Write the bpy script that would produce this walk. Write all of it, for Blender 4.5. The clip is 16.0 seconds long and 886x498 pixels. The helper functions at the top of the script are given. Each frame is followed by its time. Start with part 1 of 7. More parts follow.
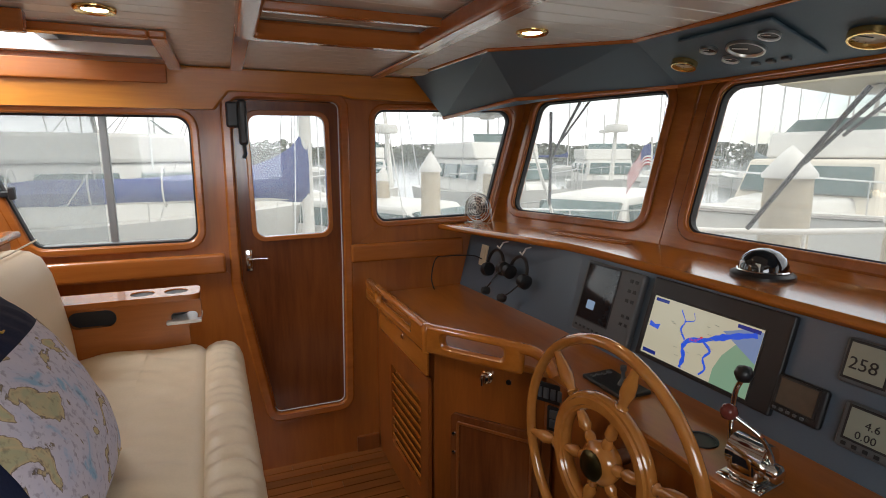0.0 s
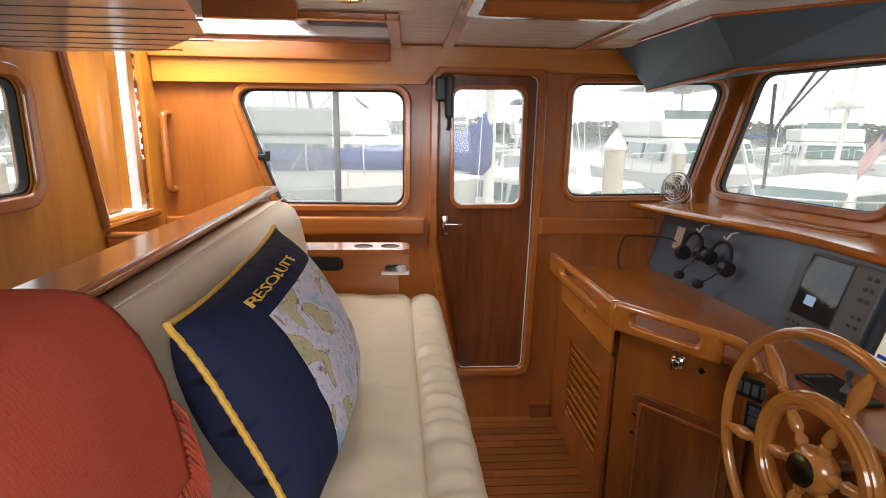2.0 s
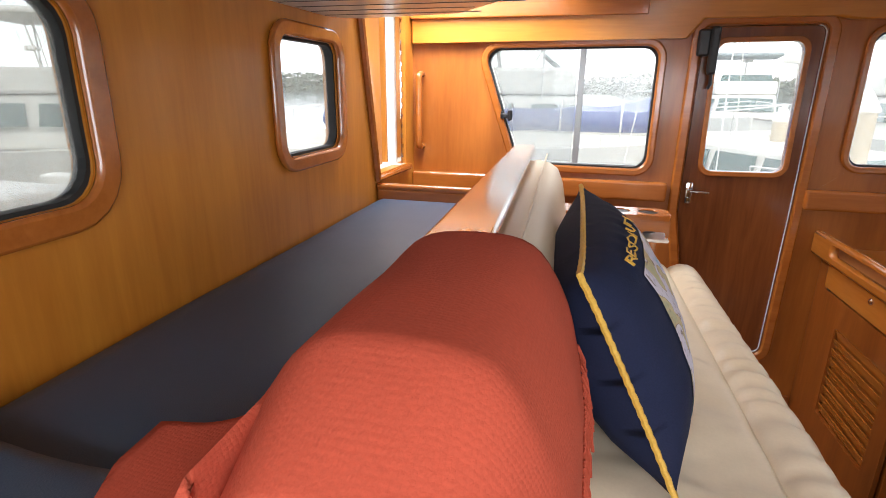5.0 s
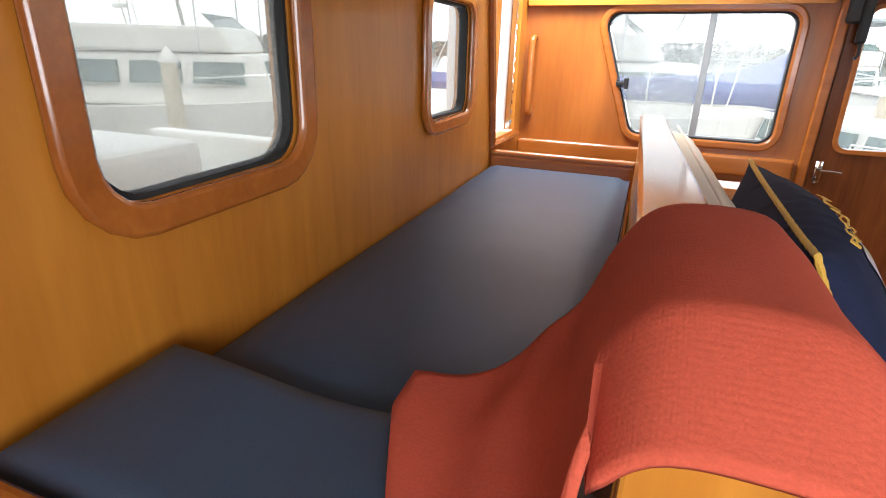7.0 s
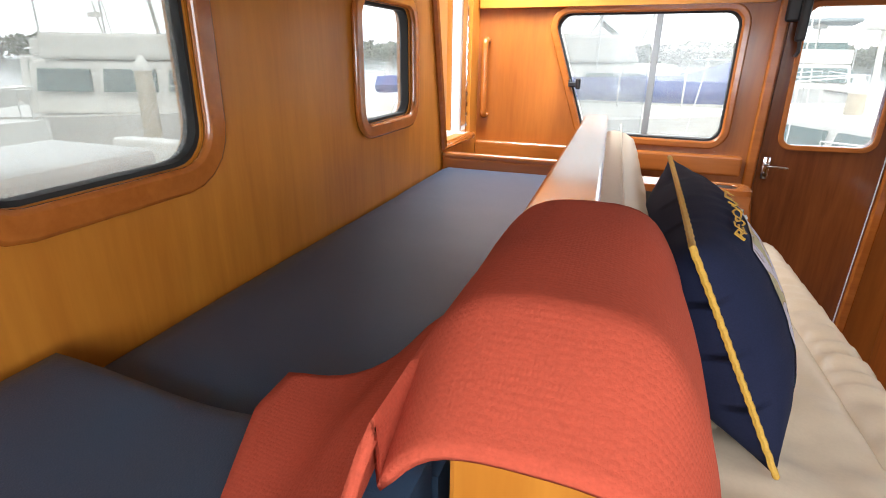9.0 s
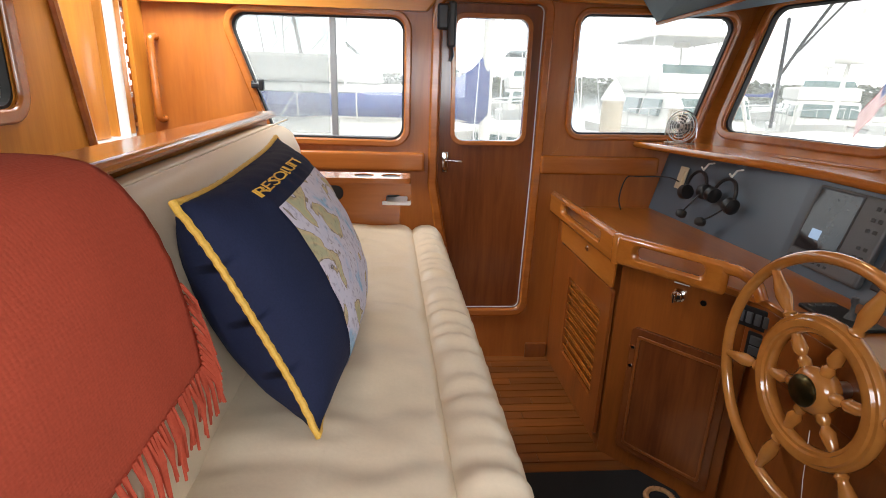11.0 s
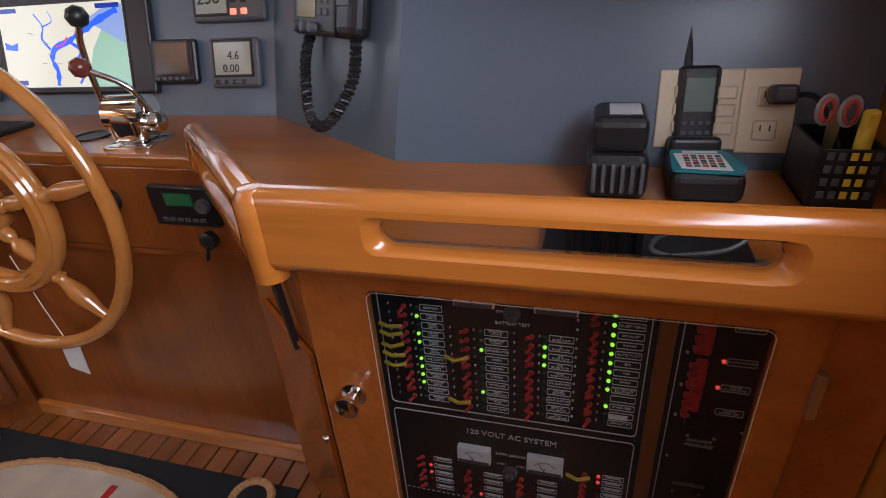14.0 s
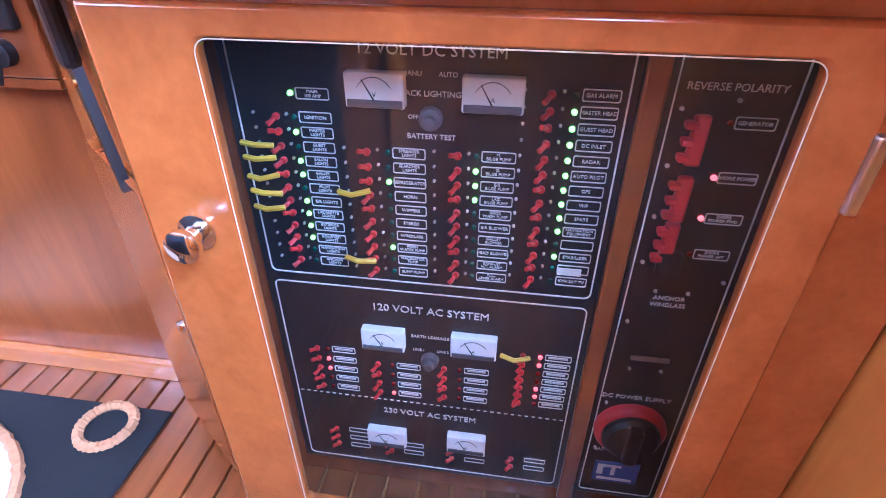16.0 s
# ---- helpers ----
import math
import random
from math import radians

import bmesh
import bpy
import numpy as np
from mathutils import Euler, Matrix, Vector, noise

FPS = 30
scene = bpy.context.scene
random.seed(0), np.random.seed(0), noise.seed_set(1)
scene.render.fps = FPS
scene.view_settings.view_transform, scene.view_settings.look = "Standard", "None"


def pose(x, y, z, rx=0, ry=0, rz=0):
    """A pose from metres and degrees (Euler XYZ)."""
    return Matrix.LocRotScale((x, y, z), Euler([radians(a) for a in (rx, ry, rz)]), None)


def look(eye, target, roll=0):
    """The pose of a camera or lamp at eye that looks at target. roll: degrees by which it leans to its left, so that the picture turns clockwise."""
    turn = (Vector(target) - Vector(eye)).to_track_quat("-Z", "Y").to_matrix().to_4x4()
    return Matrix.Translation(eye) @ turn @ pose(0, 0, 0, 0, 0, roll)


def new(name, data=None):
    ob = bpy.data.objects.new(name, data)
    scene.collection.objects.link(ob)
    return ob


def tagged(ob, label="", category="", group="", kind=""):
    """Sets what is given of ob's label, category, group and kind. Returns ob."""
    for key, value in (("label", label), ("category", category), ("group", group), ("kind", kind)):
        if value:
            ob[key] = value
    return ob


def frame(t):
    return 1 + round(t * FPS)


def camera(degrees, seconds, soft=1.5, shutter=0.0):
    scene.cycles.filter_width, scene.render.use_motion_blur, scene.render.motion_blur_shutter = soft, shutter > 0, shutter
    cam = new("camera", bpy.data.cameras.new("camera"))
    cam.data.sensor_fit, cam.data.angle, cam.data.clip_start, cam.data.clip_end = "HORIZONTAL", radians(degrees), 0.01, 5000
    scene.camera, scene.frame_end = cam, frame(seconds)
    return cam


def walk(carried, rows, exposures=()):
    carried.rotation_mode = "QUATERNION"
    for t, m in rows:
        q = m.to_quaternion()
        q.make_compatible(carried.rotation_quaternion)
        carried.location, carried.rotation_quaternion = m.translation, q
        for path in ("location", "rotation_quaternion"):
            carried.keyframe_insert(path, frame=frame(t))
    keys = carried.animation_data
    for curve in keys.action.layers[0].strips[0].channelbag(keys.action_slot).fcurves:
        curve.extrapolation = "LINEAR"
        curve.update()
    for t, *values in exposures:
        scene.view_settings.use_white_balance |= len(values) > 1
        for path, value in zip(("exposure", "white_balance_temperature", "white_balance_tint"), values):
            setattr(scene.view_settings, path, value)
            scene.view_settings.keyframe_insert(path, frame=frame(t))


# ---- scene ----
# camera and its walk
cam = camera(80.0, 16.0, soft=0.9)
PATH = [
    (0, -0.131, -2.705, 1.648, 79.72, 0.01, -22.35),
    (0.5, -0.161, -2.707, 1.644, 79.30, -0.25, -17.20),
    (1, -0.188, -2.721, 1.636, 78.61, -0.26, -12.49),
    (1.5, -0.208, -2.741, 1.634, 77.85, -0.45, -7.78),
    (2, -0.243, -2.753, 1.633, 77.14, -0.85, -3.74),
    (2.5, -0.298, -2.763, 1.633, 76.46, -1.36, -0.03),
    (3, -0.348, -2.768, 1.643, 75.56, -1.45, 3.32),
    (3.5, -0.398, -2.767, 1.642, 75.37, -1.38, 5.66),
    (4, -0.454, -2.773, 1.643, 74.83, -0.98, 7.44),
    (4.5, -0.505, -2.784, 1.643, 73.95, -0.54, 10.50),
    (5, -0.588, -2.798, 1.626, 72.85, -0.50, 14.30),
    (7.5, -0.838, -2.892, 1.624, 68.91, -1.54, 21.24),
    (8, -0.821, -2.884, 1.626, 68.93, -1.48, 21.59),
    (10.5, -0.371, -2.749, 1.567, 71.66, -0.89, 4.11),
    (11, -0.284, -2.737, 1.524, 72.52, -1.84, -4.54),
    (11.5, -0.193, -2.765, 1.507, 73.22, -0.69, -15.69),
    (12, -0.105, -2.801, 1.482, 72.89, 0.93, -29.53),
    (12.5, -0.032, -2.848, 1.440, 71.17, 3.13, -44.16),
    (13, -0.006, -2.859, 1.372, 68.14, 5.39, -60.12),
    (13.5, 0.023, -2.868, 1.276, 64.22, 5.27, -69.46),
    (14, 0.059, -2.876, 1.208, 61.06, 3.90, -75.02),
    (14.5, 0.081, -2.879, 1.147, 59.21, 2.67, -78.01),
    (15, 0.120, -2.866, 1.060, 58.07, 1.78, -79.61),
    (15.5, 0.151, -2.871, 0.973, 57.27, 0.68, -80.56),
    (16, 0.174, -2.871, 0.915, 56.41, -0.09, -81.42),
]
EXPOSURES = [(0.0, 0.18, 6500, 10), (1.5, 0.48, 6500, 10), (3.0, 0.80, 6450, 10), (5.0, 0.92, 6350, 11), (8.0, 1.02, 6250, 10), (10.5, 0.95, 6400, 10), (11.2, 0.78, 6450, 10), (12.0, 0.38, 6450, 10), (12.6, 0.18, 6100, 9), (13.3, 0.28, 5400, 8), (14.0, 1.15, 5900, 17), (14.5, 2.22, 5750, 20), (15.0, 2.95, 5250, 22), (16.0, 3.80, 4100, 24)]
walk(cam, [(t, pose(x, y, z, rx, ry, rz)) for t, x, y, z, rx, ry, rz in PATH], EXPOSURES)

# world: bright broken overcast over the marina
world = bpy.data.worlds.new("overcast")
scene.world = world
world.use_nodes = True
wn, wl = world.node_tree.nodes, world.node_tree.links
sky = wn.new("ShaderNodeTexSky")
sky.sky_type, sky.sun_disc = "NISHITA", False
sky.sun_elevation, sky.sun_rotation = radians(48), radians(150)
wco = wn.new("ShaderNodeTexCoord")
wmap = wn.new("ShaderNodeMapping")
wmap.inputs["Scale"].default_value = (1.0, 1.0, 3.5)
wno = wn.new("ShaderNodeTexNoise")
wno.inputs["Scale"].default_value, wno.inputs["Detail"].default_value = 3.2, 6.0
wra = wn.new("ShaderNodeValToRGB")
wra.color_ramp.elements[0].position, wra.color_ramp.elements[1].position = 0.30, 0.52
wmi = wn.new("ShaderNodeMixRGB")
wmi.inputs[2].default_value = (9.0, 9.2, 9.6, 1.0)
wl.new(wco.outputs["Generated"], wmap.inputs["Vector"])
wl.new(wmap.outputs["Vector"], wno.inputs["Vector"])
wl.new(wno.outputs["Fac"], wra.inputs["Fac"])
wl.new(wra.outputs["Color"], wmi.inputs["Fac"])
wl.new(sky.outputs["Color"], wmi.inputs[1])
wbg = wn["Background"]
wl.new(wmi.outputs["Color"], wbg.inputs["Color"])
wbg.inputs["Strength"].default_value = 0.215

sun_data = bpy.data.lights.new("sun", "SUN")
sun_data.energy, sun_data.angle, sun_data.color = 1.4, radians(12), (1.0, 0.95, 0.88)
sun = new("sun", sun_data)
sun.matrix_basis = look((0, 0, 20), (-8, 12, 0))


def sky_lamp(name, at, toward, w, h, watts, color=(0.93, 0.97, 1.0)):
    """An area lamp standing in for daylight through one opening."""
    d = bpy.data.lights.new(name, "AREA")
    d.shape, d.size, d.size_y, d.energy, d.color = "RECTANGLE", w, h, watts, color
    ob = new(name, d)
    ob.matrix_basis = look(at, toward)
    return ob


sky_lamp("daylight_companionway", (-1.35, -0.50, 2.40), (-1.15, -0.50, 1.0), 0.6, 0.5, 24)
# starboard window is assumed and out of view; this lamp is added fill
sky_lamp("fill_daylight_starboard", (-0.2, -3.45, 1.6), (-0.2, -1.5, 0.9), 1.4, 0.5, 9.5)


# materials
def mat(name, color, rough=0.5, metal=0.0, coat=0.0, bump=0.0, scale=40.0, vary=0.12, emit=None, power=0.0, stretch=(1, 1, 1), spec=0.5):
    """A surface with two scales of colour noise and a fine relief."""
    m = bpy.data.materials.new(name)
    m.use_nodes = True
    n, l = m.node_tree.nodes, m.node_tree.links
    p = n["Principled BSDF"]
    p.inputs["Roughness"].default_value, p.inputs["Metallic"].default_value = rough, metal
    p.inputs["Coat Weight"].default_value, p.inputs["Coat Roughness"].default_value = coat, 0.08
    p.inputs["Specular IOR Level"].default_value = spec
    co = n.new("ShaderNodeTexCoord")
    mp = n.new("ShaderNodeMapping")
    mp.inputs["Scale"].default_value = stretch
    l.new(co.outputs["Object"], mp.inputs["Vector"])
    n1, n2 = n.new("ShaderNodeTexNoise"), n.new("ShaderNodeTexNoise")
    n1.inputs["Scale"].default_value, n1.inputs["Detail"].default_value = scale, 4.0
    n2.inputs["Scale"].default_value, n2.inputs["Detail"].default_value = 4.0, 3.0
    for q in (n1, n2):
        l.new(mp.outputs["Vector"], q.inputs["Vector"])
    ad = n.new("ShaderNodeMath")
    ad.operation = "ADD"
    l.new(n1.outputs["Fac"], ad.inputs[0])
    l.new(n2.outputs["Fac"], ad.inputs[1])
    rp = n.new("ShaderNodeValToRGB")
    rp.color_ramp.elements[0].position, rp.color_ramp.elements[1].position = 0.30, 0.70
    hv = n.new("ShaderNodeMath")
    hv.operation = "MULTIPLY"
    hv.inputs[1].default_value = 0.5
    l.new(ad.outputs[0], hv.inputs[0])
    l.new(hv.outputs[0], rp.inputs["Fac"])
    rp.color_ramp.elements[0].color = (*[c * (1 - vary) for c in color], 1)
    rp.color_ramp.elements[1].color = (*[min(1, c * (1 + vary)) for c in color], 1)
    l.new(rp.outputs["Color"], p.inputs["Base Color"])
    if bump:
        b = n.new("ShaderNodeBump")
        b.inputs["Strength"].default_value, b.inputs["Distance"].default_value = bump, 0.002
        l.new(n1.outputs["Fac"], b.inputs["Height"])
        l.new(b.outputs["Normal"], p.inputs["Normal"])
    if emit:
        p.inputs["Emission Color"].default_value, p.inputs["Emission Strength"].default_value = (*emit, 1), power
    return m


def wood(name, dark, light, grain=(1.0, 14.0, 14.0), rough=0.3, coat=0.5, seed=0.0, per_piece=False):
    """Varnished timber: long streaks along the axis with the small scale, fine pores and slow tone drift."""
    m = bpy.data.materials.new(name)
    m.use_nodes = True
    n, l = m.node_tree.nodes, m.node_tree.links
    p = n["Principled BSDF"]
    p.inputs["Roughness"].default_value, p.inputs["Coat Weight"].default_value, p.inputs["Coat Roughness"].default_value = rough, coat, 0.12
    co, mp = n.new("ShaderNodeTexCoord"), n.new("ShaderNodeMapping")
    mp.inputs["Scale"].default_value, mp.inputs["Location"].default_value = grain, (seed, seed * 2.3, seed * 0.7)
    l.new(co.outputs["Object"], mp.inputs["Vector"])
    a, b2, c3 = (n.new("ShaderNodeTexNoise") for _ in range(3))
    for q, sc, dt, ds in ((a, 1.6, 5.0, 0.6), (b2, 9.0, 3.0, 0.2), (c3, 0.45, 2.0, 0.0)):
        q.inputs["Scale"].default_value, q.inputs["Detail"].default_value, q.inputs["Distortion"].default_value = sc, dt, ds
        l.new(mp.outputs["Vector"], q.inputs["Vector"])
    m1, m2 = n.new("ShaderNodeMixRGB"), n.new("ShaderNodeMixRGB")
    m1.inputs[0].default_value, m2.inputs[0].default_value = 0.28, 0.35
    l.new(a.outputs["Fac"], m1.inputs[1])
    l.new(b2.outputs["Fac"], m1.inputs[2])
    l.new(m1.outputs[0], m2.inputs[1])
    l.new(c3.outputs["Fac"], m2.inputs[2])
    rp = n.new("ShaderNodeValToRGB")
    rp.color_ramp.elements[0].position, rp.color_ramp.elements[1].position = 0.36, 0.64
    rp.color_ramp.elements[0].color, rp.color_ramp.elements[1].color = (*dark, 1), (*light, 1)
    l.new(m2.outputs[0], rp.inputs["Fac"])
    out = rp.outputs["Color"]
    if per_piece:
        oi, hs = n.new("ShaderNodeObjectInfo"), n.new("ShaderNodeHueSaturation")
        mr = n.new("ShaderNodeMapRange")
        mr.inputs["To Min"].default_value, mr.inputs["To Max"].default_value = 0.78, 1.18
        l.new(oi.outputs["Random"], mr.inputs["Value"])
        l.new(mr.outputs["Result"], hs.inputs["Value"])
        l.new(out, hs.inputs["Color"])
        out = hs.outputs["Color"]
    l.new(out, p.inputs["Base Color"])
    bp = n.new("ShaderNodeBump")
    bp.inputs["Strength"].default_value, bp.inputs["Distance"].default_value = 0.12, 0.001
    l.new(b2.outputs["Fac"], bp.inputs["Height"])
    l.new(bp.outputs["Normal"], p.inputs["Normal"])
    return m


def pane_glass(name, tint=(0.96, 0.98, 0.98), gloss=0.6, haze=0.0, glare=0.0):
    m = bpy.data.materials.new(name)
    m.use_nodes = True
    n, l = m.node_tree.nodes, m.node_tree.links
    n.remove(n["Principled BSDF"])
    tr, gl, mx, lw = n.new("ShaderNodeBsdfTransparent"), n.new("ShaderNodeBsdfGlossy"), n.new("ShaderNodeMixShader"), n.new("ShaderNodeLayerWeight")
    tr.inputs["Color"].default_value = (*tint, 1)
    gl.inputs["Roughness"].default_value = 0.02
    pw_, mr_ = n.new("ShaderNodeMath"), n.new("ShaderNodeMapRange")
    pw_.operation = "POWER"
    pw_.inputs[1].default_value = 4.0
    mr_.inputs["To Min"].default_value, mr_.inputs["To Max"].default_value = 0.045 * gloss, 0.6 * gloss
    l.new(lw.outputs["Facing"], pw_.inputs[0])
    l.new(pw_.outputs[0], mr_.inputs["Value"])
    l.new(mr_.outputs["Result"], mx.inputs[0])
    clear = tr.outputs[0]
    # pale films that paint veiling haze and milky glare into the glass
    for kind_, amount in (("ShaderNodeBsdfTranslucent", haze), ("ShaderNodeBsdfDiffuse", glare)):
        if amount:
            film_, blend_ = n.new(kind_), n.new("ShaderNodeMixShader")
            film_.inputs["Color"].default_value = (0.86, 0.86, 0.85, 1)
            blend_.inputs[0].default_value = amount
            l.new(clear, blend_.inputs[1])
            l.new(film_.outputs[0], blend_.inputs[2])
            clear = blend_.outputs[0]
    l.new(clear, mx.inputs[1])
    l.new(gl.outputs[0], mx.inputs[2])
    l.new(mx.outputs[0], n["Material Output"].inputs["Surface"])
    return m


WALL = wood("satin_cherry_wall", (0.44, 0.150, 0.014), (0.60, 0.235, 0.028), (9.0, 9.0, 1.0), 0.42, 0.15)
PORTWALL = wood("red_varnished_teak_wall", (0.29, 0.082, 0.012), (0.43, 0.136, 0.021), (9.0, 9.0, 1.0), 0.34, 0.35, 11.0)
WALL_H = wood("satin_cherry_long_grain", (0.44, 0.15, 0.014), (0.60, 0.235, 0.028), (1.0, 12.0, 12.0), 0.36, 0.35, 3.0)
TRIM = wood("varnished_teak_trim", (0.31, 0.088, 0.014), (0.45, 0.140, 0.024), (1.2, 12.0, 12.0), 0.25, 0.7, 7.0)
TRIM_Y = wood("varnished_teak_trim_athwart", (0.37, 0.112, 0.014), (0.53, 0.180, 0.026), (12.0, 1.2, 12.0), 0.22, 0.8, 5.0)
DOORWOOD = wood("dark_varnished_mahogany", (0.11, 0.028, 0.008), (0.22, 0.065, 0.016), (10.0, 10.0, 0.9), 0.22, 0.7, 9.0)
CAB = wood("varnished_teak_cabinet", (0.19, 0.050, 0.008), (0.32, 0.090, 0.014), (10.0, 10.0, 1.0), 0.30, 0.5, 2.0)
COUNTER = wood("varnished_teak_counter", (0.30, 0.086, 0.011), (0.44, 0.145, 0.020), (9.0, 1.0, 9.0), 0.30, 0.6, 4.0)
WHEELWOOD = wood("honey_varnished_teak", (0.42, 0.155, 0.030), (0.60, 0.250, 0.055), (4.0, 4.0, 4.0), 0.12, 1.0, 6.0)
PLANK = wood("teak_sole", (0.15, 0.045, 0.009), (0.26, 0.084, 0.016), (1.0, 16.0, 16.0), 0.30, 0.5, 1.0, True)
HOLLY = mat("holly_strip", (0.40, 0.19, 0.05), 0.35, vary=0.15)
WHITE = mat("white_headliner_panel", (0.74, 0.72, 0.67), 0.28, bump=0.03, scale=12, vary=0.03, coat=0.3)
GEL = mat("white_gelcoat", (0.78, 0.78, 0.76), 0.3, vary=0.04, scale=3, coat=0.3)
GREYV = mat("blue_grey_dash_laminate", (0.098, 0.130, 0.165), 0.30, bump=0.06, scale=300, vary=0.06)
BROW = mat("blue_grey_vinyl", (0.060, 0.110, 0.150), 0.5, bump=0.10, scale=260, vary=0.06)
CREAM = mat("cream_vinyl", (0.67, 0.555, 0.405), 0.42, bump=0.12, scale=160, vary=0.04)
NAVYF = mat("slate_blue_canvas", (0.034, 0.062, 0.106), 0.46, bump=0.35, scale=420, vary=0.12, spec=0.5)
NAVY = mat("navy_velvet", (0.012, 0.016, 0.042), 0.85, bump=0.25, scale=300, vary=0.2, spec=0.2)
GOLD = mat("gold_cord", (0.62, 0.36, 0.05), 0.6, bump=0.3, scale=300, vary=0.2)
CHROME = mat("polished_chrome", (0.78, 0.77, 0.74), 0.08, 1.0, vary=0.02)
STEEL = mat("satin_stainless", (0.6, 0.6, 0.58), 0.28, 1.0, vary=0.05)
ALU = mat("grey_anodised_aluminium", (0.30, 0.31, 0.31), 0.4, 0.8, vary=0.05)
BRASS = mat("polished_brass", (0.75, 0.50, 0.18), 0.15, 1.0, vary=0.05)
BLACK = mat("black_plastic", (0.012, 0.012, 0.013), 0.4, bump=0.05, scale=300)
GREYP = mat("grey_plastic", (0.085, 0.090, 0.095), 0.45, bump=0.05, scale=300)
RUBBER = mat("black_rubber", (0.02, 0.02, 0.02), 0.7)
IVORY = mat("ivory_plastic", (0.62, 0.53, 0.36), 0.4, vary=0.03)
PAPER = mat("white_paper", (0.75, 0.74, 0.70), 0.8, vary=0.04)
REDP = mat("red_plastic", (0.45, 0.02, 0.02), 0.4)
YELLOWP = mat("yellow_plastic", (0.60, 0.42, 0.02), 0.5)
TEALP = mat("teal_plastic", (0.02, 0.22, 0.26), 0.45)
# tint dims the bright outside; the film paints its washed-out veil
GLASS = pane_glass("veiled_pane", (0.90, 0.90, 0.88), 0.6, haze=0.11)
# slight diffuse share imitates the milky reflection over the switch panel
SCREENGLASS = pane_glass("instrument_glass", (0.9, 0.93, 0.95), 0.7, glare=0.003)
MESHSCREEN = pane_glass("insect_screen", (0.80, 0.81, 0.81), 0.1, haze=0.16)
LAMPGLOW = mat("warm_lamp_lens", (0.9, 0.8, 0.6), 0.3, emit=(1.0, 0.72, 0.38), power=9.0)
BLANKET = mat("coral_knit", (0.44, 0.075, 0.040), 0.95, bump=0.0, scale=190, vary=0.16, spec=0.15, stretch=(1, 1.6, 1))
kn, kl = BLANKET.node_tree.nodes, BLANKET.node_tree.links
kco, kmp, kvo, kns, kad, kbp = (kn.new(q) for q in ("ShaderNodeTexCoord", "ShaderNodeMapping", "ShaderNodeTexVoronoi", "ShaderNodeTexNoise", "ShaderNodeMath", "ShaderNodeBump"))
kmp.inputs["Scale"].default_value = (1.0, 0.7, 1.0)
kvo.inputs["Scale"].default_value, kvo.inputs["Randomness"].default_value = 250.0, 0.35
kns.inputs["Scale"].default_value, kns.inputs["Detail"].default_value = 700.0, 3.0
kad.operation = "MULTIPLY_ADD"
kad.inputs[1].default_value = 0.5
kbp.inputs["Strength"].default_value, kbp.inputs["Distance"].default_value, kbp.invert = 0.45, 0.0016, True
kl.new(kco.outputs["Object"], kmp.inputs["Vector"])
kl.new(kmp.outputs["Vector"], kvo.inputs["Vector"])
kl.new(kmp.outputs["Vector"], kns.inputs["Vector"])
kl.new(kns.outputs["Fac"], kad.inputs[0])
kl.new(kvo.outputs["Distance"], kad.inputs[2])
kl.new(kad.outputs[0], kbp.inputs["Height"])
kl.new(kbp.outputs["Normal"], kn["Principled BSDF"].inputs["Normal"])
SEA = mat("harbour_water", (0.06, 0.085, 0.085), 0.12, bump=0.5, scale=2.0, vary=0.2)
NAVYCANVAS = mat("royal_blue_canvas", (0.030, 0.055, 0.19), 0.8, bump=0.2, scale=60, vary=0.15)
LEAF = mat("dark_pine_foliage", (0.10, 0.115, 0.075), 0.9, vary=0.35, scale=3)
PILE = mat("weathered_piling", (0.42, 0.36, 0.26), 0.9, bump=0.4, scale=20, vary=0.15)
DOCKW = mat("grey_dock_timber", (0.30, 0.28, 0.25), 0.9, bump=0.3, scale=12, vary=0.15)
TINTED = mat("dark_boat_window", (0.03, 0.04, 0.05), 0.08, vary=0.1)


# geometry helpers
def part(name, bm, material, parent=None, label="", smooth=False, bevel=0.0, tag=None):
    """One mesh object made from bm, under a thing or a part."""
    bmesh.ops.recalc_face_normals(bm, faces=bm.faces[:])
    me = bpy.data.meshes.new(name)
    bm.to_mesh(me)
    bm.free()
    me.materials.append(material)
    if smooth:
        for f in me.polygons:
            f.use_smooth = True
    ob = new(name, me)
    if parent is not None:
        ob.parent = parent
        if parent.parent is None and parent.type == "EMPTY":
            ob.matrix_parent_inverse = parent.matrix_basis.inverted()
    if label:
        ob["label"] = label
    if bevel:
        md = ob.modifiers.new("edge", "BEVEL")
        md.width, md.segments, md.limit_method, md.angle_limit = bevel, 2, "ANGLE", radians(40)
        for f in me.polygons:
            f.use_smooth = True
        me.set_sharp_from_angle(angle=radians(35))
    elif smooth:
        me.set_sharp_from_angle(angle=radians(50))
    return ob


def thing(name, at, label, category, group="", kind=""):
    """An Empty at a thing's base, to parent its parts."""
    e = new(name)
    e.empty_display_size = 0.05
    e.matrix_basis = Matrix.Translation(at)
    return tagged(e, label, category, group, kind)


def box(x0, x1, y0, y1, z0, z1, r=0.0, m=None, seg=2):
    bm = bmesh.new()
    bmesh.ops.create_cube(bm, size=1.0, matrix=Matrix.LocRotScale(((x0 + x1) / 2, (y0 + y1) / 2, (z0 + z1) / 2), None, (abs(x1 - x0), abs(y1 - y0), abs(z1 - z0))))
    if r:
        bmesh.ops.bevel(bm, geom=bm.edges[:], offset=r, segments=seg, profile=0.5, affect="EDGES")
    if m is not None:
        bmesh.ops.transform(bm, matrix=m, verts=bm.verts[:])
    return bm


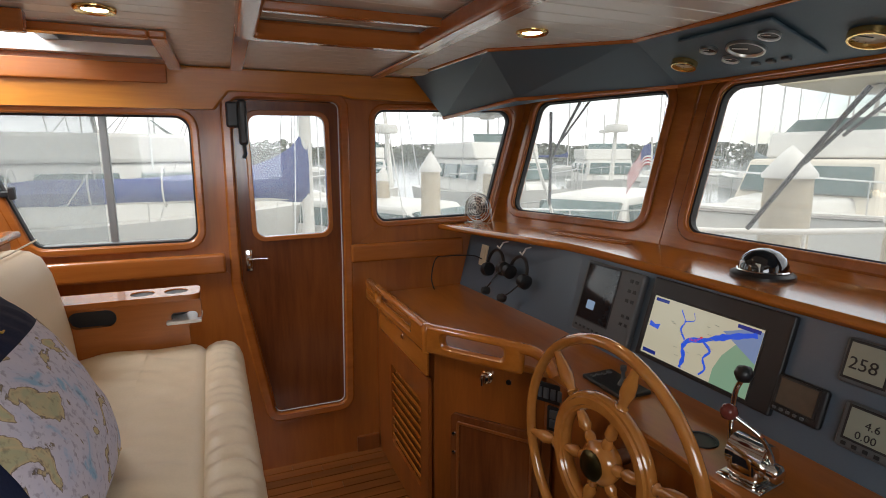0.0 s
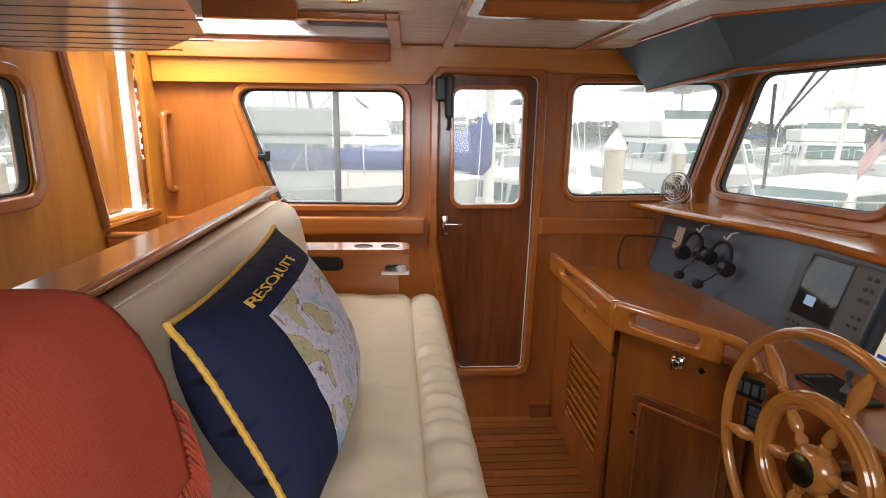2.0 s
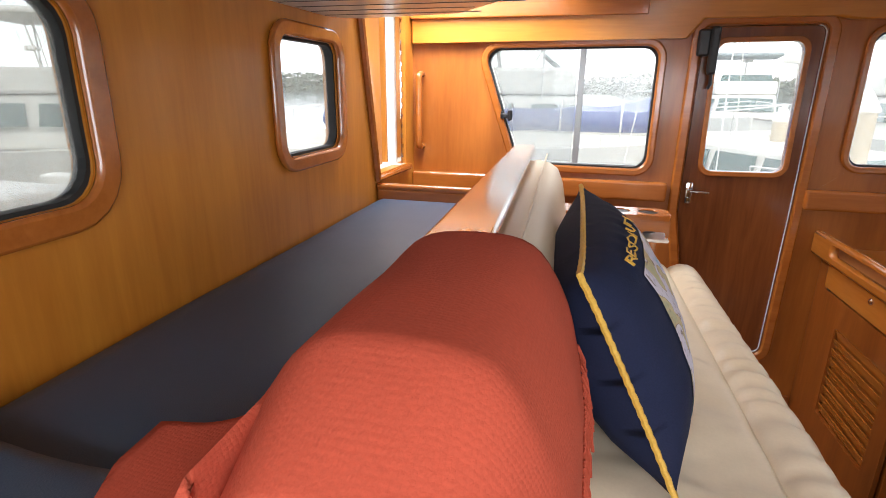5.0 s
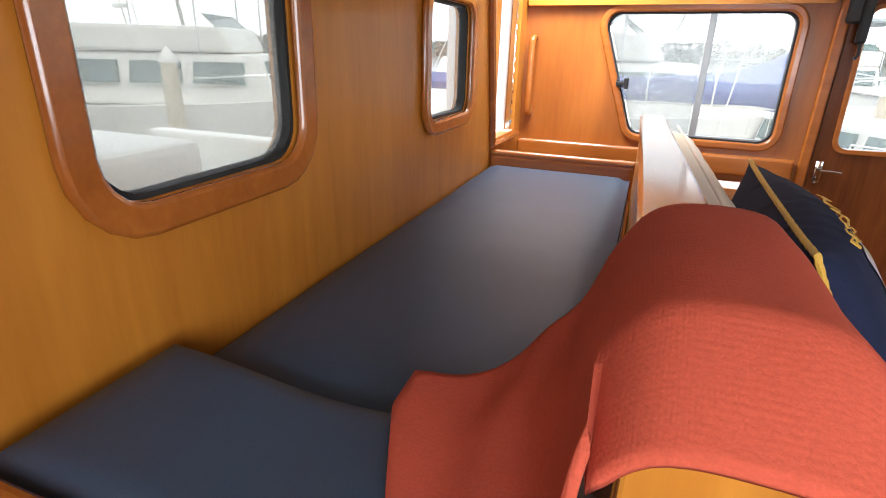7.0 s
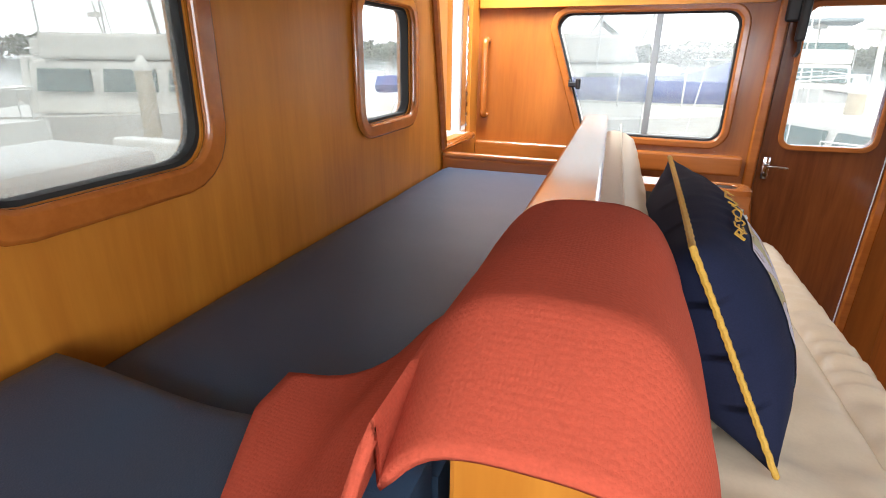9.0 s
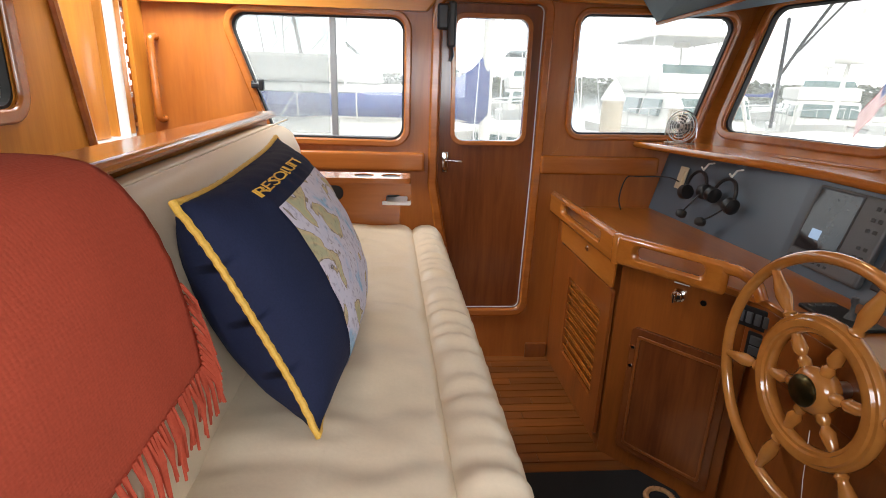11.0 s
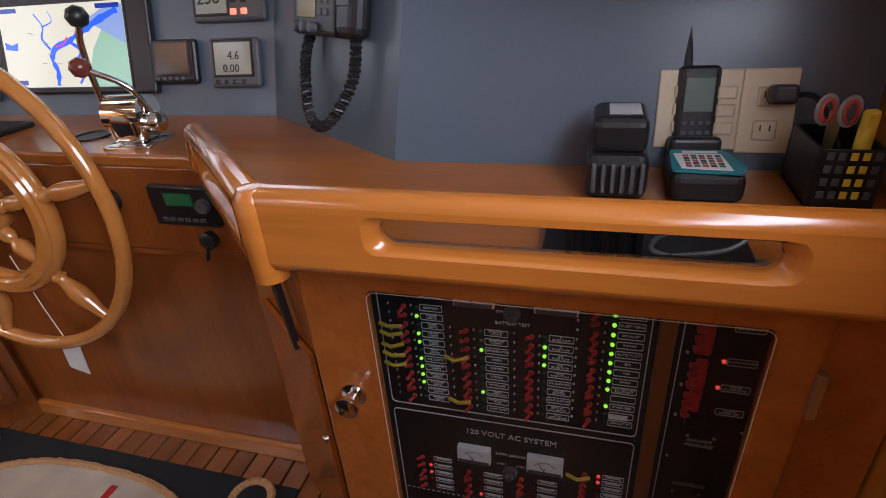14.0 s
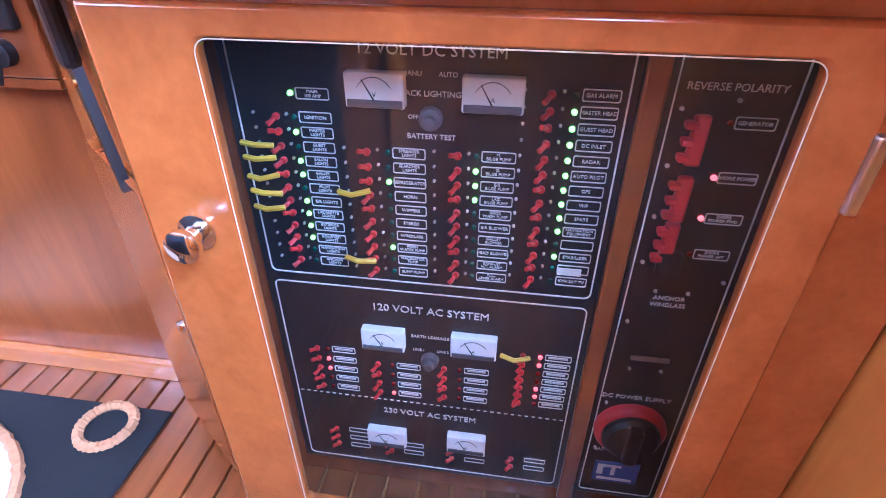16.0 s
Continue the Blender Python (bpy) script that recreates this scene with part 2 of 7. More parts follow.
def rpoly(pts, r, n=5):
    """A polygon with its corners rounded by r."""
    out = []
    k = len(pts)
    for i in range(k):
        a, p, c = (Vector((*pts[j % k], 0)) for j in (i - 1, i, i + 1))
        u, v = (a - p), (c - p)
        ang = u.angle(v)
        d = min(r / math.tan(ang / 2), u.length * 0.49, v.length * 0.49)
        rr = d * math.tan(ang / 2)
        u.normalize(), v.normalize()
        cen = p + (u + v).normalized() * (rr / math.sin(ang / 2))
        s, e = p + u * d - cen, p + v * d - cen
        tot = s.angle(e) if s.length > 1e-7 else 0
        sg = 1 if s.cross(e).z > 0 else -1
        for q in range(n + 1):
            w = Matrix.Rotation(sg * tot * q / n, 3, "Z") @ s
            out.append(((cen + w).x, (cen + w).y))
    return out


def rrect(x0, y0, x1, y1, r, n=5):
    return rpoly([(x0, y0), (x1, y0), (x1, y1), (x0, y1)], r, n)


def grow(pts, d):
    """A convex polygon moved outwards by d."""
    k = len(pts)
    area = sum(pts[i][0] * pts[(i + 1) % k][1] - pts[(i + 1) % k][0] * pts[i][1] for i in range(k))
    sg = 1 if area > 0 else -1
    out = []
    for i in range(k):
        a, p, c = (Vector(pts[j % k]) for j in (i - 1, i, i + 1))
        n1 = Vector(((p - a).y, -(p - a).x)).normalized() * sg
        n2 = Vector(((c - p).y, -(c - p).x)).normalized() * sg
        b = (n1 + n2).normalized()
        out.append(tuple(p + b * (d / max(0.3, b.dot(n1)))))
    return out


def plate(outer, holes, thick, m=None):
    """A flat board with holes cut through it: outline in the local xy plane, thick along local z."""
    bm = bmesh.new()
    loops = []
    for lp in [outer] + list(holes):
        vs = [bm.verts.new((x, y, 0)) for x, y in lp]
        loops.append(vs)
        for i in range(len(vs)):
            bm.edges.new((vs[i], vs[(i + 1) % len(vs)]))
    bmesh.ops.triangle_fill(bm, use_beauty=True, use_dissolve=False, edges=bm.edges[:])
    tops = {v: bm.verts.new((v.co.x, v.co.y, thick)) for vs in loops for v in vs}
    for f in bm.faces[:]:
        bm.faces.new([tops[v] for v in reversed(f.verts)])
    for vs in loops:
        for i in range(len(vs)):
            a, b = vs[i], vs[(i + 1) % len(vs)]
            bm.faces.new((a, b, tops[b], tops[a]))
    if m is not None:
        bmesh.ops.transform(bm, matrix=m, verts=bm.verts[:])
    return bm


def plane_at(origin, right, up):
    """The pose of a board: local x along right, local y along up."""
    r, u = Vector(right).normalized(), Vector(up).normalized()
    w = r.cross(u).normalized()
    u = w.cross(r)
    return Matrix(((r.x, u.x, w.x, origin[0]), (r.y, u.y, w.y, origin[1]), (r.z, u.z, w.z, origin[2]), (0, 0, 0, 1)))


def tube(pts, r, seg=8, closed=False, bm=None):
    """A round bar along a line of points; r may be a list."""
    bm = bm or bmesh.new()
    ps = [Vector(p) for p in pts]
    k = len(ps)
    rings, nrm = [], None
    for i in range(k):
        a = ps[(i - 1) % k] if (i or closed) else ps[0]
        c = ps[(i + 1) % k] if (i < k - 1 or closed) else ps[-1]
        t = (c - a).normalized()
        if nrm is None:
            nrm = t.orthogonal().normalized()
        nrm = (nrm - t * nrm.dot(t)).normalized()
        bi = t.cross(nrm)
        rr = r[i] if isinstance(r, (list, tuple)) else r
        rings.append([bm.verts.new(ps[i] + (nrm * math.cos(q) + bi * math.sin(q)) * rr) for q in [2 * math.pi * j / seg for j in range(seg)]])
    for i in range(k if closed else k - 1):
        a, b = rings[i], rings[(i + 1) % k]
        off = 0
        if closed and i == k - 1:
            off = min(range(seg), key=lambda o: (a[0].co - b[o].co).length)
        for j in range(seg):
            bm.faces.new((a[j], a[(j + 1) % seg], b[(j + 1 + off) % seg], b[(j + off) % seg]))
    if not closed:
        bm.faces.new(list(reversed(rings[0])))
        bm.faces.new(rings[-1])
    return bm


def lathe(profile, seg=20, m=None, bm=None):
    """Radius and height pairs turned about local z."""
    bm = bm or bmesh.new()
    rings = []
    for r, z in profile:
        rings.append([bm.verts.new((r * math.cos(2 * math.pi * j / seg), r * math.sin(2 * math.pi * j / seg), z)) for j in range(seg)] if r > 1e-5 else [bm.verts.new((0, 0, z))])
    made = [v for rg in rings for v in rg]
    for a, b in zip(rings, rings[1:]):
        for j in range(seg):
            q = [a[j % len(a)], a[(j + 1) % len(a)], b[(j + 1) % len(b)], b[j % len(b)]]
            q = list(dict.fromkeys(q))
            if len(q) > 2:
                bm.faces.new(q)
    if profile[0] != profile[-1]:
        if len(rings[0]) > 1:
            bm.faces.new(rings[0][::-1])
        if len(rings[-1]) > 1:
            bm.faces.new(rings[-1])
    if m is not None:
        bmesh.ops.transform(bm, matrix=m, verts=made)
    return bm


def arc(cx, cy, r, a0, a1, n):
    return [(cx + r * math.cos(radians(a0 + (a1 - a0) * i / n)), cy + r * math.sin(radians(a0 + (a1 - a0) * i / n))) for i in range(n + 1)]


def smooth_line(pts, n=6):
    """A Catmull-Rom line through points."""
    ps = [Vector(p) for p in pts]
    ps = [ps[0] * 2 - ps[1]] + ps + [ps[-1] * 2 - ps[-2]]
    out = []
    for i in range(1, len(ps) - 2):
        for q in range(n):
            t = q / n
            a, b, c, d = ps[i - 1:i + 3]
            out.append(0.5 * (2 * b + (c - a) * t + (2 * a - 5 * b + 4 * c - d) * t * t + (3 * b - a - 3 * c + d) * t ** 3))
    out.append(ps[-2])
    return out


def text_bm(body, size, m, depth=0.0006, align="CENTER"):
    """Raised lettering in the built-in font, its baseline along local x."""
    cu = bpy.data.curves.new("lettering", "FONT")
    cu.body, cu.size, cu.extrude, cu.align_x, cu.resolution_u = body, size, depth, align, 2
    ob = bpy.data.objects.new("lettering", cu)
    me = bpy.data.meshes.new_from_object(ob)
    bm = bmesh.new()
    bm.from_mesh(me)
    bmesh.ops.transform(bm, matrix=m, verts=bm.verts[:])
    bpy.data.objects.remove(ob)
    bpy.data.meshes.remove(me)
    bpy.data.curves.remove(cu)
    return bm


def join_bm(bms):
    out = bmesh.new()
    for b in bms:
        tmp = bpy.data.meshes.new("tmp")
        b.to_mesh(tmp)
        b.free()
        out.from_mesh(tmp)
        bpy.data.meshes.remove(tmp)
    return out


# ---------------- the large structure ----------------
STBD, AFT, CEIL = -3.25, -1.464, 2.03


def structure(ob, label, category):
    return tagged(ob, label, category, kind="structure")


def port_plane(y):
    return plane_at((0, y, 0), (1, 0, 0), (0, 0, 1))


SIDE_WIN = [(-0.897, 1.243), (-0.260, 1.238), (-0.258, 1.815), (-1.090, 1.808)]
LEAF_EDGE = [(0.045, 0.322), (0.394, 0.322), (0.408, 1.100), (0.410, 1.890), (-0.072, 1.890), (-0.078, 1.030)]
DOOR_WIN = [(0.000, 1.243), (0.348, 1.248), (0.345, 1.830), (-0.010, 1.826)]
BOW_SIDE_WIN = [(0.598, 1.290), (1.248, 1.302), (1.408, 1.885), (0.598, 1.866)]

floor = structure(part("floor", box(AFT, 1.6, STBD, 0.05, -0.06, -0.012), HOLLY), "light holly strips between varnished teak planks", "floor")
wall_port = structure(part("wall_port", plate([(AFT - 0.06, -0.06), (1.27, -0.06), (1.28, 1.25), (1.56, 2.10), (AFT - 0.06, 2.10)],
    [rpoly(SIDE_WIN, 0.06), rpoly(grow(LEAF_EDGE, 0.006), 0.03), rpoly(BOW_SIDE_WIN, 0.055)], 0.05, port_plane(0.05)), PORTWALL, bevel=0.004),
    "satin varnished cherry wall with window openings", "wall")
# the window hole is assumed, out of view, for the added starboard lamp
wall_starboard = structure(part("wall_starboard", plate([(AFT - 0.06, -0.06), (1.27, -0.06), (1.28, 1.25), (1.56, 2.10), (AFT - 0.06, 2.10)],
    [rrect(-0.95, 1.28, 0.45, 1.85, 0.06)], 0.05, port_plane(STBD)), WALL), "satin varnished cherry side wall", "wall")
AFT_M = plane_at((AFT, 0, 0), (0, 1, 0), (0, 0, 1))
AFT_M_OUT = plane_at((AFT - 0.05, 0, 0), (0, 1, 0), (0, 0, 1))
SMALL_WIN = [(-1.338, 1.407), (-0.942, 1.407), (-0.942, 1.766), (-1.338, 1.766)]
BIG_WIN = [(-2.430, 1.414), (-2.002, 1.416), (-2.002, 1.776), (-2.430, 1.776)]
COMPANION = [(-0.555, 1.240), (-0.135, 1.235), (-0.125, 2.075), (-0.735, 2.075)]
wall_aft = structure(part("wall_aft", plate([(STBD, -0.06), (0.0, -0.06), (0.0, 2.10), (STBD, 2.10)],
    [rpoly(SMALL_WIN, 0.05), rpoly(BIG_WIN, 0.07), COMPANION], 0.05, AFT_M_OUT), WALL), "satin varnished cherry bulkhead behind the berth", "wall")

# front: three facets that lean forward at the top
FRONT_B = [Vector((1.30, 0.05, 1.25)), Vector((1.59, -0.975, 1.25)), Vector((1.59, -2.150, 1.25)), Vector((1.30, -3.30, 1.25))]
FRONT_T = [Vector((1.53, 0.05, 2.10)), Vector((1.84, -0.945, 2.10)), Vector((1.84, -2.185, 2.10)), Vector((1.53, -3.30, 2.10))]
front_windows = []
for i in range(3):
    a, b, c, d = FRONT_B[i], FRONT_B[i + 1], FRONT_T[i + 1], FRONT_T[i]
    fm = plane_at(a, b - a, d - a)
    inv = fm.inverted()
    q = [(inv @ v).xy for v in (a, b, c, d)]
    low, high = 0.085, 0.700
    lf = lambda h: q[0].x + (q[3].x - q[0].x) * h / q[3].y
    rt = lambda h: q[1].x + (q[2].x - q[1].x) * h / q[2].y
    ml, mr = (0.15, 0.115) if i == 0 else ((0.105, 0.15) if i == 2 else (0.115, 0.105))
    win = [(lf(low) + ml, low), (rt(low) - mr, low), (rt(high) - mr, high), (lf(high) + ml, high)]
    structure(part("wall_front", plate([tuple(v) for v in q], [rpoly(win, 0.06)], 0.05, fm @ Matrix.Translation((0, 0, -0.05))), TRIM_Y, bevel=0.004),
              "varnished teak windscreen frame leaning forward", "wall")
    front_windows.append((fm, win))
structure(part("wall_front", box(1.30, 1.36, STBD, 0.0, -0.06, 1.24), CAB), "plain teak bulkhead under the windscreen", "wall")

# ceiling: white tongue-and-groove planks in one mesh, open where the hatch is
bm = bmesh.new()
HATCH_X0, HATCH_X1, HATCH_Y0, HATCH_Y1 = AFT, -0.32, -0.70, -0.06
pw = 0.0866
for k in range(37):
    y1 = 0.0 - k * pw
    y0 = y1 - pw + 0.004
    spans = [(AFT, 1.75)]
    if y0 > HATCH_Y0 - 0.03 and y1 < HATCH_Y1 + 0.09:
        spans = [(HATCH_X1, 1.75)]
    for xa, xb in spans:
        b2 = box(xa, xb, max(y0, STBD), y1, CEIL, CEIL + 0.02, 0.0025, seg=1)
        tmp = bpy.data.meshes.new("tmp")
        b2.to_mesh(tmp)
        b2.free()
        bm.from_mesh(tmp)
        bpy.data.meshes.remove(tmp)
ceiling = structure(part("ceiling", bm, WHITE), "white planked headliner with narrow grooves", "ceiling")
structure(part("ceiling", plate([(AFT - 0.06, STBD - 0.06), (1.9, STBD - 0.06), (1.9, 0.06), (AFT - 0.06, 0.06)], [[(HATCH_X0 + 0.02, HATCH_Y0), (HATCH_X1, HATCH_Y0), (HATCH_X1, HATCH_Y1), (HATCH_X0 + 0.02, HATCH_Y1)]], 0.05,
    Matrix.Translation((0, 0, CEIL + 0.022))), GEL), "white cabin roof above the headliner", "ceiling")

# lower soffit over the berth, with a rounded front edge
SOFFIT = rpoly([(AFT, -0.89), (-1.00, -0.98), (-0.74, -1.34), (-0.64, -1.70), (-0.58, STBD), (AFT, STBD)], 0.10)
structure(part("ceiling_soffit", plate(SOFFIT, [], 0.178, Matrix.Translation((0, 0, 1.852))), WHITE, bevel=0.02), "low white soffit above the berth with rounded edge", "ceiling")
for k in range(22):
    y = -1.02 - k * 0.098
    xe = -0.92 if y > -1.2 else (-0.76 if y > -1.45 else -0.68)
    part("groove", box(AFT + 0.01, xe, y - 0.0022, y + 0.0022, 1.8505, 1.8535), GREYP, bpy.data.objects["ceiling_soffit"])

# companionway hatch in the roof: coaming, sliding cover part open
for xa, xb, ya, yb in ((HATCH_X1 - 0.001, HATCH_X1 + 0.05, HATCH_Y0 - 0.05, HATCH_Y1), (AFT, HATCH_X1 - 0.001, HATCH_Y0 - 0.05, HATCH_Y0), ):
    structure(part("trim", box(xa, xb, ya, yb, CEIL - 0.028, CEIL - 0.002, 0.006), TRIM), "varnished teak trim round the hatch", "trim")
hatch = thing("sliding_hatch", (-0.55, -0.38, 2.12), "grey smoked sliding hatch, half open", "hatch")
part("cover", box(-0.74, -0.30, -0.72, -0.04, 2.128, 2.14, 0.004), mat("smoked_acrylic", (0.22, 0.23, 0.24), 0.2), hatch)
part("frame", plate([(-0.76, -0.73), (-0.30, -0.73), (-0.30, -0.03), (-0.76, -0.03)], [[(-0.70, -0.68), (-0.36, -0.68), (-0.36, -0.08), (-0.70, -0.08)]], 0.03, Matrix.Translation((0, 0, 2.096))), ALU, hatch)

# port wall: cornice, rails under the windows, frames
structure(part("trim", plate([(-1.46, 1.832), (-0.15, 1.842), (-0.085, 1.925), (0.42, 1.925), (0.49, 1.912), (1.02, 1.912), (1.02, 2.028), (-1.46, 2.028)], [], 0.040, port_plane(0.0)), WALL_H, bevel=0.008),
          "bright varnished cornice board over the side windows", "trim")
structure(part("trim", box(-1.46, -0.33, -0.062, -0.0415, 1.945, 2.026, 0.005), TRIM), "raised teak moulding under the hatch", "trim")
for xa, xb in ((-1.46, -0.150), (0.452, 1.09)):
    structure(part("trim", box(xa, xb, -0.045, -0.001, 1.085, 1.182, 0.014, seg=3), TRIM), "rounded varnished rail under the window", "trim")
structure(part("baseboard", box(0.46, 0.58, -0.02, -0.001, 0, 0.09, 0.004), CAB), "teak baseboard", "baseboard")


def glazing(name, poly, m, depth, radius, width, label, mesh_half=False):
    """An opening's frame ring inside, rubber seal and pane."""
    w = thing(name, m @ Vector((poly[0][0], poly[0][1], 0)), label, "window", kind="structure")
    part("window_frame", plate(rpoly(grow(poly, width), radius + width), [rpoly(poly, radius)], 0.020, m @ Matrix.Translation((0, 0, 0.001))), TRIM, w, bevel=0.008)
    part("seal", plate(rpoly(grow(poly, 0.002), radius), [rpoly(grow(poly, -0.008), radius)], 0.03, m @ Matrix.Translation((0, 0, -depth))), RUBBER, w, "black rubber seal")
    pn = part("pane", plate(rpoly(grow(poly, 0.004), radius), [], 0.005, m @ Matrix.Translation((0, 0, -depth))), GLASS, w)
    pn.visible_shadow = False
    return w


win1 = glazing("window_1", SIDE_WIN, port_plane(0.0), 0.035, 0.06, 0.035, "slanted sliding side window with an insect screen, wood frame")
part("divider", box(-0.617, -0.587, 0.012, 0.034, 1.236, 1.818, 0.003), ALU, win1, "grey aluminium sash bar")
part("track", box(-0.890, -0.262, 0.006, 0.036, 1.236, 1.255, 0.003), ALU, win1, "grey aluminium track")
screen = part("insect_screen", plate(grow([(-0.888, 1.257), (-0.620, 1.257), (-0.620, 1.806), (-1.073, 1.806)], -0.004), [], 0.002, port_plane(0.012)), MESHSCREEN, win1, "fine grey insect mesh")
screen.visible_shadow = False
part("latch", join_bm([box(-0.990, -0.947, -0.030, -0.004, 1.470, 1.495, 0.005), box(-0.953, -0.930, -0.036, -0.008, 1.460, 1.513, 0.006), box(-1.010, -0.980, -0.020, 0.004, 1.475, 1.505, 0.004)]), BLACK, win1, "black plastic latch")
glazing("window_2", BOW_SIDE_WIN, port_plane(0.0), 0.035, 0.055, 0.030, "forward side window with leaning front edge, wood frame")
glazing("window_3", SMALL_WIN, AFT_M, 0.035, 0.05, 0.046, "small rounded aft window in a thick teak frame")
win4 = glazing("window_4", BIG_WIN, AFT_M, 0.035, 0.07, 0.050, "large rounded aft window in a thick teak frame")
screen = part("insect_screen", plate(rpoly(grow(BIG_WIN, -0.010), 0.065), [], 0.002, AFT_M @ Matrix.Translation((0, 0, -0.024))), MESHSCREEN, win4, "fine grey insect mesh")
screen.visible_shadow = False
for fm, win in front_windows:
    glazing("window_front", win, fm, 0.035, 0.06, 0.040, "windscreen pane in a varnished teak frame")

# companionway opening in the aft bulkhead: trim, sill, folded door leaf with piano hinge
comp = thing("companionway", (AFT, -0.55, 1.29), "open companionway with white sill and folded varnished door", "doorway", kind="structure")
part("casing", join_bm([tube([(AFT + 0.008, -0.742, 2.020), (AFT + 0.008, -0.570, 1.222), (AFT + 0.008, -0.115, 1.218)], 0.018, 8)]), TRIM, comp)
part("sill", box(AFT - 0.30, AFT - 0.004, -0.56, -0.125, 1.202, 1.236, 0.004), GEL, comp, "white gelcoat sill")
part("door_leaf", box(AFT - 0.125, AFT - 0.095, -0.72, -0.230, 1.240, 2.30, 0.006), WALL, comp, "bright varnished folded door leaf")
part("hinge", join_bm([box(AFT - 0.035, AFT - 0.010, -0.180, -0.148, 1.238, 2.08, 0.002)] + [box(AFT - 0.012, AFT - 0.006, -0.170, -0.158, 1.27 + 0.05 * k, 1.29 + 0.05 * k) for k in range(15)]), CHROME, comp, "chrome piano hinge")
part("outer_jamb", box(AFT - 0.26, AFT - 0.22, -0.46, -0.11, 1.236, 2.25, 0.004), GEL, comp, "white outer jamb")
part("jamb", box(AFT - 0.10, AFT - 0.05, -0.140, -0.110, 1.236, 2.08), GEL, comp, "white jamb")
part("jamb_lining", box(AFT - 0.32, AFT - 0.102, -0.145, -0.110, 1.238, 2.30, 0.004), WALL, comp, "bright varnished lining")

# side door
door_1 = thing("door_1", (0.13, 0.02, 0.27), "closed dark mahogany side door with a tall window", "door", kind="structure")
part("leaf", plate(rpoly(LEAF_EDGE, 0.03), [rpoly(DOOR_WIN, 0.045)], 0.034, port_plane(0.036)), DOORWOOD, door_1, bevel=0.003)
part("window_frame", plate(rpoly(grow(DOOR_WIN, 0.022), 0.06), [rpoly(DOOR_WIN, 0.045)], 0.012, port_plane(0.001)), TRIM, door_1, "light teak glazing bead", bevel=0.004)
dp = part("pane", plate(rpoly(grow(DOOR_WIN, 0.003), 0.045), [], 0.005, port_plane(0.024)), GLASS, door_1)
dp.visible_shadow = False
LEAF_L = rpoly(grow(LEAF_EDGE, 0.004), 0.034)
low_z, mid_x = min(z for x, z in LEAF_L) + 0.12, sum(x for x, z in LEAF_L) / len(LEAF_L)
keep = [not (z > low_z and x < mid_x) for x, z in LEAF_L]
first = next(i for i in range(len(keep)) if keep[i] and not keep[i - 1])
GASKET = [LEAF_L[(first + i) % len(keep)] for i in range(sum(keep))]
part("gasket", tube([(x, -0.002, z) for x, z in GASKET], 0.0030, 6), GEL, door_1, "white edge gasket")
part("casing", plate(rpoly(grow(LEAF_EDGE, 0.055), 0.08), [rpoly(grow(LEAF_EDGE, 0.010), 0.04)], 0.022, port_plane(-0.001)), TRIM, door_1, bevel=0.009)
# unseen outer ring, added to block daylight leaking round the leaf
part("light_gap_ring", plate(rpoly(grow(LEAF_EDGE, 0.035), 0.06), [rpoly(grow(LEAF_EDGE, -0.012), 0.03)], 0.012, port_plane(0.063)), TRIM, door_1)
lever = part("door_handle", join_bm([box(-0.062, -0.030, -0.012, 0.000, 1.080, 1.185, 0.003), lathe([(0.010, 0), (0.010, 0.035), (0.0, 0.035)], 10, Matrix.Translation((-0.046, -0.010, 1.145)) @ Matrix.Rotation(radians(90), 4, "X")),
    tube([(-0.046, -0.042, 1.145), (-0.004, -0.046, 1.146), (0.038, -0.044, 1.142)], [0.006, 0.005, 0.006], 8), lathe([(0.009, 0), (0.009, 0.010), (0.0, 0.010)], 10, Matrix.Translation((-0.046, -0.010, 1.102)) @ Matrix.Rotation(radians(90), 4, "X"))]), CHROME, door_1, "chrome lever on a back plate", True)
part("door_closer", join_bm([box(-0.105, -0.050, -0.050, -0.022, 1.765, 1.880, 0.010), box(-0.055, -0.015, -0.062, -0.030, 1.685, 1.890, 0.012), tube([(-0.035, -0.05, 1.70), (-0.03, -0.05, 1.645), (-0.04, -0.05, 1.625)], 0.008, 8)]), BLACK, door_1, "black door catch")

# overhead brow with slanted facets
UP = [(0.77, -0.10, 2.028), (0.81, -0.86, 2.028), (1.20, -1.19, 2.028), (1.22, -2.01, 2.028), (0.81, -2.36, 2.028), (0.77, -3.14, 2.028)]
LO = [(0.968, -0.045, 1.833), (1.06, -0.64, 1.880), (1.58, -1.03, 1.915), (1.58, -2.17, 1.915), (1.06, -2.58, 1.880), (0.968, -3.19, 1.833)]
brow = thing("overhead_console", (1.2, -1.6, 2.05), "blue-grey vinyl overhead console with slanted facets", "console", kind="structure")
for i in range(5):
    a, b, c, d = (Vector(v) for v in (LO[i], LO[i + 1], UP[i + 1], UP[i]))
    bm = bmesh.new()
    out = Vector((0.01, 0, 0.004))
    vs = [bm.verts.new(v) for v in (a, b, c, d)] + [bm.verts.new(v + out) for v in (a, b, c, d)]
    for f in ((0, 1, 2), (0, 2, 3), (4, 6, 5), (4, 7, 6), (0, 4, 5, 1), (1, 5, 6, 2), (2, 6, 7, 3), (3, 7, 4, 0)):
        bm.faces.new([vs[j] for j in f])
    part("facet", bm, BROW, brow)
bm = bmesh.new()
low = [bm.verts.new(v) for v in LO]
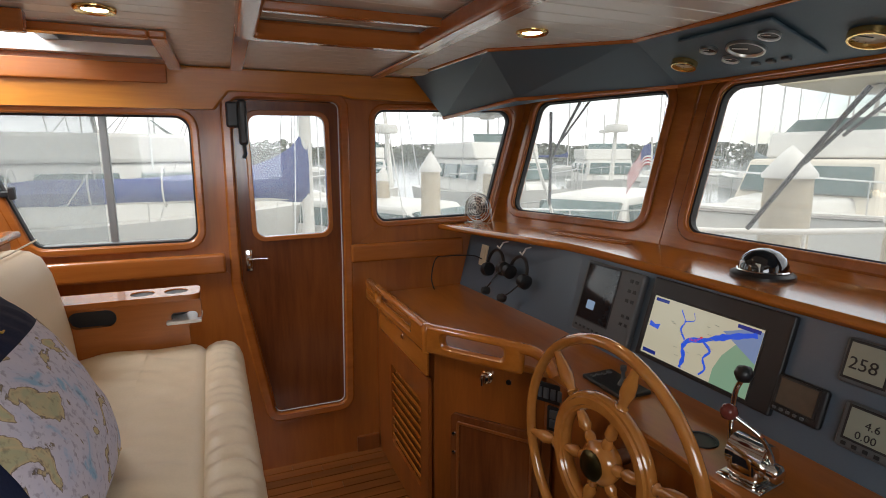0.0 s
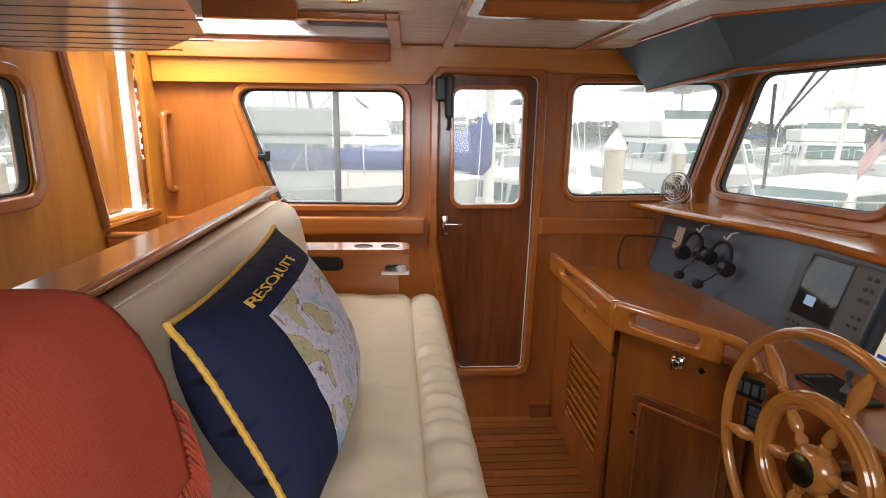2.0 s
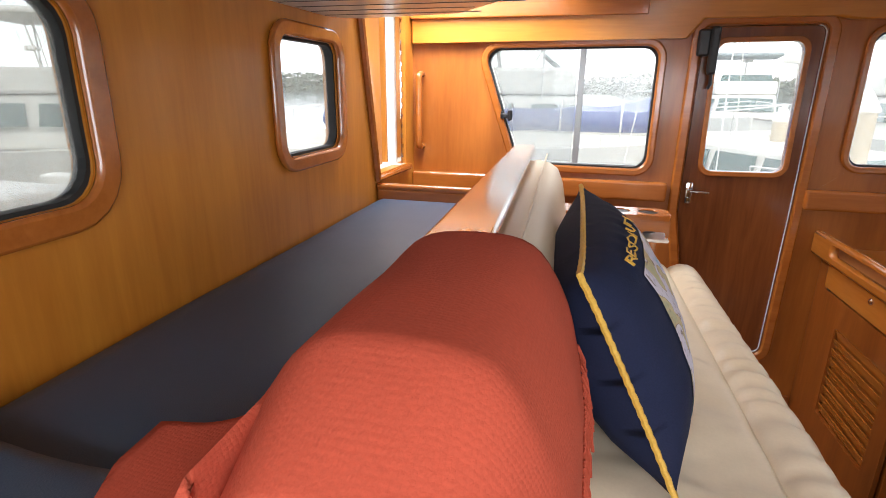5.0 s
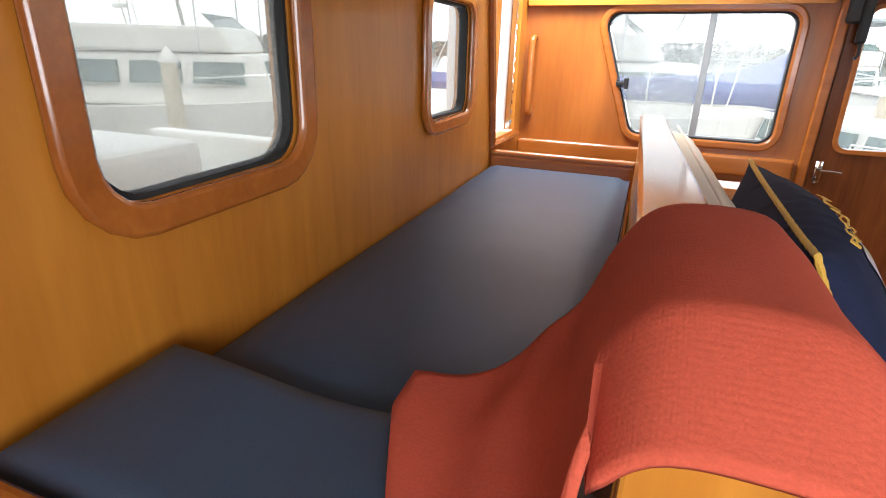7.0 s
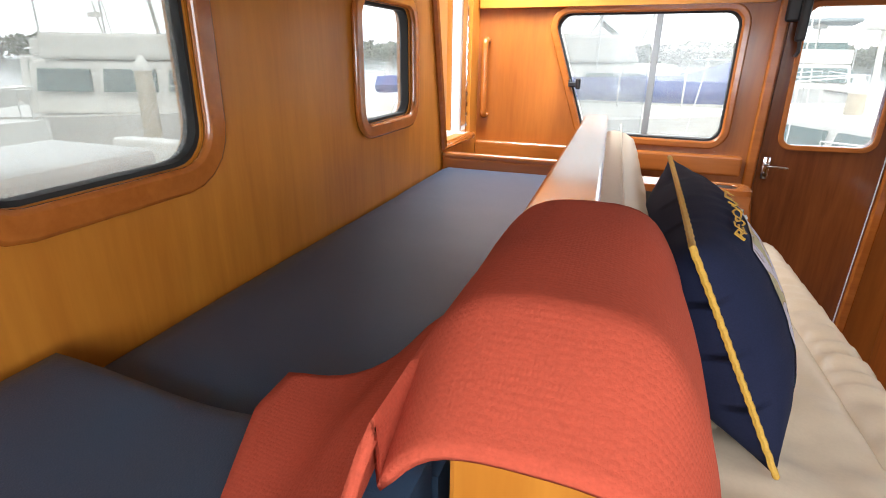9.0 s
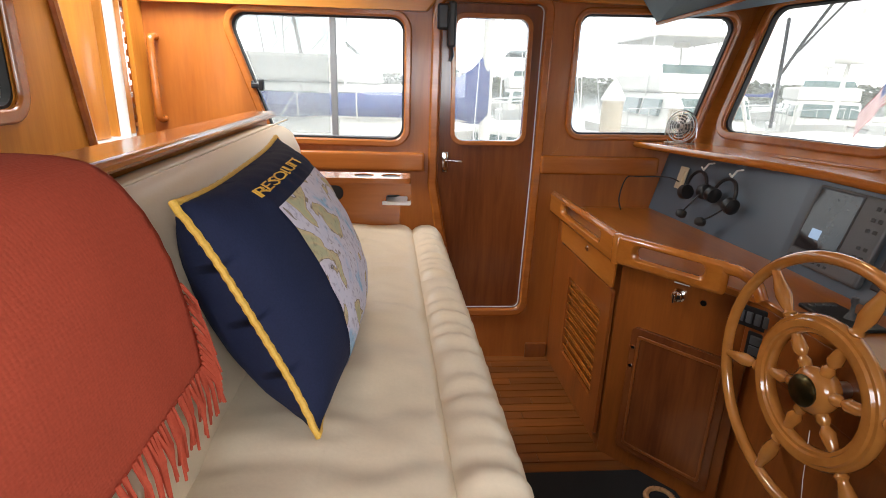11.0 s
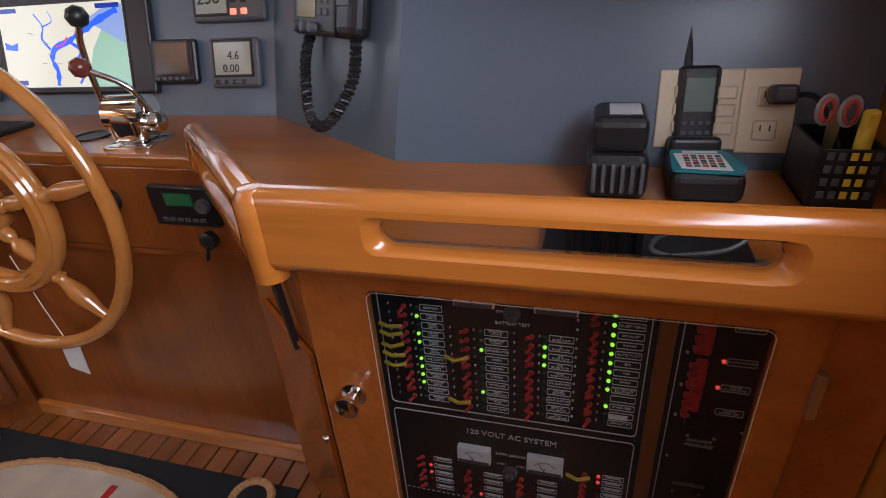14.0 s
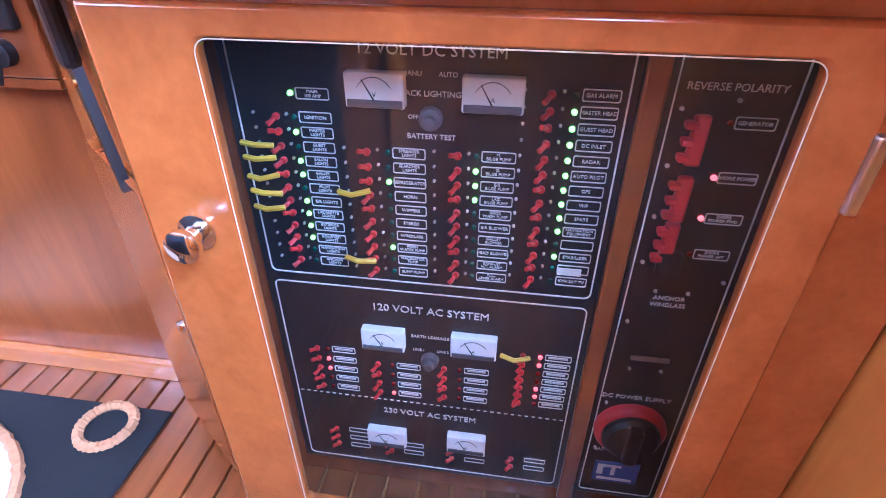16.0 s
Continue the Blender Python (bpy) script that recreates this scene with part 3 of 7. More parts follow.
bk = [bm.verts.new((1.50, -0.02, 1.945)), bm.verts.new((1.60, -0.45, 1.945)), bm.verts.new((1.78, -1.03, 1.945)), bm.verts.new((1.78, -2.17, 1.945)), bm.verts.new((1.60, -2.75, 1.945)), bm.verts.new((1.50, -3.19, 1.945))]
for i in range(5):
    bm.faces.new((low[i], low[i + 1], bk[i + 1], bk[i]))
part("underside", bm, BROW, brow)
part("edge_moulding", tube(LO, 0.011, 8), TRIM, brow, "teak lower moulding")
part("edge_moulding", tube(UP, 0.009, 8), TRIM, brow, "teak upper moulding")

# ceiling trim: battens, hatch ring
for xa in (-0.075, 0.575):
    structure(part("trim", box(xa, xa + 0.052, -3.19, -0.042, CEIL - 0.016, CEIL - 0.002, 0.005), TRIM_Y), "varnished teak ceiling batten", "trim")
structure(part("trim", plate(rrect(-0.075, -1.75, 0.520, -0.975, 0.06), [rrect(-0.020, -1.695, 0.465, -1.030, 0.03)], 0.055, Matrix.Translation((0, 0, CEIL - 0.058))), TRIM, bevel=0.012), "rounded teak rim of the overhead hatch", "trim")
structure(part("trim", box(-0.03, 0.475, -1.24, -1.21, CEIL - 0.03, CEIL - 0.004, 0.005), TRIM), "teak bar across the overhead hatch", "trim")
structure(part("trim", box(AFT + 0.002, -0.60, -0.90, -0.86, 1.97, CEIL - 0.002, 0.006), TRIM), "teak strip at the soffit end", "trim")


# ---------------- helm and consoles ----------------
COUNTER_Z = 0.905
RAIL_PTS = [(0.545, -0.012), (0.560, -0.855), (0.800, -1.190)]
RAIL_PTS_S = [(0.790, -2.235), (0.532, -2.510), (0.532, -3.240)]
DASH_B = [(1.085, -0.002), (1.158, -0.93), (1.158, -2.15), (0.875, -2.55), (0.875, -3.245)]
DASH_T = [(1.165, -0.002), (1.250, -0.91), (1.250, -2.17), (0.950, -2.58), (0.950, -3.245)]


def slab(p, thick, direction):
    """A board between four corners, thickened along a direction."""
    bm = bmesh.new()
    d = Vector(direction).normalized() * thick
    vs = [bm.verts.new(Vector(v)) for v in p] + [bm.verts.new(Vector(v) + d) for v in p]
    for f in ((0, 1, 2, 3), (7, 6, 5, 4), (0, 4, 5, 1), (1, 5, 6, 2), (2, 6, 7, 3), (3, 7, 4, 0)):
        bm.faces.new([vs[j] for j in f])
    return bm


dash = thing("dashboard", (1.17, -1.6, COUNTER_Z), "blue-grey laminate dashboard in angled facets", "dashboard", kind="structure")
for i in range(4):
    p = [(*DASH_B[i], COUNTER_Z), (*DASH_B[i + 1], COUNTER_Z), (*DASH_T[i + 1], 1.242), (*DASH_T[i], 1.242)]
    part("facet", slab(p, 0.012, (1, 0, 0.0)), GREYV, dash)
SHELF = [(0.940, -0.004), (1.205, -0.82), (1.225, -0.95), (1.225, -2.12), (0.86, -2.60), (0.70, -2.93), (0.62, -3.245)]
SHELF_BACK = [(1.300, -3.245), (1.580, -2.150), (1.580, -0.980), (1.300, -0.004)]
shelf = tagged(part("dash_shelf", plate(SHELF + SHELF_BACK, [], 0.034, Matrix.Translation((0, 0, 1.232))), TRIM_Y, bevel=0.014), "varnished teak shelf under the windscreen", "shelf", kind="structure")
counter = tagged(part("countertop", plate([(0.552, -0.004), (0.572, -0.850), (0.815, -1.185), (0.866, -1.27), (0.866, -2.12), (0.800, -2.245), (0.544, -2.515), (0.544, -3.245)] + [(a + 0.004, b) for a, b in DASH_B[::-1]], [], 0.028,
    Matrix.Translation((0, 0, COUNTER_Z - 0.026))), COUNTER, bevel=0.006), "varnished teak helm countertop", "countertop", kind="structure")


def rail_board(parent, p0, p1, slot=None, z0=0.878, z1=0.995, name="rail"):
    """A rounded fiddle board with a hand slot, standing on the counter's edge."""
    a, b = Vector((*p0, 0)), Vector((*p1, 0))
    ln = (b - a).length
    m = plane_at((p0[0], p0[1], 0), b - a, (0, 0, 1)) @ Matrix.Translation((0, 0, -0.019))
    holes = [rrect(slot[0], z0 + 0.042, slot[1], z1 - 0.027, 0.023, 6)] if slot else []
    return part(name, plate([(0, z0), (ln, z0), (ln, z1), (0, z1)], holes, 0.038, m), TRIM_Y, parent, bevel=0.015)


fiddle = thing("fiddle_rail", (0.585, -0.85, 0.86), "rounded varnished teak fiddle rail with hand slots", "rail", "fiddle rails")
rail_board(fiddle, RAIL_PTS[0], RAIL_PTS[1], (0.20, 0.70))
rail_board(fiddle, RAIL_PTS[1], RAIL_PTS[2], (0.085, 0.335))
part("corner_post", lathe([(0.020, 0.878), (0.022, 0.933), (0.022, 0.983), (0.014, 0.996), (0, 0.998)], 12, Matrix.Translation((*RAIL_PTS[1], 0))), TRIM_Y, fiddle, smooth=True)
part("rail_end", tube(smooth_line([(0.792, -1.180, 0.973), (0.820, -1.222, 0.971), (0.846, -1.262, 0.948), (0.860, -1.285, 0.902)]), 0.020, 10), TRIM_Y, fiddle, smooth=True)
fiddle2 = thing("fiddle_rail", (0.652, -2.46, 0.86), "thick rounded teak fiddle rail over the switch panel", "rail", "fiddle rails")
rail_board(fiddle2, RAIL_PTS_S[0], RAIL_PTS_S[1], (0.06, 0.32))
rail_board(fiddle2, RAIL_PTS_S[1], RAIL_PTS_S[2], (0.152, 0.538), 0.895, 1.000)
part("corner_post", lathe([(0.022, 0.880), (0.024, 0.935), (0.024, 0.984), (0.015, 0.998), (0, 1.000)], 12, Matrix.Translation((*RAIL_PTS_S[1], 0))), TRIM_Y, fiddle2, smooth=True)
part("rail_end", tube(smooth_line([(0.785, -2.240, 0.974), (0.810, -2.213, 0.970), (0.830, -2.192, 0.947), (0.842, -2.18, 0.902)]), 0.019, 10), TRIM_Y, fiddle2, smooth=True)

# port console: louvred aft face and angled face with a small door
pc = thing("port_console", (0.62, -0.45, 0), "varnished teak console with louvred door beside the side door", "cabinet")
part("body", join_bm([slab([(0.592, 0, 0), (0.600, -0.838, 0), (0.600, -0.838, 0.88), (0.592, 0, 0.88)], 0.02, (1, 0, 0)), slab([(0.600, -0.838, 0), (0.905, -1.217, 0), (0.905, -1.217, 0.88), (0.600, -0.838, 0.88)], 0.02, (1, 0.8, 0))]), CAB, pc)
AFTF = plane_at((0.590, 0, 0), (0.008, -0.838, 0), (0, 0, 1))
lou = part("louvre_door", plate(rrect(0.13, 0.06, 0.82, 0.745, 0.02), [rrect(0.31, 0.20, 0.73, 0.62, 0.015)], 0.016, AFTF @ Matrix.Translation((0, 0, 0.004))), CAB, pc, bevel=0.004)
for k in range(9):
    z = 0.208 + k * 0.046
    part("slat", slab([AFTF @ Vector((0.315, z, 0.006)), AFTF @ Vector((0.725, z, 0.006)), AFTF @ Vector((0.725, z + 0.040, 0.018)), AFTF @ Vector((0.315, z + 0.040, 0.018))], 0.006, AFTF.to_3x3() @ Vector((0, 0, -1))), TRIM_Y, lou)
part("drawer_front", plate(rrect(0.15, 0.760, 0.83, 0.868, 0.012), [], 0.008, AFTF @ Matrix.Translation((0, 0, 0.020))), TRIM_Y, pc, bevel=0.003)
part("push_knob", lathe([(0.013, 0), (0.014, 0.006), (0.007, 0.012), (0, 0.013)], 12, AFTF @ Matrix.Translation((0.54, 0.838, 0.028))), CHROME, pc, "small chrome push lock", True)
ANG = plane_at((0.600, -0.838, 0), (0.305, -0.379, 0), (0, 0, 1))
sd = part("small_door", plate(rrect(0.085, 0.085, 0.455, 0.635, 0.02), [], 0.018, ANG @ Matrix.Translation((0, 0, 0.003))), DOORWOOD, pc, "darker teak door", bevel=0.006)
part("raised_edge", plate(rrect(0.112, 0.112, 0.428, 0.608, 0.012), [rrect(0.124, 0.124, 0.416, 0.596, 0.008)], 0.006, ANG @ Matrix.Translation((0, 0, 0.020))), CAB, sd, bevel=0.002)
for h in (0.55, 0.47):
    part("hinge_screw", lathe([(0.008, 0), (0.008, 0.004), (0, 0.006)], 10, ANG @ Matrix.Translation((0.100, h, 0.021))), CHROME, sd, "chrome screw cap", True)
lock = part("lock", lathe([(0.026, 0), (0.026, 0.006), (0.020, 0.010), (0.020, 0.026), (0.012, 0.030), (0, 0.030)], 18, ANG @ Matrix.Translation((0.230, 0.810, 0.0))), CHROME, pc, "round chrome ignition lock", True)
part("key", box(-0.004, 0.004, -0.017, 0.017, 0.028, 0.05, 0.002, ANG @ Matrix.Translation((0.230, 0.808, 0))), CHROME, lock)
part("label_plate", box(-0.028, 0.028, -0.006, 0.006, 0, 0.002, 0.0008, ANG @ Matrix.Translation((0.234, 0.858, 0))), PAPER, pc, "small white label")
part("push_button", lathe([(0.011, 0), (0.011, 0.006), (0, 0.008)], 12, ANG @ Matrix.Translation((0.320, 0.808, 0))), CHROME, pc, "chrome push button", True)
knife = tagged(part("folding_knife", join_bm([box(0.572, 0.582, -0.185, -0.155, 0.68, 0.76, 0.004), box(0.574, 0.580, -0.178, -0.162, 0.75, 0.86, 0.002)]), BLACK), "black-handled knife hung on the console edge", "knife")
part("blade", box(0.5725, 0.5745, -0.181, -0.159, 0.765, 0.86, 0.0006), GEL, knife, "white sheath strip")

# helm fascia and knee space
helm = thing("helm_pedestal", (0.97, -1.65, 0), "varnished teak helm pedestal with recessed knee panel", "cabinet")
part("fascia", box(0.868, 0.895, -2.190, -1.225, 0.690, 0.882, 0.004), CAB, helm)
part("knee_panel", box(0.925, 0.95, -2.25, -1.14, 0.0, 0.70), CAB, helm)
part("soffit_board", box(0.870, 0.93, -2.19, -1.225, 0.675, 0.689), CAB, helm)
part("toe_trim", box(0.905, 0.926, -2.2, -1.16, 0.0, 0.05, 0.004), TRIM_Y, helm)

# wheel
WC = Vector((0.777, -1.640, 0.806))
WN = Vector((-1.0, -0.03, 0.02)).normalized()
WM = plane_at(WC, Vector((0.03, -1, 0)), Vector((0.02, 0, 1.0)))
if (WM.to_3x3() @ Vector((0, 0, 1))).dot(WN) < 0:
    WM = WM @ Matrix.Rotation(radians(180), 4, "Y")
WR = 0.342
wheel = thing("ship_wheel", WC, "glossy honey-varnished teak ship's wheel with six turned spokes", "wheel")
part("rim", tube([WM @ Vector((WR * math.cos(a), WR * math.sin(a), 0)) for a in [2 * math.pi * i / 56 for i in range(56)]], 0.0165, 12, True), WHEELWOOD, wheel, smooth=True)
part("inner_ring", join_bm([lathe([(0.150, -0.016), (0.192, -0.016), (0.198, -0.008), (0.198, 0.008), (0.192, 0.016), (0.150, 0.016), (0.145, 0.008), (0.145, -0.008), (0.150, -0.016)], 48, WM), lathe([(0.158, 0.016), (0.184, 0.016), (0.180, 0.023), (0.162, 0.023), (0.158, 0.016)], 48, WM)]), WHEELWOOD, wheel, smooth=True)
hubp = part("hub", lathe([(0.055, -0.03), (0.062, -0.01), (0.062, 0.012), (0.050, 0.022), (0.040, 0.030), (0, 0.030)], 24, WM), WHEELWOOD, wheel, smooth=True)
part("hub_cap", lathe([(0.040, 0.028), (0.042, 0.036), (0.034, 0.044), (0, 0.048)], 20, WM), mat("dark_bronze_cap", (0.06, 0.05, 0.02), 0.3, 0.9), hubp, "dark bronze hub cap", True)
for k in range(6):
    am = WM @ Matrix.Rotation(radians(12 + 60 * k), 4, "Z") @ Matrix.Rotation(radians(90), 4, "Y")
    prof = [(0.014, 0.05), (0.017, 0.075), (0.010, 0.088), (0.019, 0.105), (0.016, 0.13), (0.011, 0.15), (0.013, 0.155), (0.012, 0.195), (0.018, 0.204), (0.012, 0.212), (0.016, 0.228), (0.021, 0.252), (0.019, 0.280), (0.013, 0.310), (0.011, 0.342)]
    part("spoke", lathe(prof, 12, am), WHEELWOOD, wheel, smooth=True)
part("shaft", tube([WM @ Vector((0, 0, -0.02)), WM @ Vector((0, 0, -0.14))], 0.022, 12), STEEL, wheel, "steel shaft", True)
tag = tagged(part("paper_tag", box(-0.028, 0.028, -0.06, 0.06, 0, 0.0012, 0, Matrix.Translation((0.775, -1.70, 0.42)) @ Matrix.Rotation(radians(80), 4, "Y") @ Matrix.Rotation(radians(20), 4, "Z") @ Matrix.Rotation(radians(90), 4, "Z")), PAPER), "white paper tag hanging on a string from the wheel", "tag")
part("string", tube([(0.775, -1.70, 0.48), (0.777, -1.68, 0.56), (0.777, -1.66, 0.70)], 0.0012, 5), PAPER, tag)

# instruments on the dash facet that faces the wheel
DM = plane_at((1.158, 0, COUNTER_Z), (0, -1, 0), (0.092, 0, 0.337))
if (DM.to_3x3() @ Vector((0, 0, 1))).x > 0:
    raise ValueError("the dash should face aft")


def dash_pt(y, z):
    """Local coordinates on the helm facet of a point at that y and height."""
    return (-y, (z - COUNTER_Z) * 1.0366)


def screen_mat(name, color, power=0.6, rough=0.15):
    return mat(name, [c * 0.15 for c in color], rough, vary=0.02, emit=color, power=power)


SCR_MAP = screen_mat("chart_screen_sand", (0.58, 0.54, 0.40), 0.60)
SCR_BLUE = screen_mat("chart_screen_blue", (0.02, 0.10, 0.75), 0.62)
SCR_DEEP = screen_mat("chart_screen_navy", (0.01, 0.03, 0.22), 0.62)
SCR_BAY = screen_mat("chart_screen_pale_blue", (0.20, 0.28, 0.48), 0.60)
SCR_GREEN = screen_mat("chart_screen_green", (0.24, 0.40, 0.27), 0.58)
SCR_RED = screen_mat("chart_screen_red", (0.65, 0.05, 0.05), 0.62)
SCR_LCD = mat("lcd_grey", (0.30, 0.32, 0.26), 0.15, vary=0.03)
SCR_OFF = mat("dark_screen", (0.015, 0.018, 0.022), 0.06, vary=0.1)
LED_RED = mat("red_backlight", (0.4, 0.02, 0.01), 0.4, emit=(1.0, 0.10, 0.05), power=1.6)
LED_GREEN = mat("green_led", (0.1, 0.4, 0.02), 0.4, emit=(0.40, 1.0, 0.05), power=0.45)
LED_REDP = mat("red_led", (0.4, 0.02, 0.02), 0.4, emit=(1.0, 0.08, 0.05), power=0.35)


def instrument(name, y0, y1, z0, z1, depth, label, cat, material, screen=None, screen_m=None, r=0.012):
    (u0, v0), (u1, v1) = dash_pt(y0, z0), dash_pt(y1, z1)
    u0, u1 = min(u0, u1), max(u0, u1)
    t = thing(name, DM @ Vector(((u0 + u1) / 2, v0, 0)), label, cat)
    part("case", box(u0, u1, v0, v1, 0.0005, depth, min(r, depth * 0.45), DM, 3), material, t, smooth=False)
    if screen:
        a, b, c, d = screen
        w, h = u1 - u0, v1 - v0
        part("bezel", box(u0 + a * w - 0.006, u0 + b * w + 0.006, v0 + c * h - 0.006, v0 + d * h + 0.006, depth - 0.003, depth + 0.0015, 0.001, DM), BLACK, t)
        part("screen", box(u0 + a * w, u0 + b * w, v0 + c * h, v0 + d * h, depth, depth + 0.0025, 0, DM), screen_m, t)
    return t, (u0, u1, v0, v1, depth)


def buttons(t, spec, depth, material, r=0.005, name="button", square=True):
    for u, v in spec:
        part(name, box(u - r, u + r, v - r * (1 if not square else 0.8), v + r * (1 if not square else 0.8), depth - 0.001, depth + 0.003, 0.0015, DM, 1), material, t)


rad, (u0, u1, v0, v1, d) = instrument("radar_display", -0.985, -1.305, 0.940, 1.218, 0.030, "grey radar display with a dark screen and key columns", "radar display", GREYP, (0.07, 0.62, 0.20, 0.95), SCR_OFF)
buttons(rad, [(u1 - 0.055 + 0.026 * c, v1 - 0.035 - 0.036 * k) for c in range(2) for k in range(3)], d, BLACK, 0.008)
buttons(rad, [(u1 - 0.055 + 0.026 * c, v1 - 0.165 - 0.03 * k) for c in range(2) for k in range(2)], d, BLACK, 0.007)
buttons(rad, [(u0 + 0.03 + 0.026 * k, v0 + 0.025) for k in range(7)], d, BLACK, 0.006)
part("message", box(u0 + 0.065, u0 + 0.11, v0 + 0.10, v0 + 0.135, d + 0.0025, d + 0.0032, 0, DM), screen_mat("pale_message", (0.25, 0.35, 0.5), 0.6), rad, "small pale message box")
plo, (u0, u1, v0, v1, d) = instrument("chart_plotter", -1.340, -1.835, 0.958, 1.224, 0.022, "large black chart plotter showing a lit river chart", "chart plotter", BLACK, (0.055, 0.86, 0.06, 0.78), SCR_MAP, 0.006)
w, h = u1 - u0, v1 - v0
sx0, sx1, sy0, sy1, sd_ = u0 + 0.055 * w, u0 + 0.86 * w, v0 + 0.06 * h, v0 + 0.78 * h, d + 0.003
sw, sh = sx1 - sx0, sy1 - sy0


def chart_line(pts, r, m, name):
    bm = bmesh.new()
    ps = [Vector((sx0 + a * sw, sy0 + b * sh, sd_)) for a, b in pts]
    ps = smooth_line(ps, 5)
    n = len(ps)
    L, R = [], []
    for i, p in enumerate(ps):
        t = (ps[min(i + 1, n - 1)] - ps[max(i - 1, 0)]).normalized()
        s = Vector((-t.y, t.x, 0)) * (r[0] + (r[1] - r[0]) * i / (n - 1)) * (0.8 + 0.5 * noise.noise(p * 90))
        L.append(bm.verts.new(p + s))
        R.append(bm.verts.new(p - s))
    for i in range(n - 1):
        bm.faces.new((L[i], L[i + 1], R[i + 1], R[i]))
    bmesh.ops.transform(bm, matrix=DM, verts=bm.verts[:])
    return part(name, bm, m, plo)


def chart_patch(pts, m, name, lift=0.0):
    bm = plate([(sx0 + a * sw, sy0 + b * sh) for a, b in pts], [], 0.0003, DM @ Matrix.Translation((0, 0, sd_ + lift - 0.0003)))
    return part(name, bm, m, plo)


chart_patch([(0.70, 0.0), (1.0, 0.0), (1.0, 0.93), (0.93, 0.90), (0.84, 0.72), (0.74, 0.45), (0.70, 0.22)], SCR_GREEN, "chart_green", -0.0004)
chart_patch([(0.88, 0.62), (1.0, 0.5), (1.0, 0.96), (0.90, 0.97), (0.78, 0.86), (0.70, 0.80)], SCR_BAY, "chart_bay", -0.0002)
chart_line([(0.42, 0.02), (0.43, 0.20), (0.40, 0.34), (0.44, 0.48), (0.56, 0.56), (0.66, 0.66), (0.80, 0.78), (0.96, 0.90)], (0.008, 0.010), SCR_BLUE, "chart_river")
chart_line([(0.40, 0.46), (0.34, 0.60), (0.36, 0.74), (0.30, 0.90)], (0.004, 0.002), SCR_BLUE, "chart_creek")
chart_line([(0.56, 0.55), (0.64, 0.44), (0.60, 0.30), (0.64, 0.16), (0.60, 0.04)], (0.005, 0.004), SCR_BLUE, "chart_creek")
chart_line([(0.44, 0.50), (0.50, 0.52), (0.55, 0.60)], (0.004, 0.004), SCR_RED, "chart_marks")
chart_line([(0.36, 0.74), (0.44, 0.80), (0.42, 0.92)], (0.002, 0.001), SCR_BLUE, "chart_creek")
chart_patch([(0.02, 0.92), (0.16, 0.92), (0.16, 0.975), (0.02, 0.975)], SCR_DEEP, "chart_tab")
chart_patch([(0.80, 0.92), (0.98, 0.92), (0.98, 0.975), (0.80, 0.975)], SCR_DEEP, "chart_tab")
chart_patch([(0.02, 0.48), (0.12, 0.46), (0.13, 0.56), (0.08, 0.53), (0.02, 0.57)], SCR_BLUE, "chart_compass")
chart_patch([(0.02, 0.03), (0.16, 0.03), (0.16, 0.09), (0.02, 0.09)], SCR_DEEP, "chart_tab")
for k in range(14):
    a, b = random.uniform(0.05, 0.68), random.uniform(0.1, 0.85)
    chart_patch([(a, b), (a + 0.035, b), (a + 0.035, b + 0.008), (a, b + 0.008)], SCR_LCD, "chart_name", 0.0001)

ap, (u0, u1, v0, v1, d) = instrument("autopilot_display", -1.960, -2.152, 1.108, 1.215, 0.020, "grey autopilot control head with red-lit keys", "autopilot", GREYP, (0.07, 0.50, 0.16, 0.90), SCR_LCD)
buttons(ap, [(u0 + 0.112 + 0.028 * c, v0 + 0.045 + 0.022 * k) for c in range(2) for k in range(2)], d, BLACK, 0.008)
buttons(ap, [(u0 + 0.112 + 0.028 * c, v0 + 0.020) for c in range(2)], d, LED_RED, 0.008)
part("readout", text_bm("258", 0.042, DM @ Matrix.Translation((u0 + 0.049, v0 + 0.038, d + 0.003))), BLACK, ap)
dg, (u0, u1, v0, v1, d) = instrument("depth_display", -1.825, -1.958, 0.978, 1.077, 0.022, "square black instrument with a dark brown screen", "instrument", BLACK, (0.15, 0.85, 0.24, 0.90), mat("dark_brown_lcd", (0.10, 0.075, 0.055), 0.1))
buttons(dg, [(u0 + 0.02 + 0.018 * k, v0 + 0.012) for k in range(5)], d, GREYP, 0.005)
wd, (u0, u1, v0, v1, d) = instrument("wind_display", -1.994, -2.128, 0.968, 1.075, 0.022, "grey instrument with a pale liquid crystal screen", "instrument", GREYP, (0.14, 0.86, 0.26, 0.90), SCR_LCD)
part("readout", text_bm("4.6", 0.026, DM @ Matrix.Translation((u0 + 0.070, v0 + 0.062, d + 0.003))), BLACK, wd)
part("readout", text_bm("0.00", 0.026, DM @ Matrix.Translation((u0 + 0.062, v0 + 0.034, d + 0.003))), BLACK, wd)
buttons(wd, [(u0 + 0.022 + 0.023 * k, v0 + 0.013) for k in range(4)], d, BLACK, 0.006)

# radio telephone on the angled facet, its fist microphone and coiled cord
BM_ = plane_at((1.091, -2.251, COUNTER_Z - 0.018), (-0.283, -0.40, 0), (0.078, -0.022, 0.337))
vhf = thing("vhf_radio", BM_ @ Vector((0.10, 0.22, 0)), "black marine radio with amber screen on the dash", "radio")
part("case", box(0.045, 0.215, 0.205, 0.315, 0.001, 0.045, 0.010, BM_, 3), BLACK, vhf)
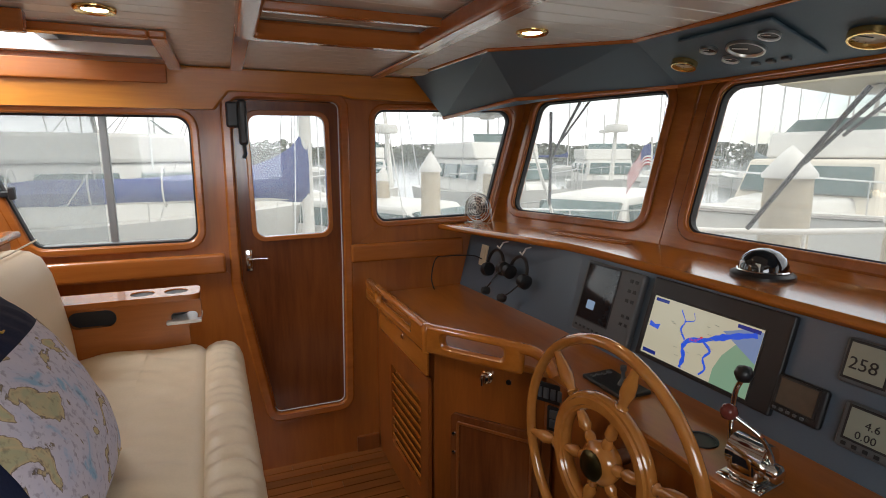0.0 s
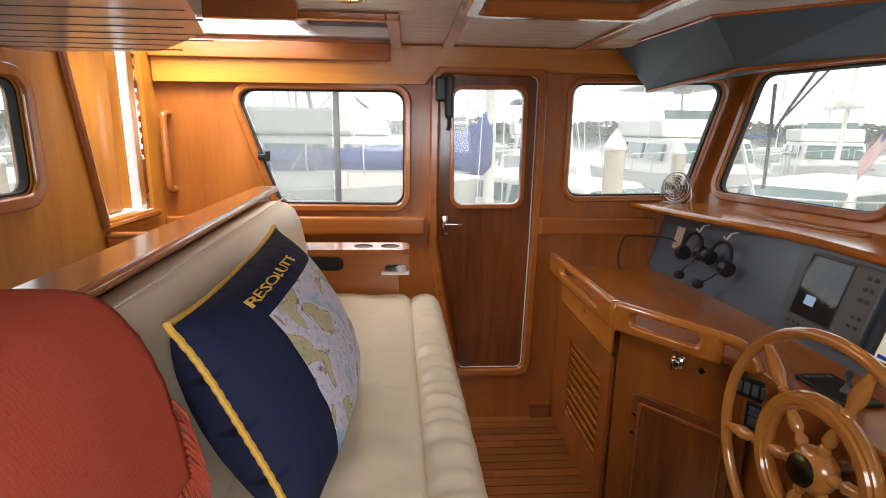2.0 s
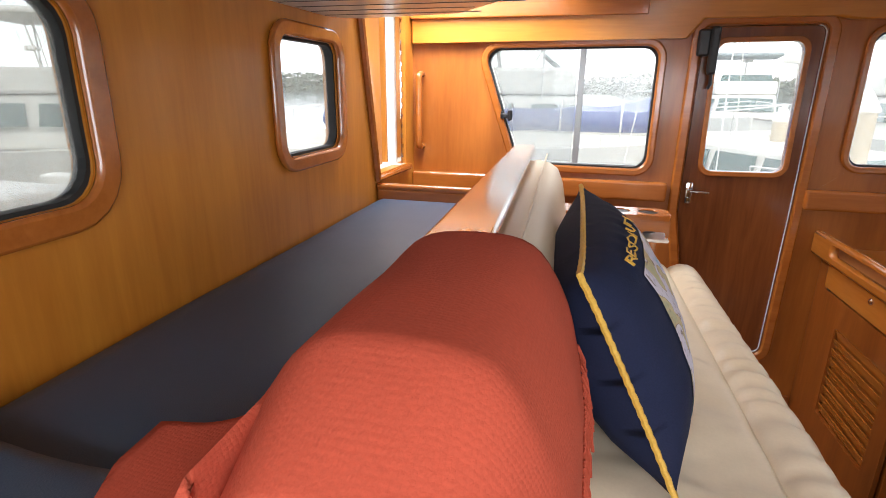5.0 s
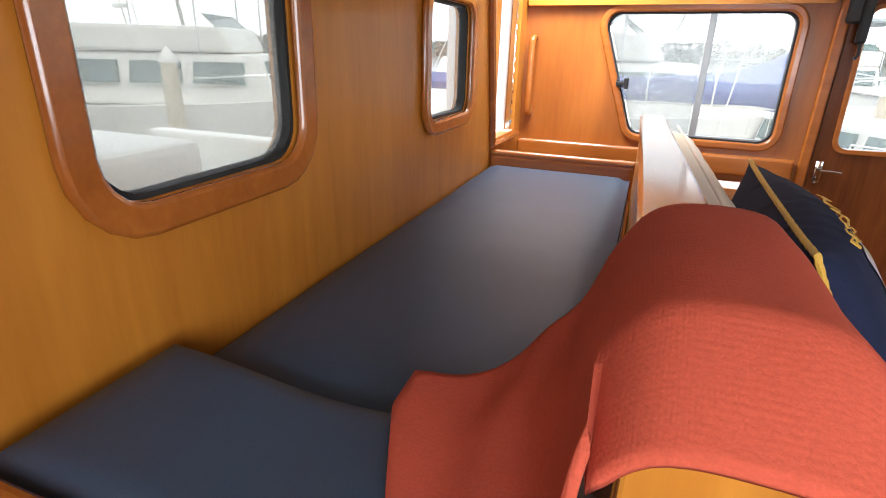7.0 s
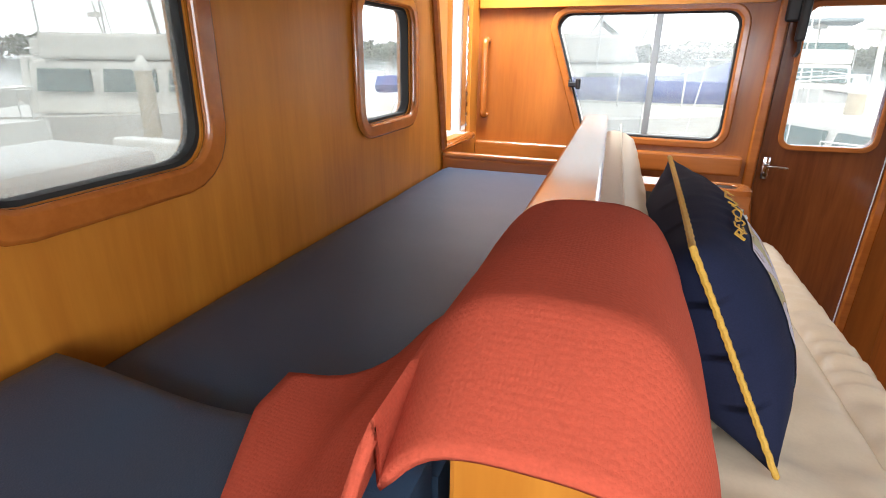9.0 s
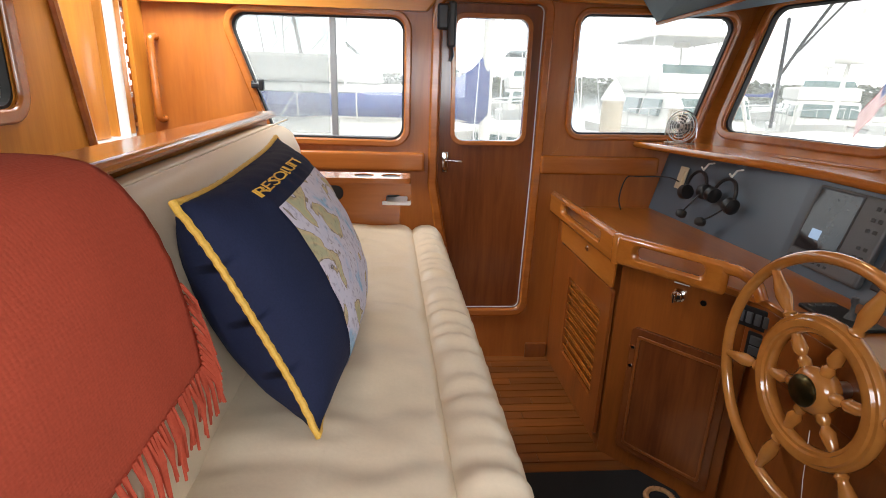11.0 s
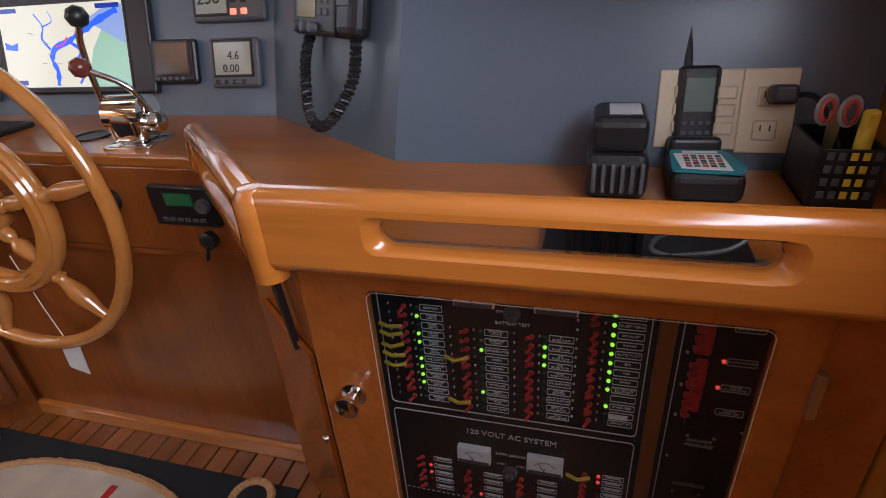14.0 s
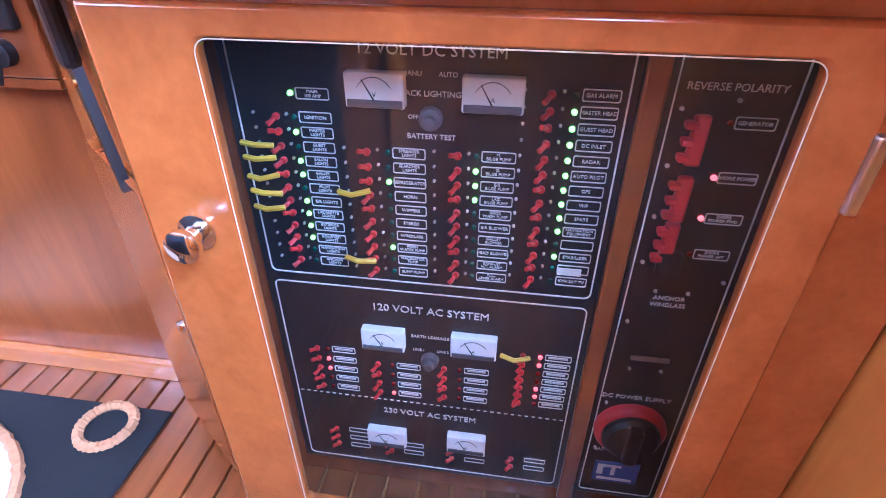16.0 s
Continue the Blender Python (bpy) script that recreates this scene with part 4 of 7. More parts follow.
part("screen", box(0.070, 0.140, 0.235, 0.298, 0.043, 0.0475, 0.001, BM_), mat("amber_lcd", (0.26, 0.19, 0.05), 0.2), vhf, "amber screen")
for k in range(6):
    part("key", box(0.150 + 0.022 * (k % 2), 0.165 + 0.022 * (k % 2), 0.24 + 0.02 * (k // 2), 0.252 + 0.02 * (k // 2), 0.043, 0.048, 0.001, BM_), GREYP, vhf)
for k in range(3):
    part("knob", lathe([(0.010, 0.044), (0.009, 0.058), (0, 0.059)], 12, BM_ @ Matrix.Translation((0.075 + 0.032 * k, 0.219, 0))), GREYP, vhf, smooth=True)
mic = thing("fist_microphone", BM_ @ Vector((0.255, 0.23, 0.03)), "black fist microphone with coiled cord clipped to the dash", "microphone")
part("body", box(0.222, 0.290, 0.205, 0.318, 0.012, 0.055, 0.018, BM_, 3), BLACK, mic)
part("clip", box(0.243, 0.270, 0.295, 0.325, 0.001, 0.014, 0.004, BM_), STEEL, mic, "steel hanging clip")
part("grille", box(0.236, 0.276, 0.255, 0.300, 0.054, 0.057, 0.002, BM_), GREYP, mic)
cord = [BM_ @ Vector(v) for v in ((0.262, 0.21, 0.03), (0.265, 0.14, 0.035), (0.235, 0.075, 0.05), (0.185, 0.045, 0.055), (0.130, 0.065, 0.05), (0.085, 0.12, 0.035), (0.075, 0.17, 0.03), (0.085, 0.225, 0.02))]
line = smooth_line(cord, 26)
coil = []
for i, p in enumerate(line):
    t = (line[min(i + 1, len(line) - 1)] - line[max(i - 1, 0)]).normalized()
    n1 = t.orthogonal().normalized()
    for q in range(2):
        a = (i * 2 + q) * 1.35
        coil.append(p + (n1 * math.cos(a) + t.cross(n1) * math.sin(a)) * 0.0085)
part("cord", tube(coil, 0.0034, 5), BLACK, mic, "coiled black cord", True)
notice = tagged(part("notice", box(0.045, 0.135, 0.095, 0.185, 0.0006, 0.0014, 0, BM_), mat("faded_print_label", (0.42, 0.42, 0.40), 0.6)), "small faded printed notice on the dash", "notice")
for k in range(7):
    part("print_line", box(0.052, 0.128 - 0.01 * (k % 3), 0.104 + 0.0108 * k, 0.108 + 0.0108 * k, 0.0014, 0.0018, 0, BM_), GREYP, notice)

# throttle, stereo, recessed holder, switches
thr = thing("throttle", (0.945, -1.950, COUNTER_Z), "chrome single-lever engine control with two ball knobs", "throttle")
TM = Matrix.Translation((0.945, -1.950, COUNTER_Z)) @ Matrix.Rotation(radians(8), 4, "Z")
part("base", join_bm([box(-0.050, 0.050, -0.052, 0.052, 0.0, 0.008, 0.003, TM), box(-0.040, 0.040, -0.040, 0.040, 0.006, 0.085, 0.020, TM, 4), lathe([(0.040, -0.04), (0.040, 0.04)], 24, TM @ Matrix.Translation((0, 0, 0.062)) @ Matrix.Rotation(radians(90), 4, "X"))]), CHROME, thr, smooth=True)
part("pivot", lathe([(0.022, 0), (0.022, 0.022), (0.015, 0.028), (0, 0.028)], 16, TM @ Matrix.Translation((0, -0.04, 0.045)) @ Matrix.Rotation(radians(90), 4, "X")), CHROME, thr, smooth=True)
lv = part("lever", tube(smooth_line([TM @ Vector(v) for v in ((0.0, 0.05, 0.06), (-0.005, 0.052, 0.12), (-0.012, 0.045, 0.20), (-0.016, 0.03, 0.24))]), 0.006, 8), CHROME, thr, smooth=True)
part("ball", lathe([(0, -0.021), (0.015, -0.015), (0.021, 0), (0.015, 0.015), (0, 0.021)], 16, TM @ Matrix.Translation((-0.016, 0.028, 0.252))), BLACK, lv, "black ball knob", True)
lv2 = part("lever", tube(smooth_line([TM @ Vector(v) for v in ((0.0, -0.05, 0.06), (-0.02, -0.03, 0.12), (-0.04, 0.02, 0.155), (-0.045, 0.035, 0.16))]), 0.006, 8), CHROME, thr, smooth=True)
part("ball", lathe([(0, -0.020), (0.0145, -0.014), (0.020, 0), (0.0145, 0.014), (0, 0.020)], 16, TM @ Matrix.Translation((-0.046, 0.036, 0.165))), mat("dark_red_knob", (0.16, 0.035, 0.025), 0.2), lv2, "dark red ball knob", True)
cupb = tagged(part("cup_recess", lathe([(0.042, 0.0), (0.042, 0.004), (0.036, 0.004), (0.034, 0.001), (0, 0.001)], 20, Matrix.Translation((0.98, -1.785, COUNTER_Z + 0.002))), BLACK, smooth=True), "black round recess in the helm counter", "holder")
ster = thing("car_stereo", (0.8690, -2.090, 0.766), "black stereo with green display in the helm fascia", "stereo")
part("face", box(0.8530, 0.8700, -2.168, -2.015, 0.761, 0.848, 0.004), BLACK, ster)
part("display", box(0.8505, 0.8540, -2.120, -2.055, 0.808, 0.834), mat("green_lcd", (0.02, 0.10, 0.04), 0.2, emit=(0.05, 0.35, 0.12), power=0.02), ster, "dim green display")
part("knob", lathe([(0.015, 0), (0.014, 0.012), (0, 0.013)], 14, Matrix.Translation((0.8530, -2.145, 0.811)) @ Matrix.Rotation(radians(-90), 4, "Y")), GREYP, ster, smooth=True)
for k in range(6):
    part("key", box(0.8500, 0.8540, -2.138 + 0.018 * k, -2.126 + 0.018 * k, 0.773, 0.780, 0.001), GREYP, ster)
sk = tagged(part("power_socket", join_bm([lathe([(0.019, 0), (0.019, 0.018), (0.013, 0.022), (0, 0.022)], 16, Matrix.Translation((0.8690, -2.125, 0.728)) @ Matrix.Rotation(radians(-90), 4, "Y")), tube([(0.8490, -2.125, 0.716), (0.8410, -2.125, 0.696), (0.8450, -2.118, 0.688)], 0.004, 6)]), BLACK, smooth=True), "black rubber-capped power socket in the fascia", "socket")
kn2 = tagged(part("fascia_knob", lathe([(0.026, 0), (0.026, 0.010), (0.018, 0.014), (0.016, 0.028), (0, 0.029)], 16, Matrix.Translation((0.8690, -1.899, 0.806)) @ Matrix.Rotation(radians(-90), 4, "Y")), BLACK, smooth=True), "round black control on the helm fascia", "knob")
swp = thing("rocker_switches", (0.866, -1.29, 0.80), "black rocker switch panels on the helm fascia", "switch panel")
SWM = plane_at((0.822, -1.195, 0.028), (0.060, -0.10, 0), (0, 0, 1))
part("plate", box(0.0, 0.115, 0.775, 0.845, 0.0, 0.010, 0.003, SWM @ Matrix.Translation((0.03, 0, 0.012))), BLACK, swp)
for k in range(4):
    part("rocker", box(0.010 + 0.026 * k, 0.030 + 0.026 * k, 0.790, 0.830, 0.008, 0.016, 0.004, SWM @ Matrix.Translation((0.03, 0, 0.012))), GREYP, swp)
part("plate", box(0.05, 0.11, 0.675, 0.765, 0.0, 0.010, 0.003, SWM @ Matrix.Translation((0.03, 0, 0.012))), BLACK, swp)
part("rocker", box(0.062, 0.098, 0.69, 0.72, 0.008, 0.018, 0.004, SWM @ Matrix.Translation((0.03, 0, 0.012))), GREYP, swp)
part("rocker", box(0.062, 0.098, 0.725, 0.755, 0.008, 0.018, 0.004, SWM @ Matrix.Translation((0.03, 0, 0.012))), GREYP, swp)
th2 = thing("thruster_panel", (1.00, -1.42, COUNTER_Z), "small black joystick panel on the helm counter", "control panel")
part("plate", box(0.935, 1.055, -1.53, -1.34, COUNTER_Z + 0.002, COUNTER_Z + 0.016, 0.005), BLACK, th2)
part("joystick", lathe([(0.016, 0), (0.012, 0.01), (0.006, 0.02), (0.006, 0.045), (0.010, 0.05), (0.010, 0.065), (0, 0.068)], 12, Matrix.Translation((1.00, -1.46, COUNTER_Z + 0.015))), GREYP, th2, smooth=True)
for k in range(4):
    part("button", box(0.95 + 0.022 * k, 0.966 + 0.022 * k, -1.375, -1.36, COUNTER_Z + 0.015, COUNTER_Z + 0.020, 0.002), GREYP, th2)

# compass, fan, vents, post on the shelf
SH = 1.266
cmp_ = thing("compass", (1.42, -1.585, SH), "black domed steering compass on the windscreen shelf", "compass")
part("base", lathe([(0.092, 0.0), (0.092, 0.010), (0.080, 0.018), (0, 0.018)], 28, Matrix.Translation((1.42, -1.585, SH))), BLACK, cmp_, smooth=True)
part("bowl", lathe([(0.072, 0.016), (0.070, 0.040), (0.060, 0.062), (0.040, 0.080), (0.018, 0.088), (0, 0.090)], 28, Matrix.Translation((1.42, -1.585, SH))), mat("black_glossy_dome", (0.012, 0.013, 0.016), 0.05, coat=1.0), cmp_, smooth=True)
part("ring", tube([(1.42 + 0.073 * math.cos(a), -1.585 + 0.073 * math.sin(a), SH + 0.022) for a in [2 * math.pi * i / 28 for i in range(28)]], 0.004, 6, True), CHROME, cmp_)
part("card", box(1.357, 1.36, -1.62, -1.55, SH + 0.025, SH + 0.05, 0.001), GEL, cmp_, "pale compass card")
fan = thing("desk_fan", (1.16, -0.065, SH), "small chrome wire-caged fan on the shelf corner", "fan")
FM_ = plane_at((1.16, -0.075, SH + 0.085), (0.55, -0.83, 0), (0, 0, 1))
for q in range(5):
    rr = 0.072 - 0.014 * q
    part("cage_ring", tube([FM_ @ Vector((rr * math.cos(a), rr * math.sin(a), 0.016 + 0.003 * q)) for a in [2 * math.pi * i / 28 for i in range(28)]], 0.0022, 5, True), STEEL, fan)
part("cage_ring", tube([FM_ @ Vector((0.078 * math.cos(a), 0.078 * math.sin(a), 0)) for a in [2 * math.pi * i / 28 for i in range(28)]], 0.004, 6, True), STEEL, fan)
for k in range(12):
    a = 2 * math.pi * k / 12
    part("cage_wire", tube([FM_ @ Vector((0.012 * math.cos(a), 0.012 * math.sin(a), 0.028)), FM_ @ Vector((0.076 * math.cos(a), 0.076 * math.sin(a), 0.012))], 0.0015, 4), STEEL, fan)
part("motor", lathe([(0.022, -0.05), (0.028, -0.04), (0.028, -0.008), (0.012, 0.0), (0, 0.0)], 14, FM_), STEEL, fan, smooth=True)
for k in range(4):
    part("blade", slab([FM_ @ (Matrix.Rotation(k * math.pi / 2, 4, "Z") @ Vector(v)) for v in ((0.010, -0.012, -0.004), (0.062, -0.026, -0.006), (0.062, 0.020, 0.008), (0.010, 0.010, 0.004))], 0.001, FM_.to_3x3() @ Vector((0, 0, 1))), GREYP, fan)
part("stand", join_bm([tube([FM_ @ Vector((-0.082, 0, 0)), FM_ @ Vector((-0.084, -0.05, 0)), FM_ @ Vector((-0.06, -0.083, 0)), FM_ @ Vector((0.06, -0.083, 0)), FM_ @ Vector((0.084, -0.05, 0)), FM_ @ Vector((0.082, 0, 0))], 0.0035, 6), tube([FM_ @ Vector((-0.06, -0.083, -0.04)), FM_ @ Vector((-0.06, -0.083, 0.04))], 0.0035, 6), tube([FM_ @ Vector((0.06, -0.083, -0.04)), FM_ @ Vector((0.06, -0.083, 0.04))], 0.0035, 6)]), STEEL, fan)


def shelf_vent(p0, p1, width):
    a, b = Vector((*p0, SH)), Vector((*p1, SH))
    m = plane_at(a, b - a, Vector((0, 0, 1)).cross(b - a))
    ln = (b - a).length
    v = thing("defrost_vent", (a + b) / 2, "slotted teak defrost vent let into the shelf", "vent", "defrost vents")
    part("frame", plate([(0, 0), (ln, 0), (ln, width), (0, width)], [[(0.012, 0.012), (ln - 0.012, 0.012), (ln - 0.012, width - 0.012), (0.012, width - 0.012)]], 0.006, m), TRIM_Y, v, bevel=0.002)
    part("backing", box(0.01, ln - 0.01, 0.01, width - 0.01, 0.0005, 0.0015, 0, m), BLACK, v)
    for k in range(int(ln / 0.022) - 1):
        part("slat", box(0.018 + 0.022 * k, 0.029 + 0.022 * k, 0.011, width - 0.011, 0.001, 0.005, 0.001, m, 1), TRIM_Y, v)


shelf_vent((1.30, -0.58), (1.42, -0.96), 0.06)
shelf_vent((1.30, -2.20), (1.10, -2.58), 0.06)
post = thing("grab_post", (1.12, -2.86, SH), "polished stainless grab post standing on the shelf", "post")
part("pole", tube([(1.12, -2.86, SH + 0.005), (1.12, -2.86, 1.99)], 0.021, 16), CHROME, post, smooth=True)
part("flange", lathe([(0.040, 0), (0.040, 0.006), (0.026, 0.014), (0.022, 0.02)], 20, Matrix.Translation((1.12, -2.86, SH))), CHROME, post, smooth=True)


# ---------------- starboard console with the electrical panel ----------------
sc = thing("starboard_console", (0.72, -2.8, 0), "varnished teak console housing the electrical panel", "cabinet")
SCM = plane_at((0.645, -0.054, 0.030), (0, -1, 0), (0, 0, 1))
part("face", plate([(2.425, -0.03), (3.19, -0.03), (3.19, 0.852), (2.425, 0.852)], [rrect(2.47, 0.06, 3.085, 0.800, 0.01)], 0.018, SCM), TRIM, sc)
SAM = plane_at((0.868, -2.200, 0), (-0.223, -0.285, 0), (0, 0, 1))
part("angled_face", plate([(0.0, 0.0), (0.362, 0.0), (0.362, 0.882), (0.0, 0.882)], [], 0.016, SAM @ Matrix.Translation((0, 0, -0.016))), TRIM_Y, sc)
part("angled_door", plate(rrect(0.055, 0.06, 0.30, 0.62, 0.012), [], 0.010, SAM @ Matrix.Translation((0, 0, 0.002))), TRIM, sc, bevel=0.004)
part("corner_bead", tube([(0.640, -2.486, 0.01), (0.640, -2.486, 0.875)], 0.010, 8), TRIM_Y, sc, smooth=True)
part("angled_lock", lathe([(0.009, 0), (0.009, 0.006), (0, 0.008)], 10, SAM @ Matrix.Translation((0.28, 0.40, 0.012))), CHROME, sc, "small chrome lock", True)
sheath = thing("knife_sheath", (0.80, -2.335, 0.62), "black sheathed knife hung under the counter corner", "knife")
part("handle", box(0.185, 0.220, 0.75, 0.87, 0.004, 0.026, 0.008, SAM), BLACK, sheath)
part("blade_sheath", slab([SAM @ Vector(v) for v in ((0.182, 0.76, 0.006), (0.214, 0.76, 0.006), (0.250, 0.605, 0.006), (0.240, 0.605, 0.006))], 0.012, SAM.to_3x3() @ Vector((0, 0, 1))), BLACK, sheath)
part("rivet", lathe([(0.006, 0), (0.005, 0.003), (0, 0.004)], 10, SAM @ Matrix.Translation((0.212, 0.735, 0.018))), BRASS, sheath, smooth=True)

ed = thing("panel_door", (0.72, -2.78, 0.06), "glazed teak door over the switch panel, closed", "cabinet door")
PANEL_OPEN = [(2.538, 0.100), (3.038, 0.100), (3.038, 0.787), (2.538, 0.787)]
part("frame", plate([(2.435, 0.045), (3.092, 0.045), (3.092, 0.815), (2.435, 0.815)], [rpoly(PANEL_OPEN, 0.012)], 0.020, SCM @ Matrix.Translation((0, 0, 0.020))), TRIM, ed, bevel=0.005)
pg = part("pane", plate(grow(PANEL_OPEN, 0.003), [], 0.004, SCM @ Matrix.Translation((0, 0, 0.030))), SCREENGLASS, ed)
pg.visible_shadow = False
part("pane_edge", tube([SCM @ Vector((x, y, 0.0405)) for x, y in rpoly(PANEL_OPEN, 0.014)], 0.0006, 5, True), IVORY, ed, "thin white sealant line")
kb = part("knob", lathe([(0.020, 0), (0.021, 0.004), (0.011, 0.008), (0.010, 0.018), (0.019, 0.026), (0.019, 0.034), (0.012, 0.038), (0, 0.038)], 18, SCM @ Matrix.Translation((2.492, 0.592, 0.040))), CHROME, ed, "chrome push knob", True)
for z in (0.70, 0.16):
    part("hinge", box(3.088, 3.100, z - 0.035, z + 0.035, 0.034, 0.046, 0.003, SCM), STEEL, ed, "steel butt hinge")
structure(part("trim", box(0.634, 0.652, -3.245, -3.152, 0.0, 0.88), WALL), "plain teak stile beside the panel door", "trim")

PMX = plane_at((0.733, 0.117, -0.026), (0, -1, 0), (0, 0, 1)) @ Matrix.Diagonal((1.06, 1.06, 1.0, 1.0))
PBLACK = mat("black_engraved_panel", (0.008, 0.008, 0.009), 0.28, vary=0.1)
PWHITE = mat("white_engraving", (0.60, 0.60, 0.58), 0.5, vary=0.02)
ep = thing("electrical_panel", (0.80, -2.78, 0.10), "black engraved switch panel with meters, lamps and red toggles", "switch panel")
part("back_board", box(2.44, 3.19, 0.03, 0.84, -0.03, -0.012, 0, PMX), DOORWOOD, ep, "dark wood backing")
main = part("main_plate", box(2.50, 2.932, 0.080, 0.790, -0.012, -0.001, 0.002, PMX), PBLACK, ep)
side = part("side_plate", box(2.955, 3.125, 0.080, 0.805, -0.012, -0.001, 0.002, PMX), PBLACK, ep)
part("mullion", box(2.932, 2.955, 0.05, 0.83, -0.012, 0.004, 0.003, PMX), CAB, ep, "teak strip between the plates")
for pts in (rrect(2.512, 0.478, 2.922, 0.782, 0.008), rrect(2.512, 0.092, 2.922, 0.462, 0.008)):
    part("engraved_line", tube([PMX @ Vector((x, y, 0)) for x, y in pts], 0.0011, 4, True), PWHITE, main)
part("engraved_line", tube([PMX @ Vector((x, y, 0)) for x, y in rrect(2.963, 0.092, 3.073, 0.795, 0.006)], 0.0011, 4, True), PWHITE, side)
for k in range(40):
    part("engraved_dash", box(2.516 + 0.0102 * k, 2.521 + 0.0102 * k, 0.2475, 0.2488, -0.001, 0.0004, 0, PMX), PWHITE, main)


def engrave(body, x, z, size, parent, name="engraved_text"):
    return part(name, text_bm(body, size, PMX @ Matrix.Translation((x, z - size * 0.35, 0.0))), PWHITE, parent)


for body, x, z, size, par in (("12 VOLT DC SYSTEM", 2.727, 0.765, 0.0165, main), ("120 VOLT AC SYSTEM", 2.722, 0.432, 0.0165, main), ("230 VOLT AC SYSTEM", 2.719, 0.224, 0.0150, main),
                              ("BACK LIGHTING", 2.727, 0.722, 0.0085, main), ("OFF", 2.708, 0.697, 0.0065, main), ("BATTERY TEST", 2.727, 0.676, 0.0080, main), ("MANU", 2.708, 0.742, 0.007, main), ("AUTO", 2.745, 0.742, 0.007, main), ("EARTH LEAKAGE", 2.722, 0.386, 0.0070, main),
                              ("LINE 1", 2.706, 0.361, 0.006, main), ("LINE 2", 2.740, 0.361, 0.006, main), ("REVERSE POLARITY", 3.017, 0.742, 0.0105, side), ("ANCHOR", 3.013, 0.490, 0.0085, side), ("WINDLASS", 3.013, 0.480, 0.0085, side), ("DC POWER SUPPLY", 3.010, 0.314, 0.0105, side), ("BATTERY SELECTOR", 3.010, 0.196, 0.0085, side)):
    engrave(body, x, z, size, par)


def meter(x0, x1, z0, z1, letter):
    m = part("meter", box(x0, x1, z0, z1, -0.001, 0.014, 0.002, PMX), PAPER, ep, "white-faced panel meter")
    part("meter_foot", box(x0 + 0.002, x1 - 0.002, z0 + 0.001, z0 + 0.009, 0.013, 0.0155, 0.001, PMX), GREYP, m)
    c = (x0 + x1) / 2
    part("needle", slab([PMX @ Vector(v) for v in ((c - 0.001, z0 + 0.008, 0.0145), (c + 0.001, z0 + 0.008, 0.0145), (c - 0.012, z1 - 0.006, 0.0145), (c - 0.0126, z1 - 0.0065, 0.0145))], 0.0006, (-1, 0, 0)), BLACK, m)
    part("scale", tube([PMX @ Vector((c + (x1 - x0) * 0.36 * math.sin(a), z0 + 0.004 + (z1 - z0) * 0.78 * math.cos(a), 0.0146)) for a in [-0.9 + 0.18 * i for i in range(11)]], 0.0005, 4), BLACK, m)
    part("letter", text_bm(letter, 0.007, PMX @ Matrix.Translation((c, z0 + 0.012, 0.0142))), BLACK, m)


meter(2.640, 2.702, 0.708, 0.744, "V")
meter(2.760, 2.822, 0.708, 0.744, "A")
meter(2.628, 2.688, 0.364, 0.399, "V")
meter(2.752, 2.814, 0.366, 0.402, "A")
meter(2.620, 2.682, 0.150, 0.186, "V")
meter(2.748, 2.808, 0.158, 0.194, "A")
COLS = [
    (2.556, 2.600, 0.690, 0.0172, ["IGNITION", "MASTER LIGHTS", "GUEST LIGHTS", "SALON LIGHTS", "GALLEY LIGHTS", "PILOT LIGHTS", "E/R LIGHTS", "LAZARETTE LIGHTS", "EXTERIOR LIGHTS", "COURTESY LIGHTS", "NAVIGATION LIGHTS", "ANCHOR LIGHTS"], (1, 3, 4, 6, 7, 8, 9)),
    (2.655, 2.702, 0.655, 0.0178, ["SPREADER LIGHTS", "SEARCHER LIGHTS", "REFRIGERATOR", "HORN", "WIPPERS", "STEREO", "WINDLASS", "FRESH WATER PUMP", "MACERATOR PUMP", "SUMP PUMP"], (2, 7)),
    (2.756, 2.800, 0.657, 0.0177, ["M. BILGE PUMP", "G. BILGE PUMP", "E/R BILGE PUMP", "LAZ. BILGE PUMP", "DECK WASH PUMP", "E/R BLOWER", "GALLEY BLOWER", "HEAD BLOWER", "EXHAUST H.T. ALARM", "FULL LEVER ALARM"], (1, 2, 3)),
    (2.848, 2.896, 0.728, 0.0174, ["GAS ALARM", "MASTER HEAD", "GUEST HEAD", "DC INLET", "RADAR", "AUTO PILOT", "GPS", "VHF", "SPARE", "NAVIGATION EQUIPMENT", "", "STABILIZER", "", "KVH SAT TV"], (1, 2, 3, 4, 5, 6, 7, 8, 9, 11)),
]


def toggle(x, z, tilt, parent):
    part("toggle", join_bm([lathe([(0.0042, 0), (0.0042, 0.005), (0.0, 0.006)], 8, PMX @ Matrix.Translation((x, z, 0))), tube([PMX @ Vector((x, z, 0.003)), PMX @ Vector((x - 0.004, z + tilt * 0.7, 0.009)), PMX @ Vector((x - 0.007, z + tilt, 0.013))], [0.0022, 0.0030, 0.0034], 6)]), REDP, parent, smooth=True)


